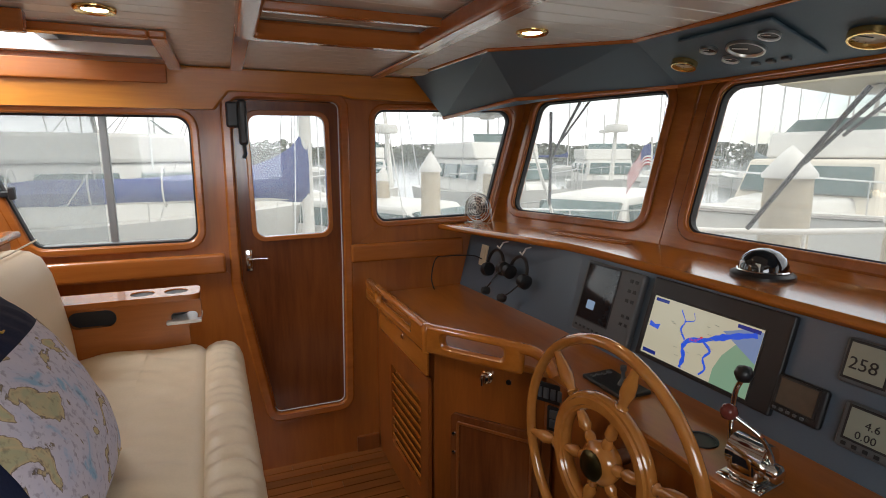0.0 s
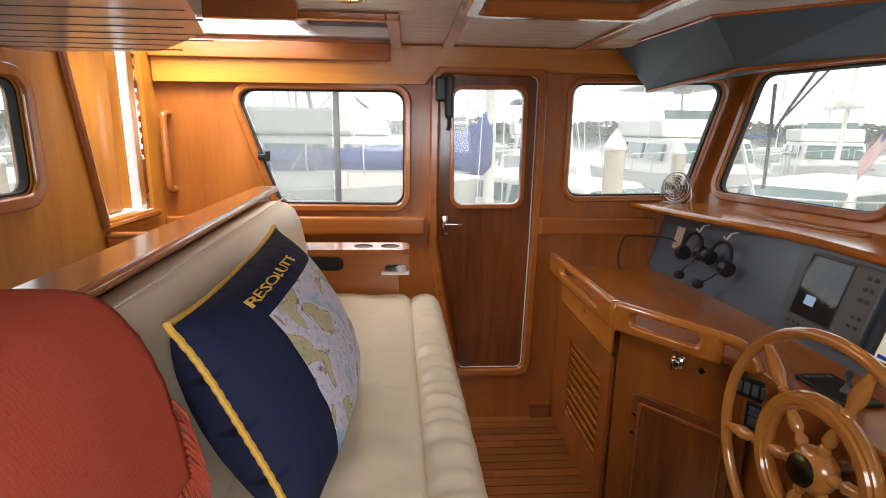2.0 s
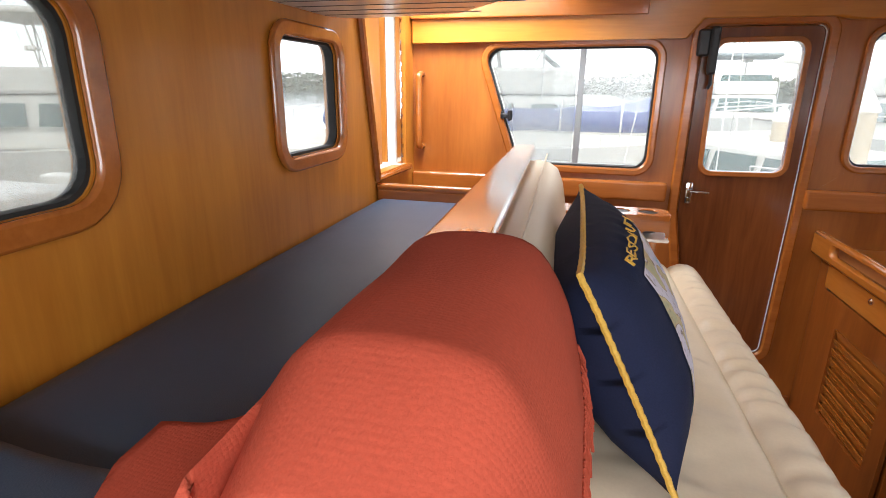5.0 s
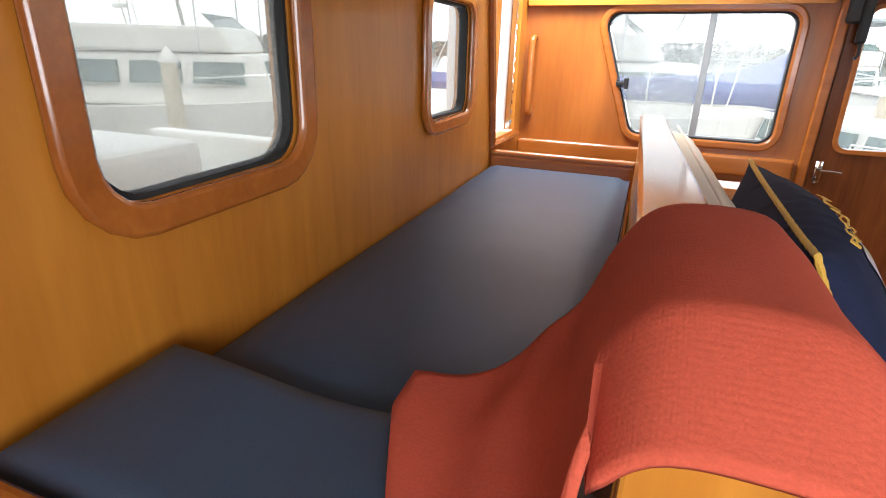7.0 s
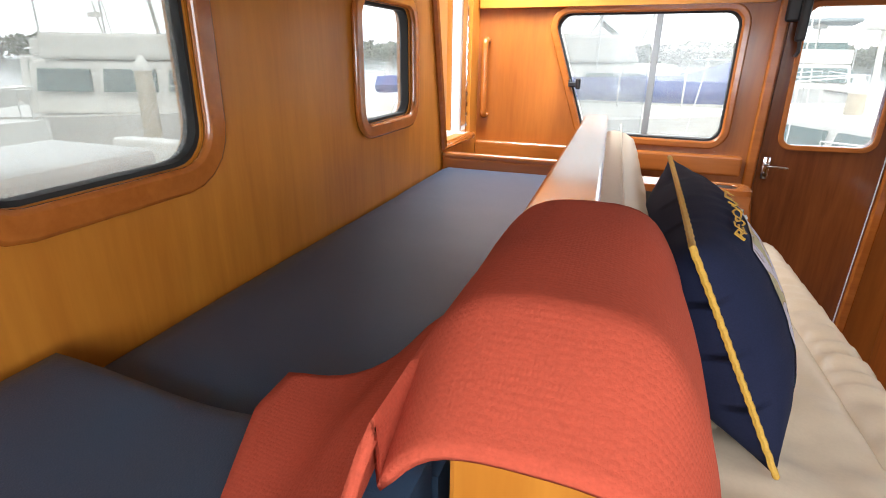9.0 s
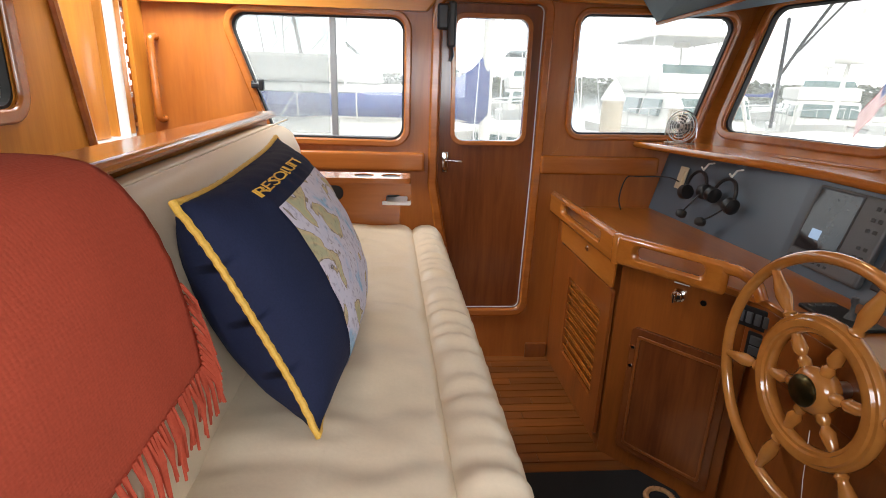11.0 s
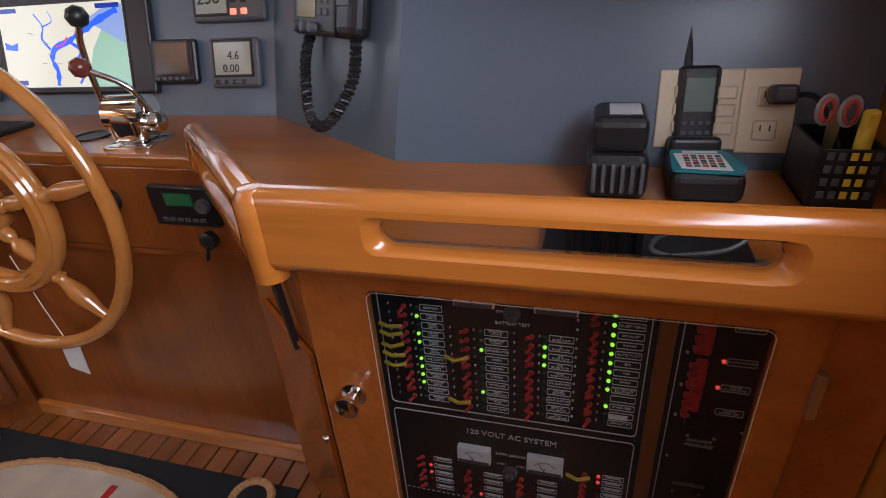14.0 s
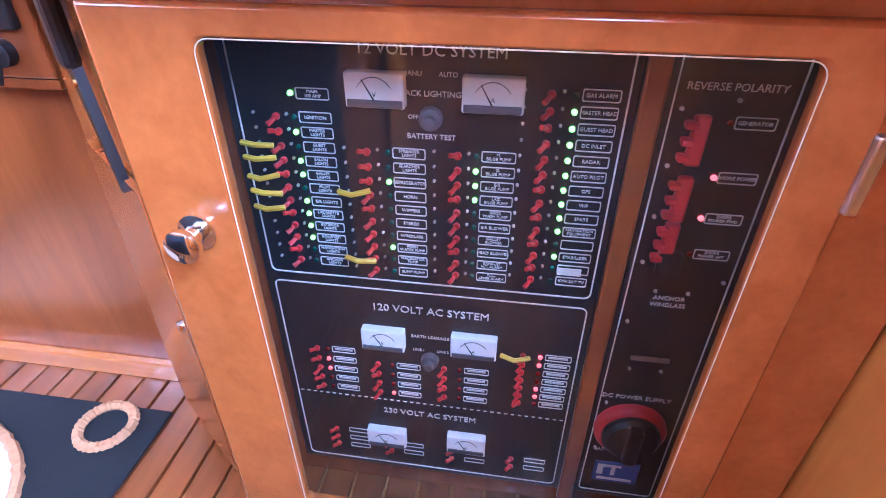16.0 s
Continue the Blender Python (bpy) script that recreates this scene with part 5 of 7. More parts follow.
def tag_frame(x, z, w, h, body, parent):
    f = part("label_tag", plate(rrect(x - w / 2, z - h / 2, x + w / 2, z + h / 2, 0.002, 2), [rrect(x - w / 2 + 0.0011, z - h / 2 + 0.0011, x + w / 2 - 0.0011, z + h / 2 - 0.0011, 0.0015, 2)], 0.0012, PMX), PWHITE, parent)
    if body:
        words = body.split(" ")
        if len(body) > 11 and len(words) > 1:
            half = len(words) // 2
            for q, line_ in enumerate((" ".join(words[:half]), " ".join(words[half:]))):
                part("tag_text", text_bm(line_, 0.0050, PMX @ Matrix.Translation((x, z + 0.0008 - 0.0048 * q, 0.0))), PWHITE, f)
        else:
            part("tag_text", text_bm(body, 0.0056, PMX @ Matrix.Translation((x, z - 0.002, 0.0))), PWHITE, f)
    return f


def lamp_dot(x, z, material, parent, r=0.0032):
    part("indicator", lathe([(r, 0), (r * 0.9, 0.003), (0, 0.0042)], 8, PMX @ Matrix.Translation((x, z, 0))), material, parent, smooth=True)


DULL = mat("dark_green_lens", (0.02, 0.10, 0.07), 0.2)
DARKRED = mat("dark_red_lens", (0.16, 0.01, 0.01), 0.2)
SCREW = STEEL
for cx, lx, z0, dz, names, lit in COLS:
    for k, nm in enumerate(names):
        z = z0 - dz * k
        toggle(cx, z, random.choice((-0.006, -0.004, 0.004)), main)
        lamp_dot(lx - 0.024, z, LED_GREEN if k in lit else DULL, main)
        tag_frame(lx, z, 0.037, 0.0128, nm, main)
        for sx_ in (-0.026, 0.012):
            lamp_dot(cx + sx_, z + 0.003, SCREW, main, 0.0018)
tag_frame(2.600, 0.716, 0.037, 0.0128, "MAIN 100 AMP", main)
lamp_dot(2.576, 0.716, LED_GREEN, main)
part("white_tape", box(2.878, 2.906, 0.512, 0.522, 0.0015, 0.0025, 0, PMX), PAPER, main, "white tape over a label")
for cx, lx, z0, n, red in ((2.556, 2.595, 0.344, 5, (1, 2)), (2.645, 2.690, 0.325, 4, (3,)), (2.742, 2.788, 0.330, 4, ()), (2.850, 2.897, 0.372, 7, (0, 1, 4, 5))):
    for k in range(n):
        z = z0 - 0.0195 * k * (0.8 if n == 7 else 1)
        toggle(cx, z, random.choice((-0.006, 0.004)), main)
        lamp_dot(lx - 0.024, z, LED_REDP if k in red else DARKRED, main)
        tag_frame(lx, z, 0.035, 0.011, "", main)
        part("tag_print", box(lx - 0.013, lx + 0.013, z - 0.0016, z + 0.0014, -0.001, 0.0004, 0, PMX), PWHITE, main, "unreadable engraving")
for cx, n in ((2.565, 3), (2.655, 2), (2.755, 2), (2.850, 2)):
    for k in range(n):
        toggle(cx, 0.145 - 0.019 * k + 0.02 * (n == 3), 0.004, main)
        tag_frame(cx + 0.037, 0.145 - 0.019 * k + 0.02 * (n == 3), 0.033, 0.010, "", main)
for x, z in ((2.727, 0.697), (2.722, 0.345)):
    part("selector_knob", lathe([(0.013, 0), (0.012, 0.010), (0.007, 0.012), (0.006, 0.020), (0, 0.021)], 12, PMX @ Matrix.Translation((x, z, 0))), GREYP, main, smooth=True)
for k, (x, z) in enumerate(((2.535, 0.665), (2.535, 0.648), (2.535, 0.624), (2.535, 0.606), (2.535, 0.585), (2.640, 0.612), (2.640, 0.522), (2.838, 0.384))):
    part("tie_marker", tube([PMX @ Vector((x - 0.018, z - 0.002, 0.016)), PMX @ Vector((x, z, 0.026)), PMX @ Vector((x + 0.020, z + 0.003 * (k % 3 - 1), 0.018))], 0.0035, 6), YELLOWP, main, "yellow wire marker on a toggle", True)
for z0 in (0.690, 0.625, 0.570):
    b_ = part("breaker", box(2.985, 3.000, z0 - 0.026, z0 + 0.026, -0.001, 0.012, 0.003, PMX), REDP, side, "red ganged breaker")
    for k in range(3):
        part("breaker_tooth", box(2.976, 2.988, z0 - 0.020 + 0.017 * k, z0 - 0.013 + 0.017 * k, 0.004, 0.018, 0.002, PMX), REDP, b_)
for k, (nm, z) in enumerate((("GENERATOR", 0.708), ("SHORE POWER", 0.650), ("SHORE POWER FWD", 0.602), ("SHORE POWER AFT", 0.556))):
    tag_frame(3.043, z, 0.038, 0.013, nm, side)
    lamp_dot(3.020, z, (DARKRED, LED_REDP, LED_REDP, DARKRED)[k], side)
for x, z in ((2.972, 0.72), (2.972, 0.66), (2.972, 0.60), (2.972, 0.54), (3.022, 0.73), (2.995, 0.50), (3.032, 0.50), (2.99, 0.37), (3.03, 0.37), (2.972, 0.45), (2.972, 0.30), (3.066, 0.52), (2.972, 0.20)):
    lamp_dot(x, z, SCREW, side, 0.0024)
part("black_breaker", box(2.985, 3.012, 0.528, 0.560, -0.001, 0.014, 0.003, PMX), BLACK, side)
part("label_bar", box(2.988, 3.036, 0.386, 0.393, -0.001, 0.003, 0.001, PMX), STEEL, side)
part("battery_selector", lathe([(0.050, 0), (0.050, 0.010), (0.044, 0.016), (0.0, 0.016)], 28, PMX @ Matrix.Translation((3.012, 0.252, 0))), REDP, side, "red rim of the battery selector", True)
part("battery_selector_dial", join_bm([lathe([(0.040, 0.014), (0.040, 0.024), (0.034, 0.030), (0, 0.030)], 28, PMX @ Matrix.Translation((3.012, 0.252, 0))), box(-0.010, 0.010, -0.036, 0.036, 0.026, 0.044, 0.005, PMX @ Matrix.Translation((3.012, 0.252, 0)))]), BLACK, side)
lg = part("maker_plate", box(2.978, 3.045, 0.120, 0.168, -0.001, 0.0015, 0.001, PMX), mat("blue_maker_plate", (0.02, 0.07, 0.25), 0.4), side, "blue maker's plate")
part("maker_mark", join_bm([box(2.983, 2.992, 0.138, 0.162, 0.0015, 0.0022, 0, PMX), box(2.992, 3.000, 0.156, 0.162, 0.0015, 0.0022, 0, PMX), box(3.004, 3.010, 0.138, 0.162, 0.0015, 0.0022, 0, PMX), box(2.998, 3.018, 0.157, 0.162, 0.0015, 0.0022, 0, PMX)]), PWHITE, lg)
part("maker_line", box(2.985, 3.038, 0.125, 0.131, 0.0015, 0.0020, 0, PMX), PWHITE, lg)

# ---------------- things on the starboard counter ----------------
CZ = COUNTER_Z + 0.003
chg = thing("battery_charger", (0.805, -2.922, CZ), "black tool battery charger with ribbed sides on the counter", "charger")
part("body", box(0.74, 0.85, -2.95, -2.87, CZ, CZ + 0.062, 0.014, seg=3), BLACK, chg)
part("battery_pack", box(0.75, 0.843, -2.946, -2.876, CZ + 0.060, CZ + 0.108, 0.012, seg=3), BLACK, chg)
part("label_sticker", box(0.77, 0.82, -2.936, -2.896, CZ + 0.1075, CZ + 0.1092), mat("silver_sticker", (0.5, 0.5, 0.5), 0.4), chg, "silver sticker")
for k in range(6):
    part("rib", box(0.734, 0.744, -2.944 + 0.012 * k, -2.938 + 0.012 * k, CZ + 0.012, CZ + 0.052, 0.002), GREYP, chg)
chg2 = thing("drill_battery_charger", (0.805, -3.027, CZ), "black and teal charger with a printed chart on top", "charger")
part("body", box(0.74, 0.835, -3.066, -2.976, CZ, CZ + 0.040, 0.012, seg=3), BLACK, chg2)
CM2 = Matrix.Translation((0.787, -3.021, CZ + 0.0400)) @ Matrix.Rotation(radians(-90), 4, "Z") @ Matrix.Diagonal((0.76, 0.80, 1.0, 1.0))
part("top_plate", plate(rpoly([(-0.058, -0.050), (0.050, -0.058), (0.062, -0.03), (0.040, 0.052), (-0.052, 0.052)], 0.008), [], 0.003, CM2), TEALP, chg2, "teal printed top")
part("print_panel", plate([(-0.042, -0.042), (0.036, -0.048), (0.030, 0.028), (-0.048, 0.028)], [], 0.001, CM2 @ Matrix.Translation((0, 0, 0.003))), PAPER, chg2)
for r_ in range(5):
    for c_ in range(5):
        part("print_cell", box(-0.034 + 0.013 * c_, -0.025 + 0.013 * c_, -0.036 + 0.012 * r_, -0.028 + 0.012 * r_, 0.004, 0.0045, 0, CM2), (BLACK, GREYP, REDP)[(r_ * 2 + c_) % 3], chg2)
part("mark_bar", box(-0.032, 0.026, 0.034, 0.044, 0.003, 0.0036, 0, CM2), PAPER, chg2)
wire = tagged(part("cable_loop", tube(smooth_line([(0.58, -2.965, CZ + 0.01), (0.585, -3.015, CZ + 0.018), (0.6, -3.035, CZ + 0.028), (0.605, -2.995, CZ + 0.034), (0.59, -2.955, CZ + 0.030), (0.58, -2.945, CZ + 0.016), (0.585, -2.985, CZ + 0.006), (0.585, -3.055, CZ + 0.007)]), 0.003, 6), GREYP, smooth=True), "coiled grey cable lying behind the rail", "cable")
tray = tagged(part("black_tray", join_bm([box(0.57, 0.633, -3.045, -2.83, CZ, CZ + 0.012, 0.003)] + [box(0.575, 0.629, -2.935 + 0.018 * k, -2.927 + 0.018 * k, CZ + 0.010, CZ + 0.045, 0.002) for k in range(5)]), BLACK), "black ribbed charger foot behind the rail", "tray")
hh = thing("handheld_radio", (0.915, -3.017, CZ), "black handheld radio with antenna standing in its cradle", "radio")
HM = Matrix.Translation((0.89, -3.017, CZ + 0.030)) @ Matrix.Rotation(radians(12), 4, "Y") @ Matrix.Rotation(radians(6), 4, "Z")
part("body", box(-0.018, 0.018, -0.029, 0.029, 0.0, 0.112, 0.009, HM, 3), BLACK, hh)
part("screen", box(-0.0200, -0.017, -0.020, 0.020, 0.048, 0.096, 0.001, HM), mat("grey_green_lcd", (0.16, 0.22, 0.20), 0.15), hh, "grey-green screen")
for k in range(8):
    part("key", box(-0.0200, -0.017, -0.020 + 0.011 * (k % 4), -0.013 + 0.011 * (k % 4), 0.016 + 0.014 * (k // 4), 0.022 + 0.014 * (k // 4), 0.001, HM), GREYP, hh)
part("antenna", tube([HM @ Vector((0, 0.016, 0.108)), HM @ Vector((0.004, 0.017, 0.20)), HM @ Vector((0.010, 0.018, 0.30))], [0.008, 0.006, 0.0045], 8), RUBBER, hh, smooth=True)
part("cradle", box(-0.034, 0.03, -0.036, 0.036, -0.026, 0.014, 0.008, HM, 3), BLACK, hh)
SDM = plane_at((0.875, -2.545, COUNTER_Z - 0.008), (0, -1, 0), (0.075, 0, 0.337))


def outlet(name, u0, u1, v0, v1, label, kind_):
    o = thing(name, SDM @ Vector(((u0 + u1) / 2, v0, 0)), label, "outlet", "wall plates")
    part("plate", box(u0, u1, v0, v1, 0.0006, 0.006, 0.002, SDM), IVORY, o)
    c = (u0 + u1) / 2
    if kind_ == "outlet":
        for vv in (0.032, 0.078):
            f = part("receptacle", box(c - 0.015, c + 0.015, v0 + vv - 0.014, v0 + vv + 0.014, 0.005, 0.008, 0.003, SDM), IVORY, o)
            for dx in (-0.006, 0.006):
                part("slot", box(c + dx - 0.001, c + dx + 0.001, v0 + vv - 0.001, v0 + vv + 0.007, 0.0078, 0.0084, 0, SDM), BLACK, f)
    else:
        for vv in (0.03, 0.055, 0.08):
            part("rocker", box(c - 0.013, c + 0.013, v0 + vv - 0.009, v0 + vv + 0.009, 0.005, 0.010, 0.003, SDM), IVORY, o)
    return o


outlet("switch_plate", 0.420, 0.488, 0.040, 0.150, "ivory switch plate on the dash", "switch")
outlet("switch_plate", 0.492, 0.530, 0.038, 0.150, "narrow ivory switch plate on the dash", "switch")
ot = outlet("power_outlet", 0.530, 0.600, 0.034, 0.150, "ivory double power outlet with a black plug", "outlet")
plug = tagged(part("plug", join_bm([box(0.560, 0.592, 0.102, 0.128, 0.008, 0.040, 0.006, SDM, 3), tube(smooth_line([SDM @ Vector((0.585, 0.113, 0.03)), SDM @ Vector((0.61, 0.11, 0.045)), SDM @ Vector((0.635, 0.06, 0.06)), SDM @ Vector((0.64, 0.0, 0.08))]), 0.004, 6)]), BLACK), "black plug in the power outlet", "plug")
cad = thing("pen_caddy", (0.795, -3.178, CZ), "black perforated pen caddy with scissors and marker", "caddy")
for name_, span in (("side_panel", (0.74, 0.745, -3.203, -3.133, CZ, CZ + 0.075, 0.001)), ("side_panel", (0.845, 0.85, -3.203, -3.133, CZ, CZ + 0.075, 0.001)), ("side_panel", (0.745, 0.845, -3.138, -3.133, CZ, CZ + 0.075, 0.001)), ("side_panel", (0.745, 0.845, -3.203, -3.198, CZ, CZ + 0.075, 0.001)), ("base_panel", (0.74, 0.85, -3.203, -3.133, CZ, CZ + 0.006, 0.001))):
    part(name_, box(*span), BLACK, cad)
for r_ in range(4):
    for c_ in range(5):
        part("perforation", box(0.7388, 0.7402, -3.196 + 0.012 * c_, -3.189 + 0.012 * c_, CZ + 0.015 + 0.016 * r_, CZ + 0.024 + 0.016 * r_), YELLOWP if c_ in (1, 2) else GREYP, cad)
sci = thing("scissors", (0.795, -3.158, CZ + 0.09), "scissors with grey and red handles in the caddy", "scissors")
for sg_ in (-1, 1):
    lp_ = part("handle", tube([(0.795 + 0.004 * sg_, -3.16 + sg_ * 0.011 + 0.010 * math.cos(a), CZ + 0.106 + 0.017 * math.sin(a)) for a in [2 * math.pi * i / 18 for i in range(18)]], 0.003, 7, True), mat("grey_red_grip", (0.30, 0.30, 0.30), 0.5), sci, "grey outer grip", True)
    part("grip_liner", tube([(0.791 + 0.004 * sg_, -3.16 + sg_ * 0.011 + 0.0066 * math.cos(a), CZ + 0.106 + 0.0135 * math.sin(a)) for a in [2 * math.pi * i / 18 for i in range(18)]], 0.0022, 6, True), mat("coral_red_grip", (0.5, 0.06, 0.04), 0.5), lp_, "red inner grip", True)
part("blades", slab([(0.795, -3.168, CZ + 0.105), (0.795, -3.152, CZ + 0.105), (0.795, -3.156, CZ + 0.01), (0.795, -3.162, CZ + 0.01)], 0.003, (1, 0, 0)), STEEL, sci)
mk = thing("marker_pen", (0.765, -3.183, CZ + 0.008), "yellow highlighter pen in the caddy", "pen")
part("barrel", lathe([(0.009, 0.0), (0.009, 0.085), (0.006, 0.09), (0.006, 0.105), (0, 0.107)], 12, Matrix.Translation((0.765, -3.183, CZ + 0.008))), YELLOWP, mk, smooth=True)
part("cap", box(0.758, 0.772, -3.191, -3.175, CZ + 0.080, CZ + 0.115, 0.004), YELLOWP, mk)

# ---------------- port counter: outlet, headsets, cable ----------------
PDM = plane_at((1.075, 0, COUNTER_Z), (0.095, -1.03, 0), (0.075, 0, 0.337))
o2 = thing("power_outlet", PDM @ Vector((0.21, 0.12, 0)), "ivory outlet on the dash beside the headsets", "outlet", "wall plates")
part("plate", box(0.175, 0.240, 0.150, 0.262, 0.0006, 0.006, 0.002, PDM), IVORY, o2)
part("receptacle", box(0.192, 0.223, 0.165, 0.245, 0.005, 0.009, 0.003, PDM), IVORY, o2)
cb = tagged(part("charging_cable", tube(smooth_line([PDM @ Vector((0.208, 0.185, 0.01)), PDM @ Vector((0.15, 0.19, 0.04)), (1.0, -0.02, 1.08), (0.93, -0.02, 1.07), (0.90, -0.03, 0.96), (0.90, -0.10, 0.885), (0.86, -0.20, 0.882), (0.80, -0.16, 0.882), (0.76, -0.22, 0.882), (0.70, -0.12, 0.882)]), 0.0035, 6), BLACK, smooth=True), "black cable looping from the outlet onto the counter", "cable")


def headset(u, tilt, label):
    h = thing("headset", PDM @ Vector((u, 0.20, 0)), label, "headset", "headsets")
    m = PDM @ Matrix.Translation((u, 0.175, 0.05)) @ Matrix.Rotation(radians(tilt), 4, "Z")
    part("headband", tube([m @ Vector((0.070 * math.cos(a), 0.085 * math.sin(a), 0)) for a in [math.pi * i / 14 for i in range(15)]], 0.008, 7), BLACK, h, smooth=True)
    for sg_ in (-1, 1):
        e_ = part("ear_cup", lathe([(0.016, -0.02), (0.034, -0.016), (0.036, 0.0), (0.034, 0.016), (0.02, 0.024), (0, 0.025)], 16, m @ Matrix.Translation((0.066 * sg_, -0.012, 0)) @ Matrix.Rotation(radians(90 * sg_), 4, "Y")), BLACK, h, smooth=True)
    part("microphone_boom", tube(smooth_line([m @ Vector((0.07, -0.02, 0.02)), m @ Vector((0.05, -0.08, 0.05)), m @ Vector((0.01, -0.115, 0.05))]), 0.004, 6), BLACK, h)
    part("foam_tip", lathe([(0, -0.03), (0.018, -0.018), (0.021, 0.0), (0.016, 0.018), (0, 0.026)], 12, m @ Matrix.Translation((0.005, -0.125, 0.05))), RUBBER, h, smooth=True)
    part("hook", tube([PDM @ Vector((u, 0.31, 0.002)), PDM @ Vector((u, 0.30, 0.03)), PDM @ Vector((u + 0.006, 0.268, 0.05)), PDM @ Vector((u + 0.012, 0.28, 0.07))], 0.0045, 6), GEL, h, "white hanging hook")


headset(0.40, 12, "black headset hung from a white hook under the shelf")
headset(0.59, -10, "black boom headset hung beside the outlet")

# ---------------- ceiling and brow fixtures ----------------
for x, y in ((-0.420, -0.967), (0.807, -1.170)):
    dl = thing("downlight", (x, y, CEIL), "small brass-rimmed recessed ceiling lamp, lit", "ceiling light", "downlights")
    part("rim", lathe([(0.030, -0.004), (0.048, -0.010), (0.052, -0.004), (0.052, 0.0)], 24, Matrix.Translation((x, y, CEIL - 0.001))), BRASS, dl, smooth=True)
    part("lens", lathe([(0.032, -0.005), (0.0, -0.006)], 20, Matrix.Translation((x, y, CEIL - 0.001))), LAMPGLOW, dl, "glowing warm lens")
    ld = bpy.data.lights.new("downlight_bulb", "SPOT")
    ld.energy, ld.color, ld.spot_size, ld.spot_blend, ld.shadow_soft_size = 3.0, (1.0, 0.72, 0.42), radians(120), 0.6, 0.03
    new("downlight_bulb", ld).matrix_basis = look((x, y, CEIL - 0.02), (x, y, 0))
sp = thing("ceiling_speaker", (0.72, -0.26, CEIL), "round ivory ceiling speaker grille", "speaker")
part("grille", lathe([(0.0, -0.014), (0.05, -0.016), (0.078, -0.010), (0.084, 0.0)], 28, Matrix.Translation((0.72, -0.26, CEIL - 0.001))), IVORY, sp, smooth=True)
part("ring", tube([(0.72 + 0.06 * math.cos(a), -0.26 + 0.06 * math.sin(a), CEIL - 0.015) for a in [2 * math.pi * i / 28 for i in range(28)]], 0.003, 5, True), IVORY, sp)
ba_, bb_, bc_, bd_ = (Vector(v) for v in (LO[2], LO[3], UP[3], UP[2]))
BRM = plane_at(bd_, (0, -1, 0), (bd_ - ba_))


def brow_gauge(u, v, r, label, rim, face, group="brow gauges"):
    g = thing("gauge", BRM @ Vector((u, v, 0)), label, "gauge", group)
    m = BRM @ Matrix.Translation((u, v, 0.0))
    part("rim", lathe([(r * 0.84, 0.006), (r * 0.88, 0.022), (r, 0.022), (r * 1.04, 0.012), (r * 1.04, 0.001)], 28, m), rim, g, smooth=True)
    part("dial", lathe([(r * 0.88, 0.004), (r * 0.86, 0.009), (0, 0.009)], 28, m), face, g)
    part("needle", box(-r * 0.03, r * 0.03, -r * 0.1, r * 0.62, 0.010, 0.012, 0, m @ Matrix.Rotation(radians(40), 4, "Z")), BLACK if face is not BLACK else PAPER, g)
    for k in range(10):
        part("tick", box(-r * 0.02, r * 0.02, r * 0.66, r * 0.80, 0.0095, 0.0105, 0, m @ Matrix.Rotation(radians(-135 + 30 * k), 4, "Z")), BLACK if face is not BLACK else PAPER, g)


DIALW = mat("cream_dial", (0.62, 0.58, 0.48), 0.4)
brow_gauge(0.03, -0.215, 0.042, "brass-rimmed barometer on the overhead console", BRASS, DIALW)
brow_gauge(0.60, -0.26, 0.052, "brass-rimmed ship's clock on the overhead console", BRASS, DIALW)
gp = thing("engine_instruments", BRM @ Vector((0.26, -0.2, 0)), "blue-grey panel of black engine gauges on the overhead console", "gauge panel")
part("plate", box(0.14, 0.46, -0.32, -0.06, 0.001, 0.010, 0.004, BRM), BROW, gp)
for k in range(3):
    part("switch", box(0.24 + 0.05 * k, 0.265 + 0.05 * k, -0.305, -0.285, 0.009, 0.018, 0.003, BRM), GREYP, gp)
for u, v, r in ((0.295, -0.185, 0.056), (0.190, -0.145, 0.027), (0.205, -0.235, 0.027), (0.405, -0.135, 0.030)):
    m = BRM @ Matrix.Translation((u, v, 0.009))
    q_ = part("engine_gauge", lathe([(r * 0.85, 0.003), (r * 0.9, 0.010), (r, 0.010), (r, 0.0)], 24, m), STEEL, gp, "chrome-rimmed engine gauge", True)
    part("dial", lathe([(r * 0.88, 0.003), (0, 0.0035)], 24, m), BLACK, q_)
    part("needle", box(-r * 0.04, r * 0.04, -r * 0.1, r * 0.7, 0.004, 0.006, 0, m @ Matrix.Rotation(radians(60), 4, "Z")), PAPER, q_)

# grab handle on the aft end of the port wall
gh = thing("grab_bar", (-1.415, -0.002, 1.30), "varnished teak grab bar beside the companionway", "handle")
part("bar", tube(smooth_line([(-1.415, -0.001, 1.685), (-1.415, -0.042, 1.683), (-1.415, -0.060, 1.655), (-1.415, -0.062, 1.50), (-1.415, -0.060, 1.345), (-1.415, -0.042, 1.317), (-1.415, -0.001, 1.315)], 5), 0.017, 10), TRIM, gh, smooth=True)

# ---------------- settee, berth ----------------
def loft(sections, closed=False):
    bm = bmesh.new()
    rows = [[bm.verts.new(p) for p in s] for s in sections]
    n = len(rows[0])
    for a, b in zip(rows, rows[1:]):
        for j in range(n if closed else n - 1):
            bm.faces.new((a[j], a[(j + 1) % n], b[(j + 1) % n], b[j]))
    for rw, rev in ((rows[0], True), (rows[-1], False)):
        try:
            bm.faces.new(rw[::-1] if rev else rw)
        except ValueError:
            pass
    return bm


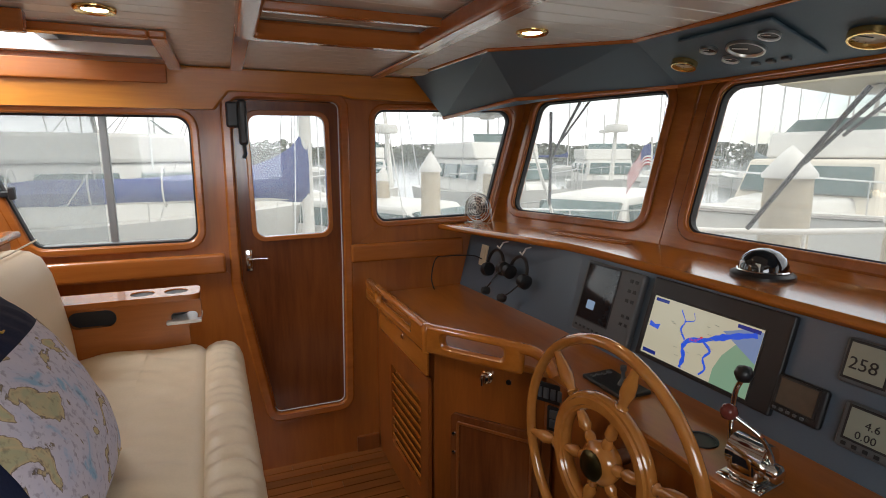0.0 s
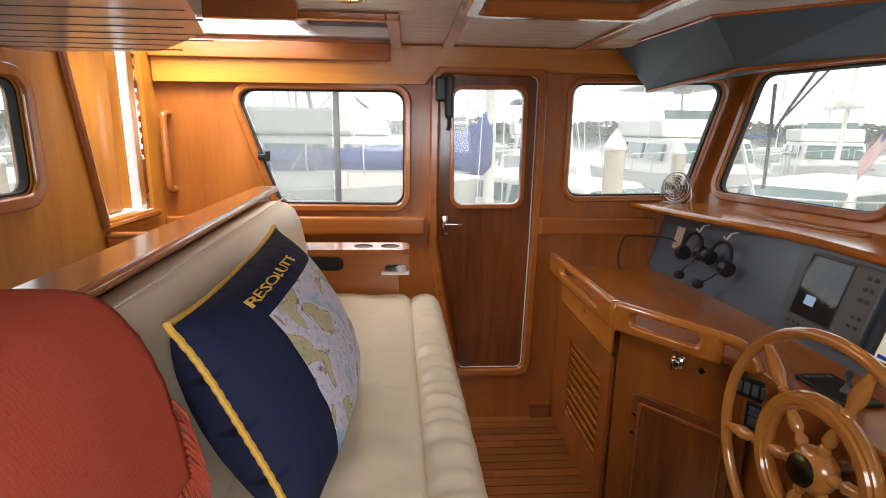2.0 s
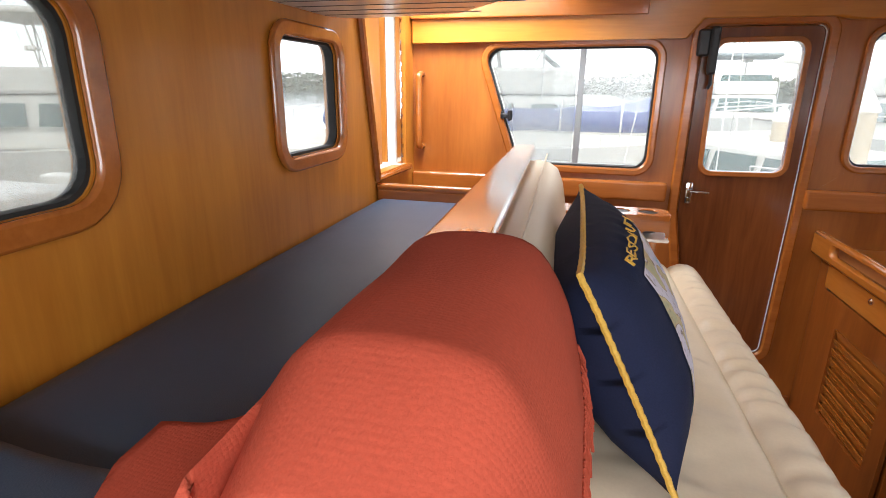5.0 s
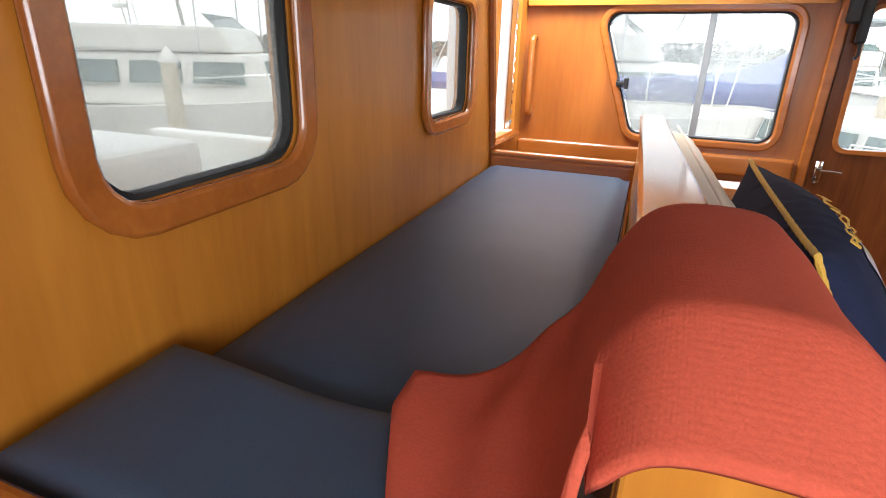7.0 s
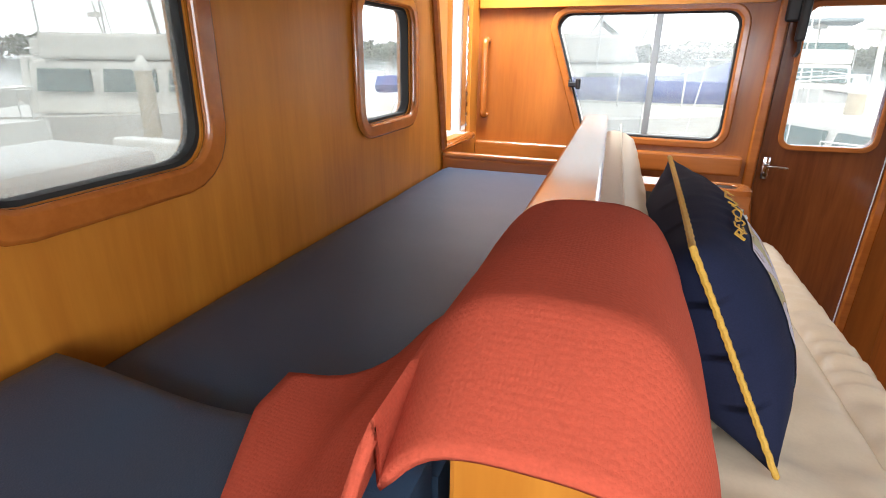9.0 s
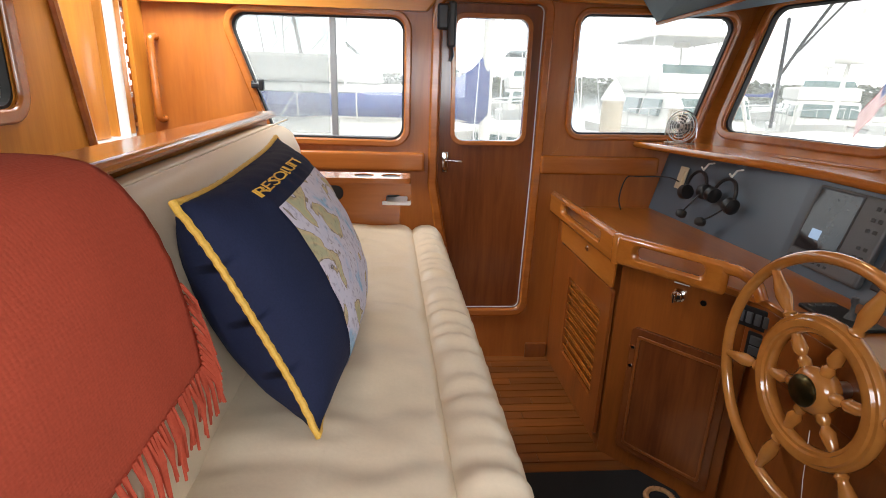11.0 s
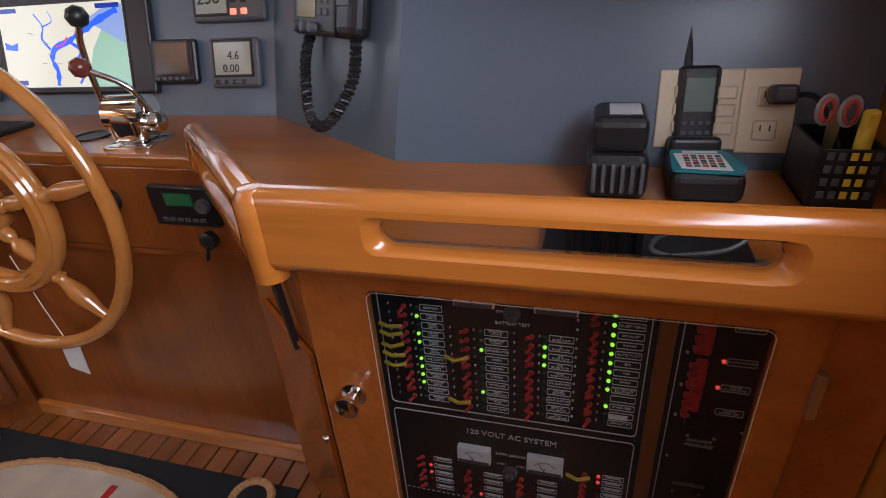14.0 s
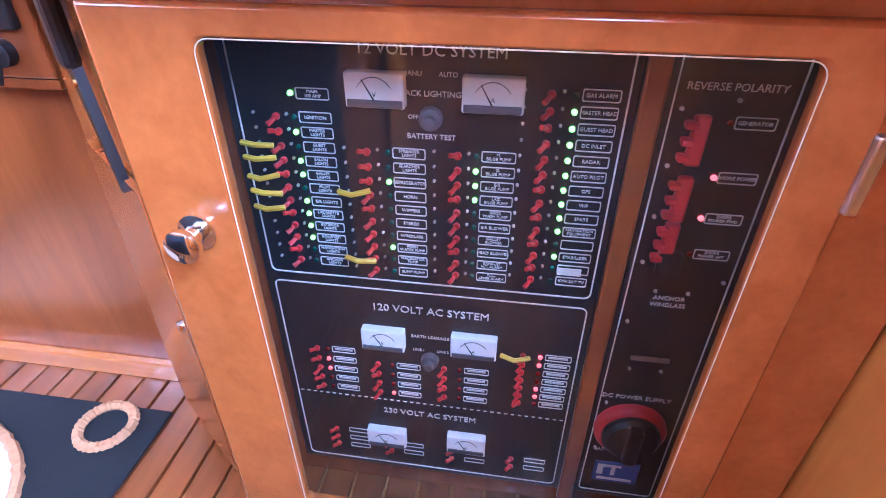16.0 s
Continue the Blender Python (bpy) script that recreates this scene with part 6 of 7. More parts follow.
settee = thing("settee", (-0.4, -1.4, 0), "cream vinyl settee with wrinkled seat and high wooden-capped back", "sofa")
SEAT_UP = 0.056
secs = []
N = 150
for i in range(N + 1):
    t = i / N
    y = -0.745 - t * (2.45 - 0.745)
    fx = -0.118 + 0.022 * (-y - 0.80)
    sec = []
    end = min(1.0, min(i, N - i) / 3.0) ** 0.5
    prof = [(-0.64 - fx + 0.05, 0.80), (-0.62 - fx, 0.93), (-0.50 - fx, 0.945), (-0.40 - fx, 0.947), (-0.30, 0.946), (-0.22, 0.943), (-0.16, 0.940), (-0.125, 0.936), (-0.112, 0.922), (-0.100, 0.936), (-0.075, 0.946), (-0.045, 0.945), (-0.02, 0.934), (-0.002, 0.912), (0.008, 0.880), (0.004, 0.845), (-0.006, 0.80)]
    fine = []
    for (xa_, za_), (xb_, zb_) in zip(prof, prof[1:]):
        nn = 3 if xb_ - xa_ > 0.05 else (2 if xb_ - xa_ > 0.03 else 1)
        fine += [(xa_ + (xb_ - xa_) * q / nn, za_ + (zb_ - za_) * q / nn) for q in range(nn)]
    fine.append(prof[-1])
    for dx, z in fine:
        p = Vector((fx + dx, y, z + SEAT_UP))
        wr = 0.0
        if z > 0.9 and dx < -0.13:
            wr = 0.012 * noise.noise(Vector((p.x * 5, p.y * 7, 1.0))) + 0.008 * abs(noise.noise(Vector((p.x * 6 + p.y * 3, p.y * 14 - p.x * 5, 2.0)))) + 0.007 * noise.noise(Vector((p.x * 14 + p.y * 8, p.y * 16, 4.0)))
        if dx > -0.105:
            wr = 0.010 * noise.noise(Vector((p.x * 8, p.y * 26, 7.0))) + 0.005 * math.sin(p.y * 90 + 5 * noise.noise(p * 5)) * (0.5 + 0.5 * noise.noise(Vector((0, p.y * 6, 3))))
        z2 = 0.80 + SEAT_UP + (z - 0.80) * (0.80 + 0.20 * end) + (wr if z > 0.81 else 0)
        sec.append((p.x, p.y, z2))
    secs.append(sec)
part("seat_cushion", loft(secs), CREAM, settee, smooth=True)
part("base_front", slab([(-0.148, -0.745, 0.0), (-0.112, -2.45, 0.0), (-0.112, -2.45, 0.800), (-0.148, -0.745, 0.800)], 0.02, (-1, 0, 0)), mat("dark_navy_panel", (0.02, 0.025, 0.04), 0.6), settee, "dark navy front panel")
part("edge_rail", slab([(-0.136, -0.745, 0.800), (-0.100, -2.45, 0.800), (-0.100, -2.45, 0.856), (-0.136, -0.745, 0.856)], 0.04, (-1, 0, 0)), TRIM_Y, settee, "varnished front rail", bevel=0.008)
part("base", slab([(-0.84, -0.745, 0.0), (-0.84, -2.40, 0.0), (-0.84, -2.40, 0.845), (-0.84, -0.745, 0.845)], 0.60, (1, 0, 0)), CAB, settee)
secs = []
for i in range(61):
    t = i / 60
    y = -0.690 - t * (2.440 - 0.690)
    tx = -0.012 + 0.052 * t
    end = min(1.0, min(i, 60 - i) / 4.0) ** 0.5
    sec = []
    for x, z in ((-0.76, 0.92), (-0.605, 0.92), (-0.596, 1.00), (-0.602, 1.10), (-0.616, 1.20), (-0.634, 1.29), (-0.654, 1.340), (-0.680, 1.360), (-0.715, 1.368), (-0.76, 1.362)):
        wr = 0.006 * noise.noise(Vector((x * 3, y * 4, z * 6))) + 0.003 * noise.noise(Vector((x * 9, y * 12, z * 14)))
        sec.append((-0.76 + (x + 0.76) * (0.6 + 0.45 * end) + tx + wr, y, 0.92 + (z - 0.92) * (0.93 + 0.07 * end)))
    secs.append(sec)
part("back_cushion", loft(secs, True), CREAM, settee, smooth=True)
part("back_seam", tube([(-0.707 + 0.052 * t / 20, -0.65 - t * 0.088, 1.372) for t in range(21)], 0.003, 5), CREAM, settee)
part("back_cap", plate([(-0.848, -0.600), (-0.757, -0.600), (-0.705, -2.02), (-0.688, -2.44), (-0.808, -2.44), (-0.818, -2.02)], [], 0.024, Matrix.Translation((0, 0, 1.376))), TRIM_Y, settee, "varnished teak cap rail", bevel=0.009)
part("back_board", slab([(-0.838, -0.61, 0.0), (-0.802, -2.43, 0.0), (-0.802, -2.43, 1.374), (-0.838, -0.61, 1.374)], 0.05, (1, 0, 0)), WALL, settee, "cherry back board")
part("end_board", box(-0.80, -0.640, -2.462, -2.436, 0.0, 1.362, 0.006), WALL, settee, "cherry end board")

arm = thing("cup_holder_arm", (-0.5, -0.75, 0.985), "varnished arm board with cup holes and tray at the settee end", "armrest")
ARMM = plane_at((0, -0.730, 0), (1, 0, 0), (0, 0, 1))
part("face", plate(rpoly([(-0.82, 0.84), (-0.278, 0.84), (-0.278, 1.065), (-0.236, 1.09), (-0.236, 1.156), (-0.82, 1.156)], 0.012), [rrect(-0.625, 1.088, -0.490, 1.144, 0.027), rrect(-0.330, 1.082, -0.248, 1.112, 0.013)], 0.022, ARMM), TRIM, arm, bevel=0.004)
CUPS = ((-0.415, -0.705), (-0.312, -0.705))
top = plate(rrect(-0.82, -0.775, -0.236, -0.640, 0.03), [[(cx_ + 0.037 * math.cos(a), cy_ + 0.037 * math.sin(a)) for a in [2 * math.pi * i / 18 for i in range(18)]] for cx_, cy_ in CUPS], 0.020, Matrix.Translation((0, 0, 1.157)))
part("top", top, TRIM, arm, bevel=0.005)
part("slot_lining", box(-0.635, -0.480, -0.728, -0.705, 1.08, 1.152), BLACK, arm, "dark oval pocket")
part("tray", box(-0.345, -0.236, -0.778, -0.66, 1.076, 1.088, 0.004), GEL, arm, "white tray slot")
for cx_, cy_ in CUPS:
    part("cup_well", lathe([(0.036, 1.173), (0.034, 1.100), (0, 1.100)], 18, Matrix.Translation((cx_, cy_, 0))), BLACK, arm, "dark cup well", True)
part("end_post", box(-0.82, -0.29, -0.655, -0.640, 0.2, 1.155), CAB, arm)

berth = thing("berth", (-1.18, -1.6, 0), "pilot berth with slate-blue canvas mattress behind the settee", "bed")
part("box", box(AFT + 0.002, -0.846, -2.66, -0.56, 0.0, 1.04), CAB, berth)
ms = []
for i in range(41):
    y = -0.580 - i * (2.345 - 0.580) / 40
    end = min(1.0, min(i, 40 - i) / 2.0) ** 0.5
    sec = []
    for j in range(15):
        x = -1.455 + j * (1.455 - 0.850) / 14
        ed_ = min(1.0, min(j, 14 - j) / 1.5) ** 0.5
        z = 1.045 + 0.108 * (0.75 + 0.25 * min(end, ed_)) + 0.004 * noise.noise(Vector((x * 3, y * 2.5, 0))) + 0.0028 * noise.noise(Vector((x * 4, y * 15, 2))) * math.exp(-((y + 1.35) / 0.5) ** 2)
        sec.append((x, y, z))
    ms.append([(-1.455, y, 1.04)] + sec + [(-0.850, y, 1.04)])
part("mattress", loft(ms), NAVYF, berth, smooth=True)
part("fiddle", box(AFT + 0.002, -0.842, -0.576, -0.546, 1.02, 1.182, 0.012, seg=3), TRIM, berth, "varnished end fiddle")
part("fiddle", tube([(AFT + 0.004, -0.560, 1.188), (-0.842, -0.560, 1.188)], 0.016, 10), TRIM, berth, smooth=True)
part("foot_rail", box(AFT + 0.002, -0.80, -2.690, -2.648, 1.02, 1.212, 0.014, seg=3), TRIM, berth, "varnished foot rail")
hc = thing("berth_cushion", (-1.18, -2.5, 1.06), "slate-blue canvas head cushion at the end of the berth", "cushion")
cs = []
for i in range(15):
    y = -2.370 - i * (2.642 - 2.370) / 14
    end = min(1.0, min(i, 14 - i) / 1.5) ** 0.5
    sec = []
    for j in range(21):
        x = -1.452 + j * (1.452 - 0.850) / 20
        ed_ = min(1.0, min(j, 20 - j) / 1.5) ** 0.5
        sag = -0.022 * math.exp(-((x + 1.15) / 0.16) ** 2)
        sec.append((x, y, 1.055 + 0.158 * (0.82 + 0.18 * min(end, ed_)) + sag * (1 - i / 20) + 0.004 * noise.noise(Vector((x * 4, y * 4, 9)))))
    cs.append([(-1.452, y, 1.04)] + sec + [(-0.850, y, 1.04)])
part("cover", loft(cs), NAVYF, hc, smooth=True)

# ---------------- pillow ----------------
def chart_print():
    m = bpy.data.materials.new("printed_sea_chart")
    m.use_nodes = True
    n, l = m.node_tree.nodes, m.node_tree.links
    p = n["Principled BSDF"]
    p.inputs["Roughness"].default_value = 0.85
    co = n.new("ShaderNodeTexCoord")
    a, b = n.new("ShaderNodeTexNoise"), n.new("ShaderNodeTexNoise")
    a.inputs["Scale"].default_value, a.inputs["Detail"].default_value, a.inputs["Distortion"].default_value = 11.0, 7.0, 0.8
    b.inputs["Scale"].default_value, b.inputs["Detail"].default_value = 90.0, 4.0
    for q in (a, b):
        l.new(co.outputs["Object"], q.inputs["Vector"])
    rp = n.new("ShaderNodeValToRGB")
    cr = rp.color_ramp
    cr.elements[0].position, cr.elements[0].color = 0.0, (0.20, 0.36, 0.56, 1)
    cr.elements[1].position, cr.elements[1].color = 1.0, (0.52, 0.38, 0.19, 1)
    for pos, c in ((0.36, (0.28, 0.44, 0.60, 1)), (0.42, (0.55, 0.52, 0.62, 1)), (0.545, (0.60, 0.55, 0.62, 1)), (0.555, (0.16, 0.12, 0.10, 1)), (0.575, (0.56, 0.43, 0.24, 1)), (0.64, (0.42, 0.40, 0.24, 1))):
        e = cr.elements.new(pos)
        e.color = c
    l.new(a.outputs["Fac"], rp.inputs["Fac"])
    mx = n.new("ShaderNodeMixRGB")
    mx.blend_type, mx.inputs[0].default_value = "MULTIPLY", 0.5
    r2 = n.new("ShaderNodeValToRGB")
    r2.color_ramp.elements[0].position, r2.color_ramp.elements[1].position = 0.34, 0.46
    r2.color_ramp.elements[0].color = (0.35, 0.32, 0.38, 1)
    l.new(b.outputs["Fac"], r2.inputs["Fac"])
    l.new(rp.outputs["Color"], mx.inputs[1])
    l.new(r2.outputs["Color"], mx.inputs[2])
    l.new(mx.outputs[0], p.inputs["Base Color"])
    return m


CHART = chart_print()
PB0, PB1, PT0, PT1 = Vector((-0.400, -2.065, 1.020)), Vector((-0.385, -1.455, 1.010)), Vector((-0.572, -2.050, 1.365)), Vector((-0.575, -1.433, 1.390))
PNORM = (PB1 - PB0).cross(PT0 - PB0).normalized()
if PNORM.x < 0:
    PNORM = -PNORM


def pillow_pt(u, v, side_):
    a = PB0.lerp(PB1, u).lerp(PT0.lerp(PT1, u), v)
    eu, ev = 1 - abs(2 * u - 1) ** 2.4, 1 - abs(2 * v - 1) ** 2.4
    puff = (max(eu, 0) * max(ev, 0)) ** 0.5
    c = Vector((a.x, a.y, a.z))
    mid = (PB0 + PB1 + PT0 + PT1) / 4
    pinch = 0.07 * (abs(2 * u - 1) ** 4 * (1 - abs(2 * v - 1) ** 4) + abs(2 * v - 1) ** 4 * (1 - abs(2 * u - 1) ** 4))
    c = c.lerp(mid, pinch)
    wr = 0.004 * noise.noise(Vector((u * 9, v * 9, side_ * 3)))
    if v > 0.80 and side_ > 0:
        wr += 0.004 * math.sin(u * 70)
    return c + PNORM * side_ * ((0.105 if side_ > 0 else 0.130) * puff + wr * puff)


pillow = thing("throw_pillow", (-0.40, -1.65, 0.945), "navy throw pillow printed with a sea chart and gold piping", "pillow")


def pillow_patch(u0, u1, v0, v1, side_, nu, nv, lift=0.0):
    bm = bmesh.new()
    g = [[bm.verts.new(pillow_pt(u0 + (u1 - u0) * i / nu, v0 + (v1 - v0) * j / nv, side_) + PNORM * side_ * lift) for j in range(nv + 1)] for i in range(nu + 1)]
    for i in range(nu):
        for j in range(nv):
            bm.faces.new((g[i][j], g[i + 1][j], g[i + 1][j + 1], g[i][j + 1]))
    return bm


bm = join_bm([pillow_patch(0, 1, 0, 1, -1, 28, 28), pillow_patch(0, 1, 0, 1, 1, 40, 40)])
bmesh.ops.remove_doubles(bm, verts=bm.verts[:], dist=0.0006)
part("cover", bm, NAVY, pillow, smooth=True)
part("chart_panel", pillow_patch(0.205, 0.985, 0.03, 0.80, 1, 34, 34, 0.0022), CHART, pillow, "printed sea chart panel", True)
edge = [pillow_pt(u, 0, 0) for u in [i / 16 for i in range(16)]] + [pillow_pt(1, v, 0) for v in [i / 16 for i in range(16)]] + [pillow_pt(1 - i / 16, 1, 0) for i in range(16)] + [pillow_pt(0, 1 - i / 16, 0) for i in range(16)]
rope = []
ne = len(edge)
for i in range(ne):
    a, b = edge[i], edge[(i + 1) % ne]
    for q in range(4):
        rope.append(a.lerp(b, q / 4) + PNORM * 0.0007 * math.sin((i * 4 + q) * 1.9) + Vector((0, 0, 0.0007 * math.cos((i * 4 + q) * 1.9))))
part("piping", tube(rope, 0.0055, 7, True), GOLD, pillow, "twisted gold piping", True)
tb = text_bm("RESOLUTE", 0.050, Matrix.Identity(4), 0.001)
xs = [v.co.x for v in tb.verts]
wspan = max(xs) - min(xs)
for v in tb.verts:
    u = 0.17 + 0.43 * (v.co.x - min(xs)) / wspan
    vv = 0.872 + 0.052 * v.co.y / 0.042
    v.co = pillow_pt(u, vv, 1) + PNORM * (0.011 + v.co.z)
part("embroidery", tb, GOLD, pillow, "gold embroidered lettering")

# ---------------- blanket over the settee back ----------------
blk = thing("knit_blanket", (-0.72, -2.2, 1.40), "coral red knitted blanket draped over the settee back", "blanket")
PATHB = smooth_line([(-0.548, 0, 1.145), (-0.553, 0, 1.19), (-0.565, 0, 1.265), (-0.590, 0, 1.345), (-0.638, 0, 1.415), (-0.715, 0, 1.432), (-0.790, 0, 1.422), (-0.838, 0, 1.366), (-0.872, 0, 1.290), (-0.915, 0, 1.240), (-0.980, 0, 1.222), (-1.060, 0, 1.226)], 5)
nb = len(PATHB)
YF = smooth_line([(0, -2.08, 0), (0.25, -2.07, 0), (0.5, -2.10, 0), (0.62, -2.13, 0), (0.8, -2.22, 0), (0.92, -2.31, 0), (1.0, -2.34, 0)], 8)


def far_y(s):
    for a, b in zip(YF, YF[1:]):
        if a.x <= s <= b.x:
            return a.y + (b.y - a.y) * (s - a.x) / max(1e-6, b.x - a.x)
    return YF[-1].y


bsec = []
for i in range(nb):
    s = i / (nb - 1)
    yf = far_y(s)
    yn = -2.535 - 0.02 * math.sin(math.pi * s) if s < 0.62 else -2.54 - 0.22 * (s - 0.62) / 0.38
    row = []
    for j in range(41):
        q = j / 40
        y = yf + (yn - yf) * q
        p = PATHB[i].copy()
        droop = max(0.0, (-2.44 - y)) * (0.6 if s < 0.62 else 0.0)
        p.x += max(0.0, s - 0.6) / 0.4 * 0.42 * max(0.0, -2.41 - y)
        fold = 0.006 * noise.noise(Vector((s * 5, y * 6, 1.5))) + 0.018 * math.exp(-((s - 0.80 - 0.12 * q) / 0.05) ** 2)
        edge_ = 0.004 * noise.noise(Vector((s * 40, 0, 2))) if q < 0.03 else 0
        dirn = Vector((-0.3 if s > 0.5 else 0.75, 0, 0.75))
        row.append(p + dirn * fold + Vector((0, y + edge_, -droop + (0.0 if s < 0.85 else -0.02 * q))))
    bsec.append(row)
bm = bmesh.new()
gv = [[bm.verts.new(p) for p in r_] for r_ in bsec]
for a, b in zip(gv, gv[1:]):
    for j in range(40):
        bm.faces.new((a[j], a[j + 1], b[j + 1], b[j]))
cloth = part("cloth", bm, BLANKET, blk, smooth=True)
sol = cloth.modifiers.new("thickness", "SOLIDIFY")
sol.thickness, sol.offset = 0.010, -1
for k in range(64):
    q = k / 63
    base = Vector(bsec[0][int(q * 40)]) + Vector((0, random.uniform(-0.006, 0.006), 0.004))
    sway = Vector((random.uniform(0.0, 0.02), random.uniform(-0.012, 0.012), -0.075 + random.uniform(-0.015, 0.01)))
    part("fringe_strand", tube([base, base + sway * 0.45 + Vector((0.004, 0, 0)), base + sway], [0.0026, 0.003, 0.0018], 5), BLANKET, blk)
for k in range(22):
    i = int(k / 21 * nb * 0.18)
    base = Vector(bsec[i][0])
    part("fringe_strand", tube([base, base + Vector((0.012, 0.012, -0.03)), base + Vector((0.012 + random.uniform(0, 0.01), 0.016, -0.065))], [0.0026, 0.003, 0.0018], 5), BLANKET, blk)

# ---------------- floor mat with rope border ----------------
matt = thing("floor_mat", (0.45, -1.6, 0), "black mat printed with a pale map and rope border", "mat")
part("pad", box(0.06, 0.822, -2.195, -0.982, 0.001, 0.010, 0.004), mat("black_mat_pile", (0.010, 0.011, 0.012), 0.95, bump=0.4, scale=300), matt)
outl = [(0.46 + 0.30 * math.copysign(abs(math.cos(a)) ** 0.8, math.cos(a)), -1.61 + 0.44 * math.copysign(abs(math.sin(a)) ** 0.8, math.sin(a))) for a in [2 * math.pi * i / 48 for i in range(48)]]
part("map_field", plate(outl, [], 0.003, Matrix.Translation((0, 0, 0.0095))), mat("pale_printed_map", (0.50, 0.42, 0.32), 0.9, vary=0.25, scale=9), matt, "pale beige map")
ROPE = mat("printed_tan_rope", (0.50, 0.27, 0.12), 0.9, bump=0.4, scale=120, vary=0.2)


def rope_ring(pts, r):
    out = []
    k = len(pts)
    for i in range(k):
        a, b = Vector(pts[i]), Vector(pts[(i + 1) % k])
        for q in range(3):
            out.append((*(a.lerp(b, q / 3)), 0.013))
    return tube(out, [r * (0.75 + 0.35 * abs(math.sin(i * 1.3))) for i in range(len(out))], 6, True)


part("rope_border", rope_ring(outl, 0.011), ROPE, matt, "tan rope border")
for cx_, cy_ in ((0.735, -1.150), (0.765, -2.085), (0.17, -1.13), (0.17, -2.09)):
    part("rope_loop", rope_ring([(cx_ + 0.052 * math.cos(a), cy_ + 0.052 * math.sin(a)) for a in [2 * math.pi * i / 24 for i in range(24)]], 0.011), ROPE, matt, "tan rope loop")
for k in range(7):
    a = 2 * math.pi * k / 7 + 0.3
    part("compass_line", tube([(0.5, -1.80, 0.0135), (0.5 + 0.11 * math.cos(a), -1.80 + 0.11 * math.sin(a), 0.0135)], 0.003, 4), mat("dark_print_ink", (0.05, 0.045, 0.04), 0.9) if k == 0 else bpy.data.materials["dark_print_ink"], matt)
for x, y, c in ((0.66, -1.90, REDP), (0.60, -1.95, NAVYCANVAS), (0.68, -1.70, REDP), (0.55, -1.45, NAVYCANVAS)):
    part("flag_print", box(x, x + 0.04, y, y + 0.022, 0.0125, 0.0138), c, matt)


# ---------------- outside: harbour ----------------
WATER = -1.45
ground = tagged(part("water", box(-3000, 3000, -3000, 3000, WATER - 0.2, WATER), SEA), "grey-green rippled harbour water", "water", kind="structure")
# white gelcoat darkened to cream: outside haze and glare put into the colour
BOATWHITE = mat("toned_down_gelcoat", (0.60, 0.585, 0.53), 0.4, vary=0.08, scale=6)
BEIGE = mat("cream_superstructure", (0.66, 0.60, 0.48), 0.5, vary=0.05)
CANVAS = mat("beige_canvas", (0.52, 0.45, 0.30), 0.85, bump=0.2, scale=30)
GREYCANVAS = mat("grey_canvas", (0.20, 0.24, 0.24), 0.85, bump=0.2, scale=30)
WINT = mat("green_tinted_glass", (0.06, 0.11, 0.10), 0.08, vary=0.15)
HULLBLUE = mat("deep_blue_hull", (0.02, 0.05, 0.16), 0.2, coat=0.5)


def xf(bm, m):
    bmesh.ops.transform(bm, matrix=m, verts=bm.verts[:])
    return bm


def hull_bm(L, B, H, n=14):
    secs = []
    for i in range(n + 1):
        t = i / n
        x = -L / 2 + L * t
        b = B / 2 * (0.90 + 0.10 * math.sin(min(1, t / 0.4) * math.pi / 2)) if t < 0.4 else B / 2 * max(0.02, 1 - ((t - 0.4) / 0.6) ** 2.3)
        z = H * (0.82 + 0.30 * t * t)
        fl = 0.80 if t < 0.6 else 0.80 - 0.35 * (t - 0.6) / 0.4
        secs.append([(x, -b, z), (x, -b * (fl + 1) / 2 * 1.02, z * 0.5), (x, -b * fl, 0.0), (x, 0, -0.35), (x, b * fl, 0.0), (x, b * (fl + 1) / 2 * 1.02, z * 0.5), (x, b, z)])
    return loft(secs, True)


def house_bm(x0, x1, w0, w1, z0, z1, rake0=0.15, rake1=0.5, tumble=0.88):
    bm = bmesh.new()
    lo = [(x0, -w0, z0), (x1, -w1, z0), (x1, w1, z0), (x0, w0, z0)]
    hi = [(x0 + rake0, -w0 * tumble, z1), (x1 - rake1, -w1 * tumble, z1), (x1 - rake1, w1 * tumble, z1), (x0 + rake0, w0 * tumble, z1)]
    vs = [bm.verts.new(p) for p in lo + hi]
    for f in ((3, 2, 1, 0), (4, 5, 6, 7), (0, 1, 5, 4), (1, 2, 6, 5), (2, 3, 7, 6), (3, 0, 4, 7)):
        bm.faces.new([vs[j] for j in f])
    bmesh.ops.bevel(bm, geom=bm.edges[:], offset=0.08, segments=2, profile=0.5, affect="EDGES")
    return bm


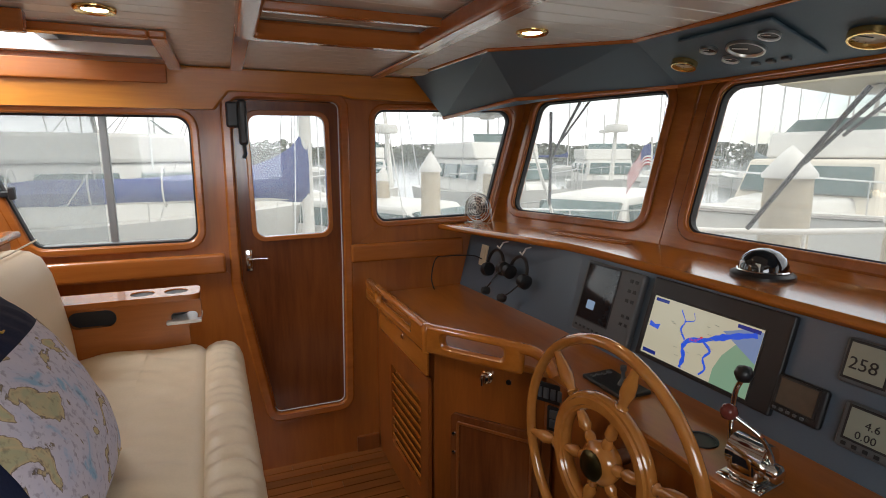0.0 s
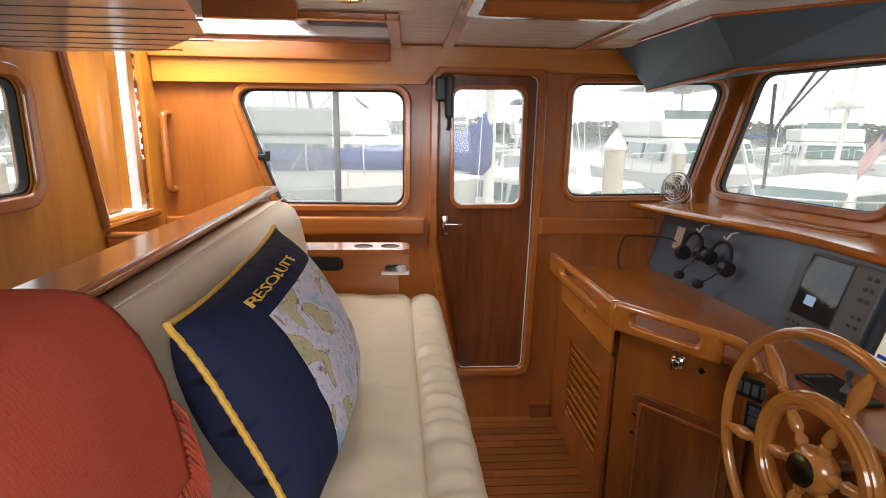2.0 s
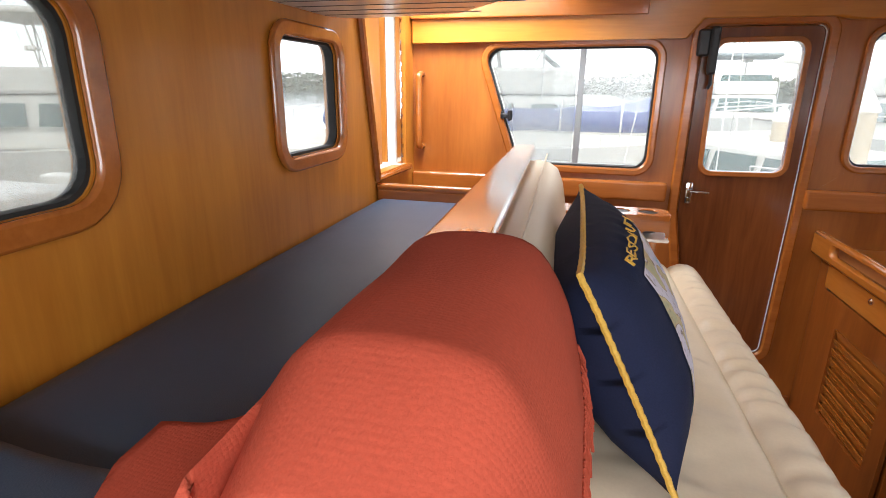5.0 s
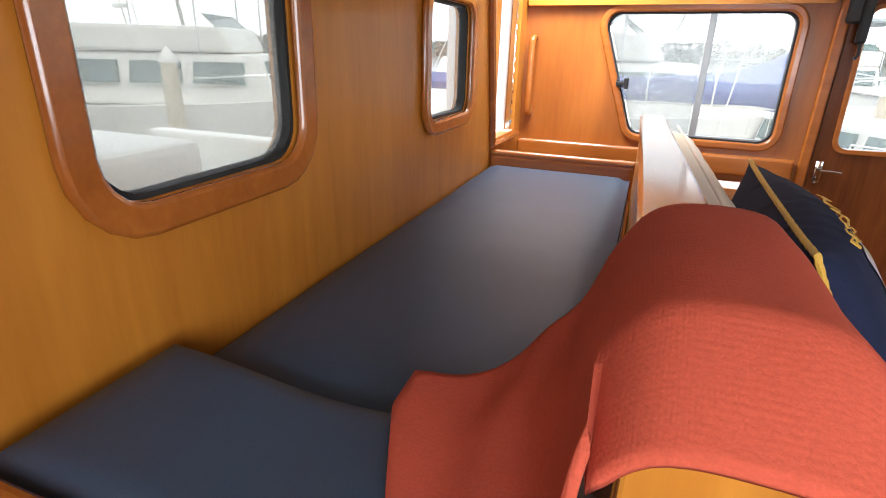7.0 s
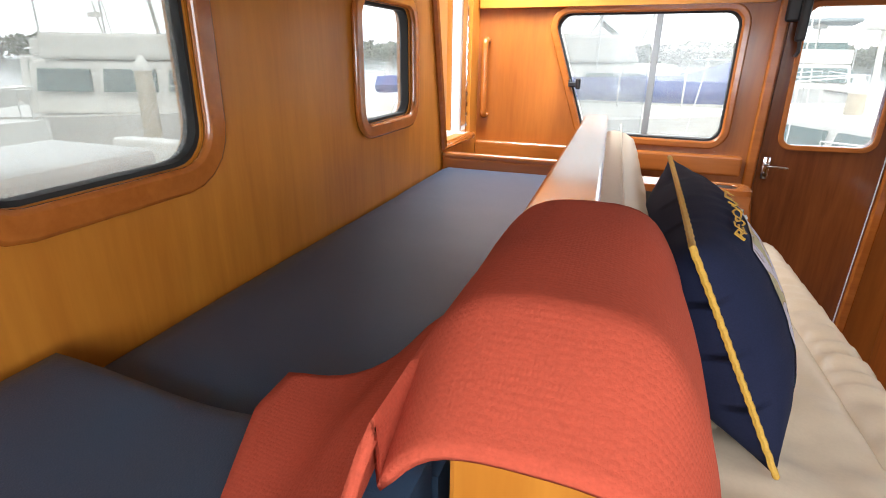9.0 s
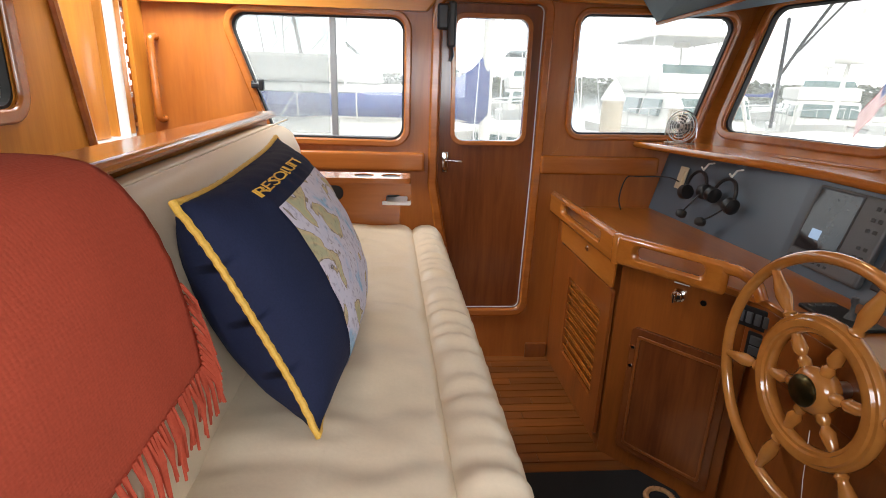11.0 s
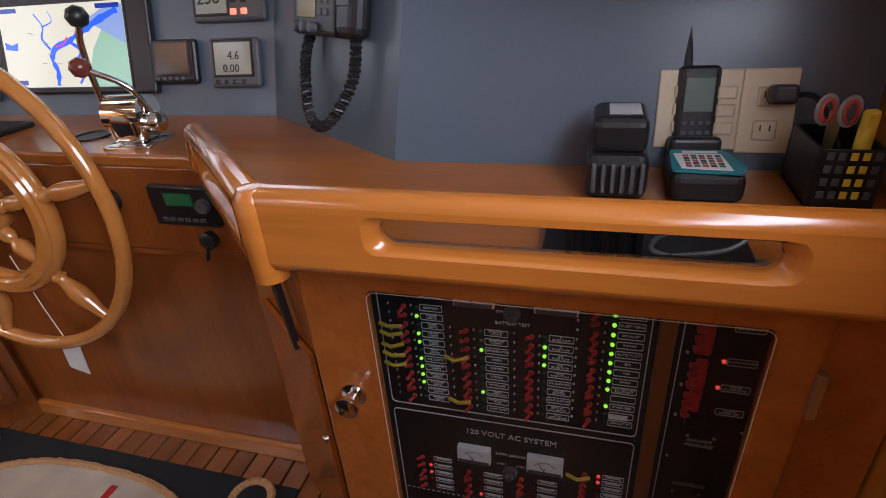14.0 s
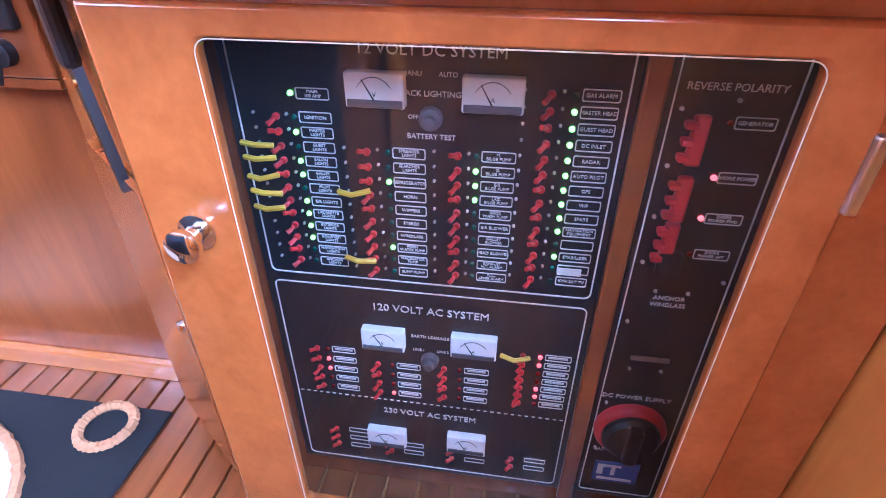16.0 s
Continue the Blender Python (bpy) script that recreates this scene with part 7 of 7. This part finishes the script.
def motor_yacht(x, y, heading, L=10.0, B=3.6, H=1.5, label="white motor yacht moored at the dock", cabin=BOATWHITE, hullmat=BOATWHITE, fly=True, canopy=None, style=0):
    """A moored motor boat: bow along its heading (degrees from +x)."""
    m = Matrix.Translation((x, y, WATER)) @ Matrix.Rotation(radians(heading), 4, "Z")
    y_ = thing("motor_yacht", (x, y, WATER), label, "boat", "moored boats")
    part("hull", xf(hull_bm(L, B, H), m), hullmat, y_, smooth=True)
    part("rub_rail", xf(tube([(-L / 2 + L * t, (B / 2 * (0.90 + 0.10 * math.sin(min(1, t / 0.4) * math.pi / 2)) if t < 0.4 else B / 2 * max(0.02, 1 - ((t - 0.4) / 0.6) ** 2.3)) + 0.02, H * (0.82 + 0.30 * t * t) - 0.06) for t in [i / 14 for i in range(15)]], 0.035, 5), m), DOCKW, y_)
    z0 = H * 0.86
    hh_ = 1.25 if style == 0 else 0.95
    part("deckhouse", xf(house_bm(-L * 0.30, L * 0.20, B * 0.40, B * 0.34, z0, z0 + hh_, 0.1, 0.9 if style else 0.5), m), cabin, y_)
    for sg_ in (-1, 1):
        for k in range(3):
            xa = -L * 0.27 + k * L * 0.14
            wv = B * (0.40 - 0.02 * k)
            part("window", xf(slab([(xa, sg_ * wv * 0.965, z0 + hh_ * 0.42), (xa + L * 0.115, sg_ * (wv - 0.05) * 0.965, z0 + hh_ * 0.42), (xa + L * 0.112, sg_ * (wv - 0.05) * 0.905, z0 + hh_ * 0.84), (xa + 0.04, sg_ * wv * 0.905, z0 + hh_ * 0.84)], 0.10, (0, sg_, 0.1)), m), WINT, y_)
    xf0 = L * 0.20
    part("windscreen", xf(slab([(xf0 - hh_ * 0.17, -B * 0.29, z0 + hh_ * 0.42), (xf0 - hh_ * 0.17, B * 0.29, z0 + hh_ * 0.42), (xf0 - (0.75 if style else 0.42), B * 0.27, z0 + hh_ * 0.86), (xf0 - (0.75 if style else 0.42), -B * 0.27, z0 + hh_ * 0.86)], 0.12, (1, 0, 0.4)), m), WINT, y_)
    part("foredeck_trunk", xf(house_bm(L * 0.16, L * 0.36, B * 0.28, B * 0.14, H * 0.92, H * 0.92 + 0.38, 0.0, 0.5), m), BOATWHITE, y_)
    if fly:
        part("flybridge", xf(house_bm(-L * 0.26, L * 0.10, B * 0.38, B * 0.32, z0 + hh_ + 0.02, z0 + hh_ + 0.62, 0.1, 0.25, 1.02), m), BOATWHITE, y_)
        part("fly_screen", xf(slab([(L * 0.06, -B * 0.28, z0 + hh_ + 0.62), (L * 0.06, B * 0.28, z0 + hh_ + 0.62), (L * 0.03, B * 0.26, z0 + hh_ + 0.92), (L * 0.03, -B * 0.26, z0 + hh_ + 0.92)], 0.03, (1, 0, 0)), m), WINT, y_)
    if canopy:
        zt = z0 + hh_ + (1.75 if fly else 0.9)
        part("canopy", xf(house_bm(-L * 0.28, L * 0.06, B * 0.40, B * 0.36, zt, zt + 0.16, 0.05, 0.05, 0.96), m), canopy, y_)
        for xa in (-L * 0.25, L * 0.03):
            for sg_ in (-1, 1):
                part("canopy_post", xf(tube([(xa, sg_ * B * 0.36, z0 + hh_ * 0.9), (xa, sg_ * B * 0.35, zt)], 0.025, 6), m), STEEL, y_)
    part("mast", xf(tube([(-L * 0.05, 0, z0 + hh_ + 0.3), (-L * 0.08, 0, z0 + hh_ + 2.6)], [0.06, 0.03], 6), m), BOATWHITE, y_)
    part("radar_dome", xf(lathe([(0.0, -0.10), (0.28, -0.08), (0.30, 0.0), (0.26, 0.10), (0.0, 0.13)], 12, Matrix.Translation((-L * 0.07, 0, z0 + hh_ + 1.6))), m), BOATWHITE, y_, smooth=True)
    for k in range(2):
        part("aerial", xf(tube([(-L * 0.10, (k - 0.5) * B * 0.6, z0 + hh_), (-L * 0.14, (k - 0.5) * B * 0.62, z0 + hh_ + 3.6)], [0.014, 0.006], 5), m), BOATWHITE, y_)
    rl = [(L * (0.02 + 0.46 * t), 0, 0) for t in [i / 8 for i in range(9)]]
    for sg_ in (-1, 1):
        pts = []
        for p in rl:
            t = (p[0] + L / 2) / L
            b = (B / 2 * max(0.02, 1 - ((t - 0.4) / 0.6) ** 2.3)) - 0.05
            pts.append((p[0], sg_ * max(0.02, b), H * (0.82 + 0.30 * t * t)))
        part("rail", xf(tube([(a, b, c + 0.62) for a, b, c in pts], 0.018, 5), m), STEEL, y_)
        for a, b, c in pts[::2]:
            part("stanchion", xf(tube([(a, b, c), (a, b, c + 0.62)], 0.014, 5), m), STEEL, y_)
    for k in range(3):
        xx = -L * 0.3 + k * L * 0.25
        part("fender", xf(lathe([(0, -0.28), (0.10, -0.22), (0.11, 0.2), (0.04, 0.28), (0, 0.3)], 8, Matrix.Translation((xx, -B / 2 - 0.12, H * 0.45))), m), BOATWHITE, y_, smooth=True)
    return y_


def sailboat(x, y, heading, L=10.0, H=1.15, mast=12.0, cover=NAVYCANVAS, label="white sailboat with furled mainsail under blue canvas", detail=True, boom_z=2.55):
    m = Matrix.Translation((x, y, WATER)) @ Matrix.Rotation(radians(heading), 4, "Z")
    s = thing("sailboat", (x, y, WATER), label, "boat", "moored sailboats")
    part("hull", xf(hull_bm(L, L * 0.31, H), m), BOATWHITE, s, smooth=True)
    part("coachroof", xf(house_bm(-L * 0.12, L * 0.22, L * 0.095, L * 0.07, H * 0.88, H * 0.88 + 0.42, 0.05, 0.6), m), BOATWHITE, s)
    part("mast", xf(tube([(0.6, 0, H), (0.6, 0, mast)], [0.085, 0.06], 8), m), BOATWHITE, s, smooth=True)
    part("boom", xf(tube([(0.5, 0, boom_z), (-L * 0.46, 0, boom_z + 0.05)], 0.06, 8), m), BOATWHITE, s)
    secs_ = []
    for i in range(25):
        t = i / 24
        xx = 0.62 - t * (L * 0.46 + 0.6)
        tall = 0.62 * math.exp(-t * 14) + 0.34 * (1 - 0.35 * t)
        wd = 0.13 + 0.02 * math.sin(i * 1.7)
        zc = boom_z + tall * 0.45
        secs_.append([(xx, wd * math.cos(a) * (0.6 if math.sin(a) > 0.4 else 1.0), zc + (tall * 0.55 + 0.03 * noise.noise(Vector((xx * 2, a, 0)))) * math.sin(a)) for a in [2 * math.pi * k / 12 for k in range(12)]])
    part("sail_cover", xf(loft(secs_, True), m), cover, s, "blue canvas sail cover", True)
    part("forestay", xf(tube([(L * 0.48, 0, H * 1.1), (0.62, 0, mast - 0.2)], 0.03 if detail else 0.02, 5), m), BOATWHITE, s)
    part("backstay", xf(tube([(-L * 0.49, 0, H * 0.9), (0.58, 0, mast - 0.1)], 0.008, 5), m), STEEL, s)
    for sg_ in (-1, 1):
        part("shroud", xf(tube([(0.55, sg_ * L * 0.14, H), (0.6, sg_ * 0.9, mast * 0.55), (0.6, 0, mast - 0.3)], 0.008, 5), m), STEEL, s)
        part("spreader", xf(tube([(0.6, 0, mast * 0.55), (0.6, sg_ * 0.9, mast * 0.55)], 0.02, 5), m), BOATWHITE, s)
        if detail:
            part("lower_shroud", xf(tube([(0.2, sg_ * L * 0.14, H), (0.6, 0, mast * 0.52)], 0.006, 5), m), STEEL, s)
            for k in range(6):
                xx = -L * 0.42 + k * L * 0.16
                part("stanchion", xf(tube([(xx, sg_ * L * 0.135, H * 0.85), (xx, sg_ * L * 0.135, H * 0.85 + 0.62)], 0.013, 5), m), STEEL, s)
            for dz_ in (0.32, 0.60):
                part("lifeline", xf(tube([(-L * 0.42, sg_ * L * 0.135, H * 0.85 + dz_), (L * 0.38, sg_ * L * 0.135, H * 0.85 + dz_)], 0.006, 4), m), STEEL, s)
    if detail:
        for k in range(5):
            xx = -0.4 - k * 0.8
            part("lazy_jack", xf(tube([(xx, 0.12, boom_z + 0.3), (0.55, 0.10, boom_z + 4.5)], 0.006, 4), m), BOATWHITE, s)
            part("cover_lashing", xf(tube([(xx + 0.15 * math.cos(a) * 0.1, 0.15 * math.cos(a), boom_z + 0.17 + 0.25 * math.sin(a)) for a in [2 * math.pi * i / 12 for i in range(12)]], 0.012, 5, True), m), BOATWHITE, s)
        for k in range(7):
            xx = -L * 0.40 + k * L * 0.115
            part("halyard", xf(tube([(xx, (-1) ** k * L * 0.12, H * 0.9), (0.5 + 0.03 * k, 0.05, mast * (0.45 + 0.07 * k))], 0.008, 4), m), BOATWHITE if k % 2 else STEEL, s)
        for k in range(3):
            part("dock_line", xf(tube(smooth_line([(-L * 0.45 + k * L * 0.3, -L * 0.13, H * 0.9), (-L * 0.38 + k * L * 0.3, -L * 0.20, H * 0.62), (-L * 0.25 + k * L * 0.3, -L * 0.27, H * 0.75)]), 0.014, 5), m), BOATWHITE, s, "white mooring line")
        for k in range(3):
            part("coach_window", xf(slab([(-0.3 + 0.75 * k, -L * 0.0955, H * 0.88 + 0.12), (0.2 + 0.75 * k, -L * 0.092, H * 0.88 + 0.12), (0.2 + 0.75 * k, -L * 0.088, H * 0.88 + 0.28), (-0.3 + 0.75 * k, -L * 0.091, H * 0.88 + 0.28)], 0.02, (0, -1, 0)), m), TINTED, s)
    return s


def polar(d, deg):
    return 0.0 + d * math.sin(radians(deg)), -2.6 + d * math.cos(radians(deg))


near_sail = sailboat(0.35, 5.0, 0, 10.5, 1.15, 13.0, label="white sailboat alongside with royal blue sail cover", boom_z=2.50)
motor_yacht(-2.0, 11.5, 4, 13.0, 4.2, 1.9, "large white flybridge yacht beyond the sailboat", canopy=BOATWHITE)
motor_yacht(3.6, 8.6, -62, 8.5, 3.0, 1.25, "white sport boat with green-tinted windscreen", fly=False, style=1)
motor_yacht(9.5, 15.5, -95, 12.0, 4.0, 1.9, "white trawler yacht moored stern-to", canopy=BOATWHITE)
motor_yacht(8.6, 8.0, -150, 9.5, 3.3, 1.35, "white express cruiser with curved windscreen", fly=False, style=1)
motor_yacht(13.5, 5.2, -170, 13.0, 4.3, 2.0, "cream flybridge trawler with beige canopy", cabin=BEIGE, canopy=CANVAS)
motor_yacht(24.0, 9.0, -165, 12.0, 4.0, 1.9, "white pilothouse trawler across the fairway", canopy=BOATWHITE)
motor_yacht(17.5, -4.5, 178, 10.0, 3.5, 1.6, "blue-hulled cruiser ahead of the bow", hullmat=HULLBLUE)
motor_yacht(22.0, -10.0, 170, 12.0, 4.0, 1.8, "white cruiser off the starboard bow", canopy=BOATWHITE)
motor_yacht(20.0, 22.0, -120, 11.0, 3.8, 1.7, "white motor yacht in the next row")
motor_yacht(7.0, 27.0, -100, 12.0, 4.0, 1.8, "white motor yacht near the wooded shore", canopy=GREYCANVAS)
motor_yacht(-12.0, 9.0, 20, 11.0, 3.8, 1.8, "white yacht astern beside the dock", canopy=BOATWHITE)
motor_yacht(-16.0, 3.5, 10, 10.0, 3.6, 1.6, "white cruiser moored astern of this boat", canopy=GREYCANVAS)
motor_yacht(-22.0, 16.0, 40, 12.0, 4.0, 1.8, "white yacht on the far dock astern")
for k, (d, a) in enumerate(((58, 44), (66, 49), (52, 53), (74, 56), (60, 60), (70, 64), (55, 68), (80, 71), (62, 76), (72, 82), (48, 30), (64, 24), (76, 35), (68, 8), (70, -12), (58, 90), (66, 96), (52, -40))):
    px_, py_ = polar(d, a)
    sailboat(px_, py_, 30 + 23 * k, 10.0, 1.1, 12.5 + (k * 37 % 5), GREYCANVAS if k % 3 else NAVYCANVAS, "distant white sailboat with a bare mast", False)

# flag on a staff at the express cruiser's stern
fl = thing("flag", (7.4, 6.0, 0.2), "drooping red and white striped flag with blue corner", "flag")
fx0, fy0 = polar(10.6, 44.0)
part("staff", tube([(fx0, fy0, -0.6), (fx0 - 0.1, fy0 + 0.05, 1.95)], 0.02, 6), BOATWHITE, fl)
FRED, FWHT, FBLU = mat("flag_red", (0.40, 0.03, 0.04), 0.8), mat("flag_white", (0.7, 0.7, 0.68), 0.8), mat("flag_blue", (0.03, 0.05, 0.20), 0.8)


def flag_pt(a, b):
    return (fx0 - 0.08 - 0.46 * a * 0.74, fy0 + 0.04 + 0.46 * a * 0.55 + 0.05 * math.sin(a * 6), 1.42 + 0.38 * b - 0.55 * a * a + 0.03 * math.sin(a * 9))


for k in range(13):
    bm = bmesh.new()
    g = [[bm.verts.new(flag_pt(i / 10, (k + j) / 13)) for j in (0, 1)] for i in range(11)]
    for i in range(10):
        bm.faces.new((g[i][0], g[i + 1][0], g[i + 1][1], g[i][1]))
    part("stripe", bm, FRED if k % 2 == 0 else FWHT, fl)
bm = bmesh.new()
g = [[bm.verts.new(Vector(flag_pt(i / 12, 6 / 13 + 7 / 13 * j)) + Vector((-0.006, -0.008, 0))) for j in (0, 1)] for i in range(6)]
for i in range(5):
    bm.faces.new((g[i][0], g[i + 1][0], g[i + 1][1], g[i][1]))
part("canton", bm, FBLU, fl)


def piling(x, y, r, top, label="weathered timber piling with a white cone cap"):
    p = thing("piling", (x, y, WATER), label, "piling", "mooring pilings")
    part("shaft", lathe([(r * 1.05, WATER - 0.1), (r, top - 0.3), (r * 0.97, top)], 14, Matrix.Translation((x, y, 0))), PILE, p, smooth=True)
    part("cap", lathe([(r * 1.12, top - 0.02), (r * 1.12, top + 0.03), (r * 0.5, top + 0.22), (0, top + 0.34)], 14, Matrix.Translation((x, y, 0))), BOATWHITE, p, "white cone cap", True)


for d, a, r, tp in ((9.2, 20.5, 0.17, 1.35), (13.0, 15.5, 0.16, 1.0), (6.8, 55.5, 0.24, 1.40), (7.6, 64.0, 0.17, 0.9), (15.0, 27.0, 0.17, 1.1), (16.0, 45.0, 0.17, 1.0), (9.5, 84.0, 0.2, 1.3), (12.0, 97.0, 0.2, 1.2), (19.0, 70.0, 0.17, 1.2), (11.0, -38.0, 0.18, 1.0), (14.0, -50.0, 0.18, 1.2)):
    piling(*polar(d, a), r, tp)
for xa, xb, ya, yb in ((2.0, 16.0, 11.0, 12.3), (5.8, 7.0, 1.5, 11.0), (-20.0, -6.5, 5.8, 7.2)):
    dk = thing("dock", ((xa + xb) / 2, (ya + yb) / 2, WATER), "grey timber finger dock", "dock", "docks")
    part("deck", box(xa, xb, ya, yb, WATER + 0.45, WATER + 0.60, 0.02), DOCKW, dk)
    part("fascia", box(xa + 0.02, xb - 0.02, ya + 0.02, yb - 0.02, WATER - 0.1, WATER + 0.449), PILE, dk)

# wooded shore
rnd = np.random.RandomState(4)
verts, faces = [], []
for k in range(14000):
    th = rnd.uniform(-75, 115)
    d = rnd.uniform(210, 260)
    hgt = 6.5 + 2.5 * noise.noise(Vector((th * 0.12, 0, 0))) + 2.0 * noise.noise(Vector((th * 0.6, 3, 0)))
    z = WATER + rnd.uniform(0, 1) ** 0.7 * hgt
    x0_, y0_ = polar(d, th)
    s_ = rnd.uniform(0.6, 1.5)
    base_i = len(verts)
    for q in range(5):
        u = rnd.normal(size=3)
        u /= np.linalg.norm(u)
        verts.append((x0_ + u[0] * s_, y0_ + u[1] * s_, z + u[2] * s_ * 0.8))
    faces += [(base_i, base_i + 1, base_i + 2), (base_i, base_i + 2, base_i + 3), (base_i, base_i + 3, base_i + 4), (base_i + 1, base_i + 3, base_i + 4)]
me = bpy.data.meshes.new("far_woods")
me.from_pydata(verts, [], faces)
me.materials.append(LEAF)
tagged(new("far_woods", me), "dark uneven tree line on the far shore", "trees", kind="stuff")
tagged(part("shore_bank", box(-320, 320, 262, 330, WATER - 0.1, WATER + 5.2, 0.2), LEAF), "low green shore bank", "shore", kind="structure")
tagged(part("shore_bank", box(262, 330, -200, 205, WATER - 0.1, WATER + 5.2, 0.2), LEAF), "low green shore bank", "shore", kind="structure")

# own deck, bow rail and wipers
own = thing("own_deck", (2.5, -1.6, 0.3), "white gelcoat foredeck and side decks of this boat", "deck", kind="structure")
part("foredeck", plate([(1.75, -3.3), (3.6, -2.9), (5.0, -1.9), (5.0, -1.3), (3.6, -0.3), (1.75, 0.1)], [], 0.06, Matrix.Translation((0, 0, 0.28))), BOATWHITE, own)
part("side_deck", box(-4.0, 1.8, 0.08, 0.62, 0.20, 0.26, 0.01), BOATWHITE, own)
part("aft_deck", box(-5.0, AFT - 0.06, -3.3, 0.6, 0.20, 0.26, 0.01), BOATWHITE, own)
bow = thing("bow_rail", (3.5, -1.6, 0.34), "white-lit stainless bow rail round the foredeck", "rail")
# boat white on the stainless tubes paints in their bright light
for z_, r_ in ((1.12, 0.022), (0.74, 0.014)):
    part("rail_tube", tube(smooth_line([(1.4, 0.52, z_), (2.4, 0.30, z_), (3.5, -0.35, z_), (4.7, -1.25, z_ + 0.1), (4.95, -1.6, z_ + 0.12), (4.7, -1.95, z_ + 0.1), (3.5, -2.85, z_), (2.4, -3.5, z_), (1.4, -3.72, z_)], 6), r_, 8), BOATWHITE, bow, smooth=True)
for x_, y_2 in ((1.4, 0.52), (2.4, 0.30), (3.5, -0.35), (4.7, -1.25), (4.7, -1.95), (3.5, -2.85), (2.4, -3.5)):
    part("stanchion", tube([(x_, y_2, 0.30), (x_, y_2, 1.14)], 0.014, 6), BOATWHITE, bow)
for (fm, win), lean_ in zip(front_windows, (0.10, -0.22, -0.28)):
    wp_ = thing("wiper", fm @ Vector((win[2][0], win[2][1], -0.08)), "black parallel-arm windscreen wiper outside the pane", "wiper", "wipers")
    cx_ = (win[0][0] + win[1][0]) / 2 - (0.30 if lean_ > 0 else 0.02)
    top_ = 0.80
    part("arm", tube([fm @ Vector((cx_ + 0.18, top_, -0.10)), fm @ Vector((cx_ + 0.06 + lean_ * 0.3, 0.55, -0.085)), fm @ Vector((cx_ + lean_ * 0.5, 0.40, -0.075))], 0.008, 6), BLACK, wp_)
    part("arm", tube([fm @ Vector((cx_ + 0.26, top_, -0.10)), fm @ Vector((cx_ + 0.05 + lean_ * 0.3, 0.50, -0.085))], 0.006, 6), BLACK, wp_)
    part("blade", tube([fm @ Vector((cx_ - lean_ * 0.15, 0.66, -0.066)), fm @ Vector((cx_ + lean_ * 0.5, 0.40, -0.066)), fm @ Vector((cx_ + lean_ * 1.1, 0.14, -0.066))], 0.009, 6), BLACK, wp_)
# aft deck overhang and post seen through the aft windows
aft_ = thing("aft_awning", (-3.2, -1.5, 0.26), "white hardtop over the aft deck on a post", "awning", kind="structure")
part("hardtop", box(-3.4, AFT - 0.10, -3.3, -1.05, 2.02, 2.10, 0.02), BOATWHITE, aft_)
part("post", tube([(-2.9, -1.75, 0.26), (-2.9, -1.75, 2.03)], 0.07, 10), BOATWHITE, aft_, smooth=True)
part("bulwark", box(-4.6, AFT - 0.10, 0.35, 0.50, 0.26, 0.95, 0.02), BOATWHITE, aft_)
part("locker", box(-3.9, -3.1, -2.2, -0.6, 0.26, 1.12, 0.05), BOATWHITE, aft_)


# ---------------- cabin sole: teak planks with holly lines between ----------------
plank_y = 0.0
shared = {}
k = 0
while plank_y > STBD + 0.06:
    w = 0.0545
    for xa, xb in ((AFT + 0.61 if plank_y < -0.62 else AFT, 0.10 + 0.37 * ((k * 7) % 5) / 5), (0.10 + 0.37 * ((k * 7) % 5) / 5, 1.30)):
        b_ = box(xa + 0.0008, xb - 0.0008, plank_y - w, plank_y, -0.012, 0.0, 0.0012, seg=1)
        part("plank", b_, PLANK, floor)
    plank_y -= w + 0.0065
    k += 1
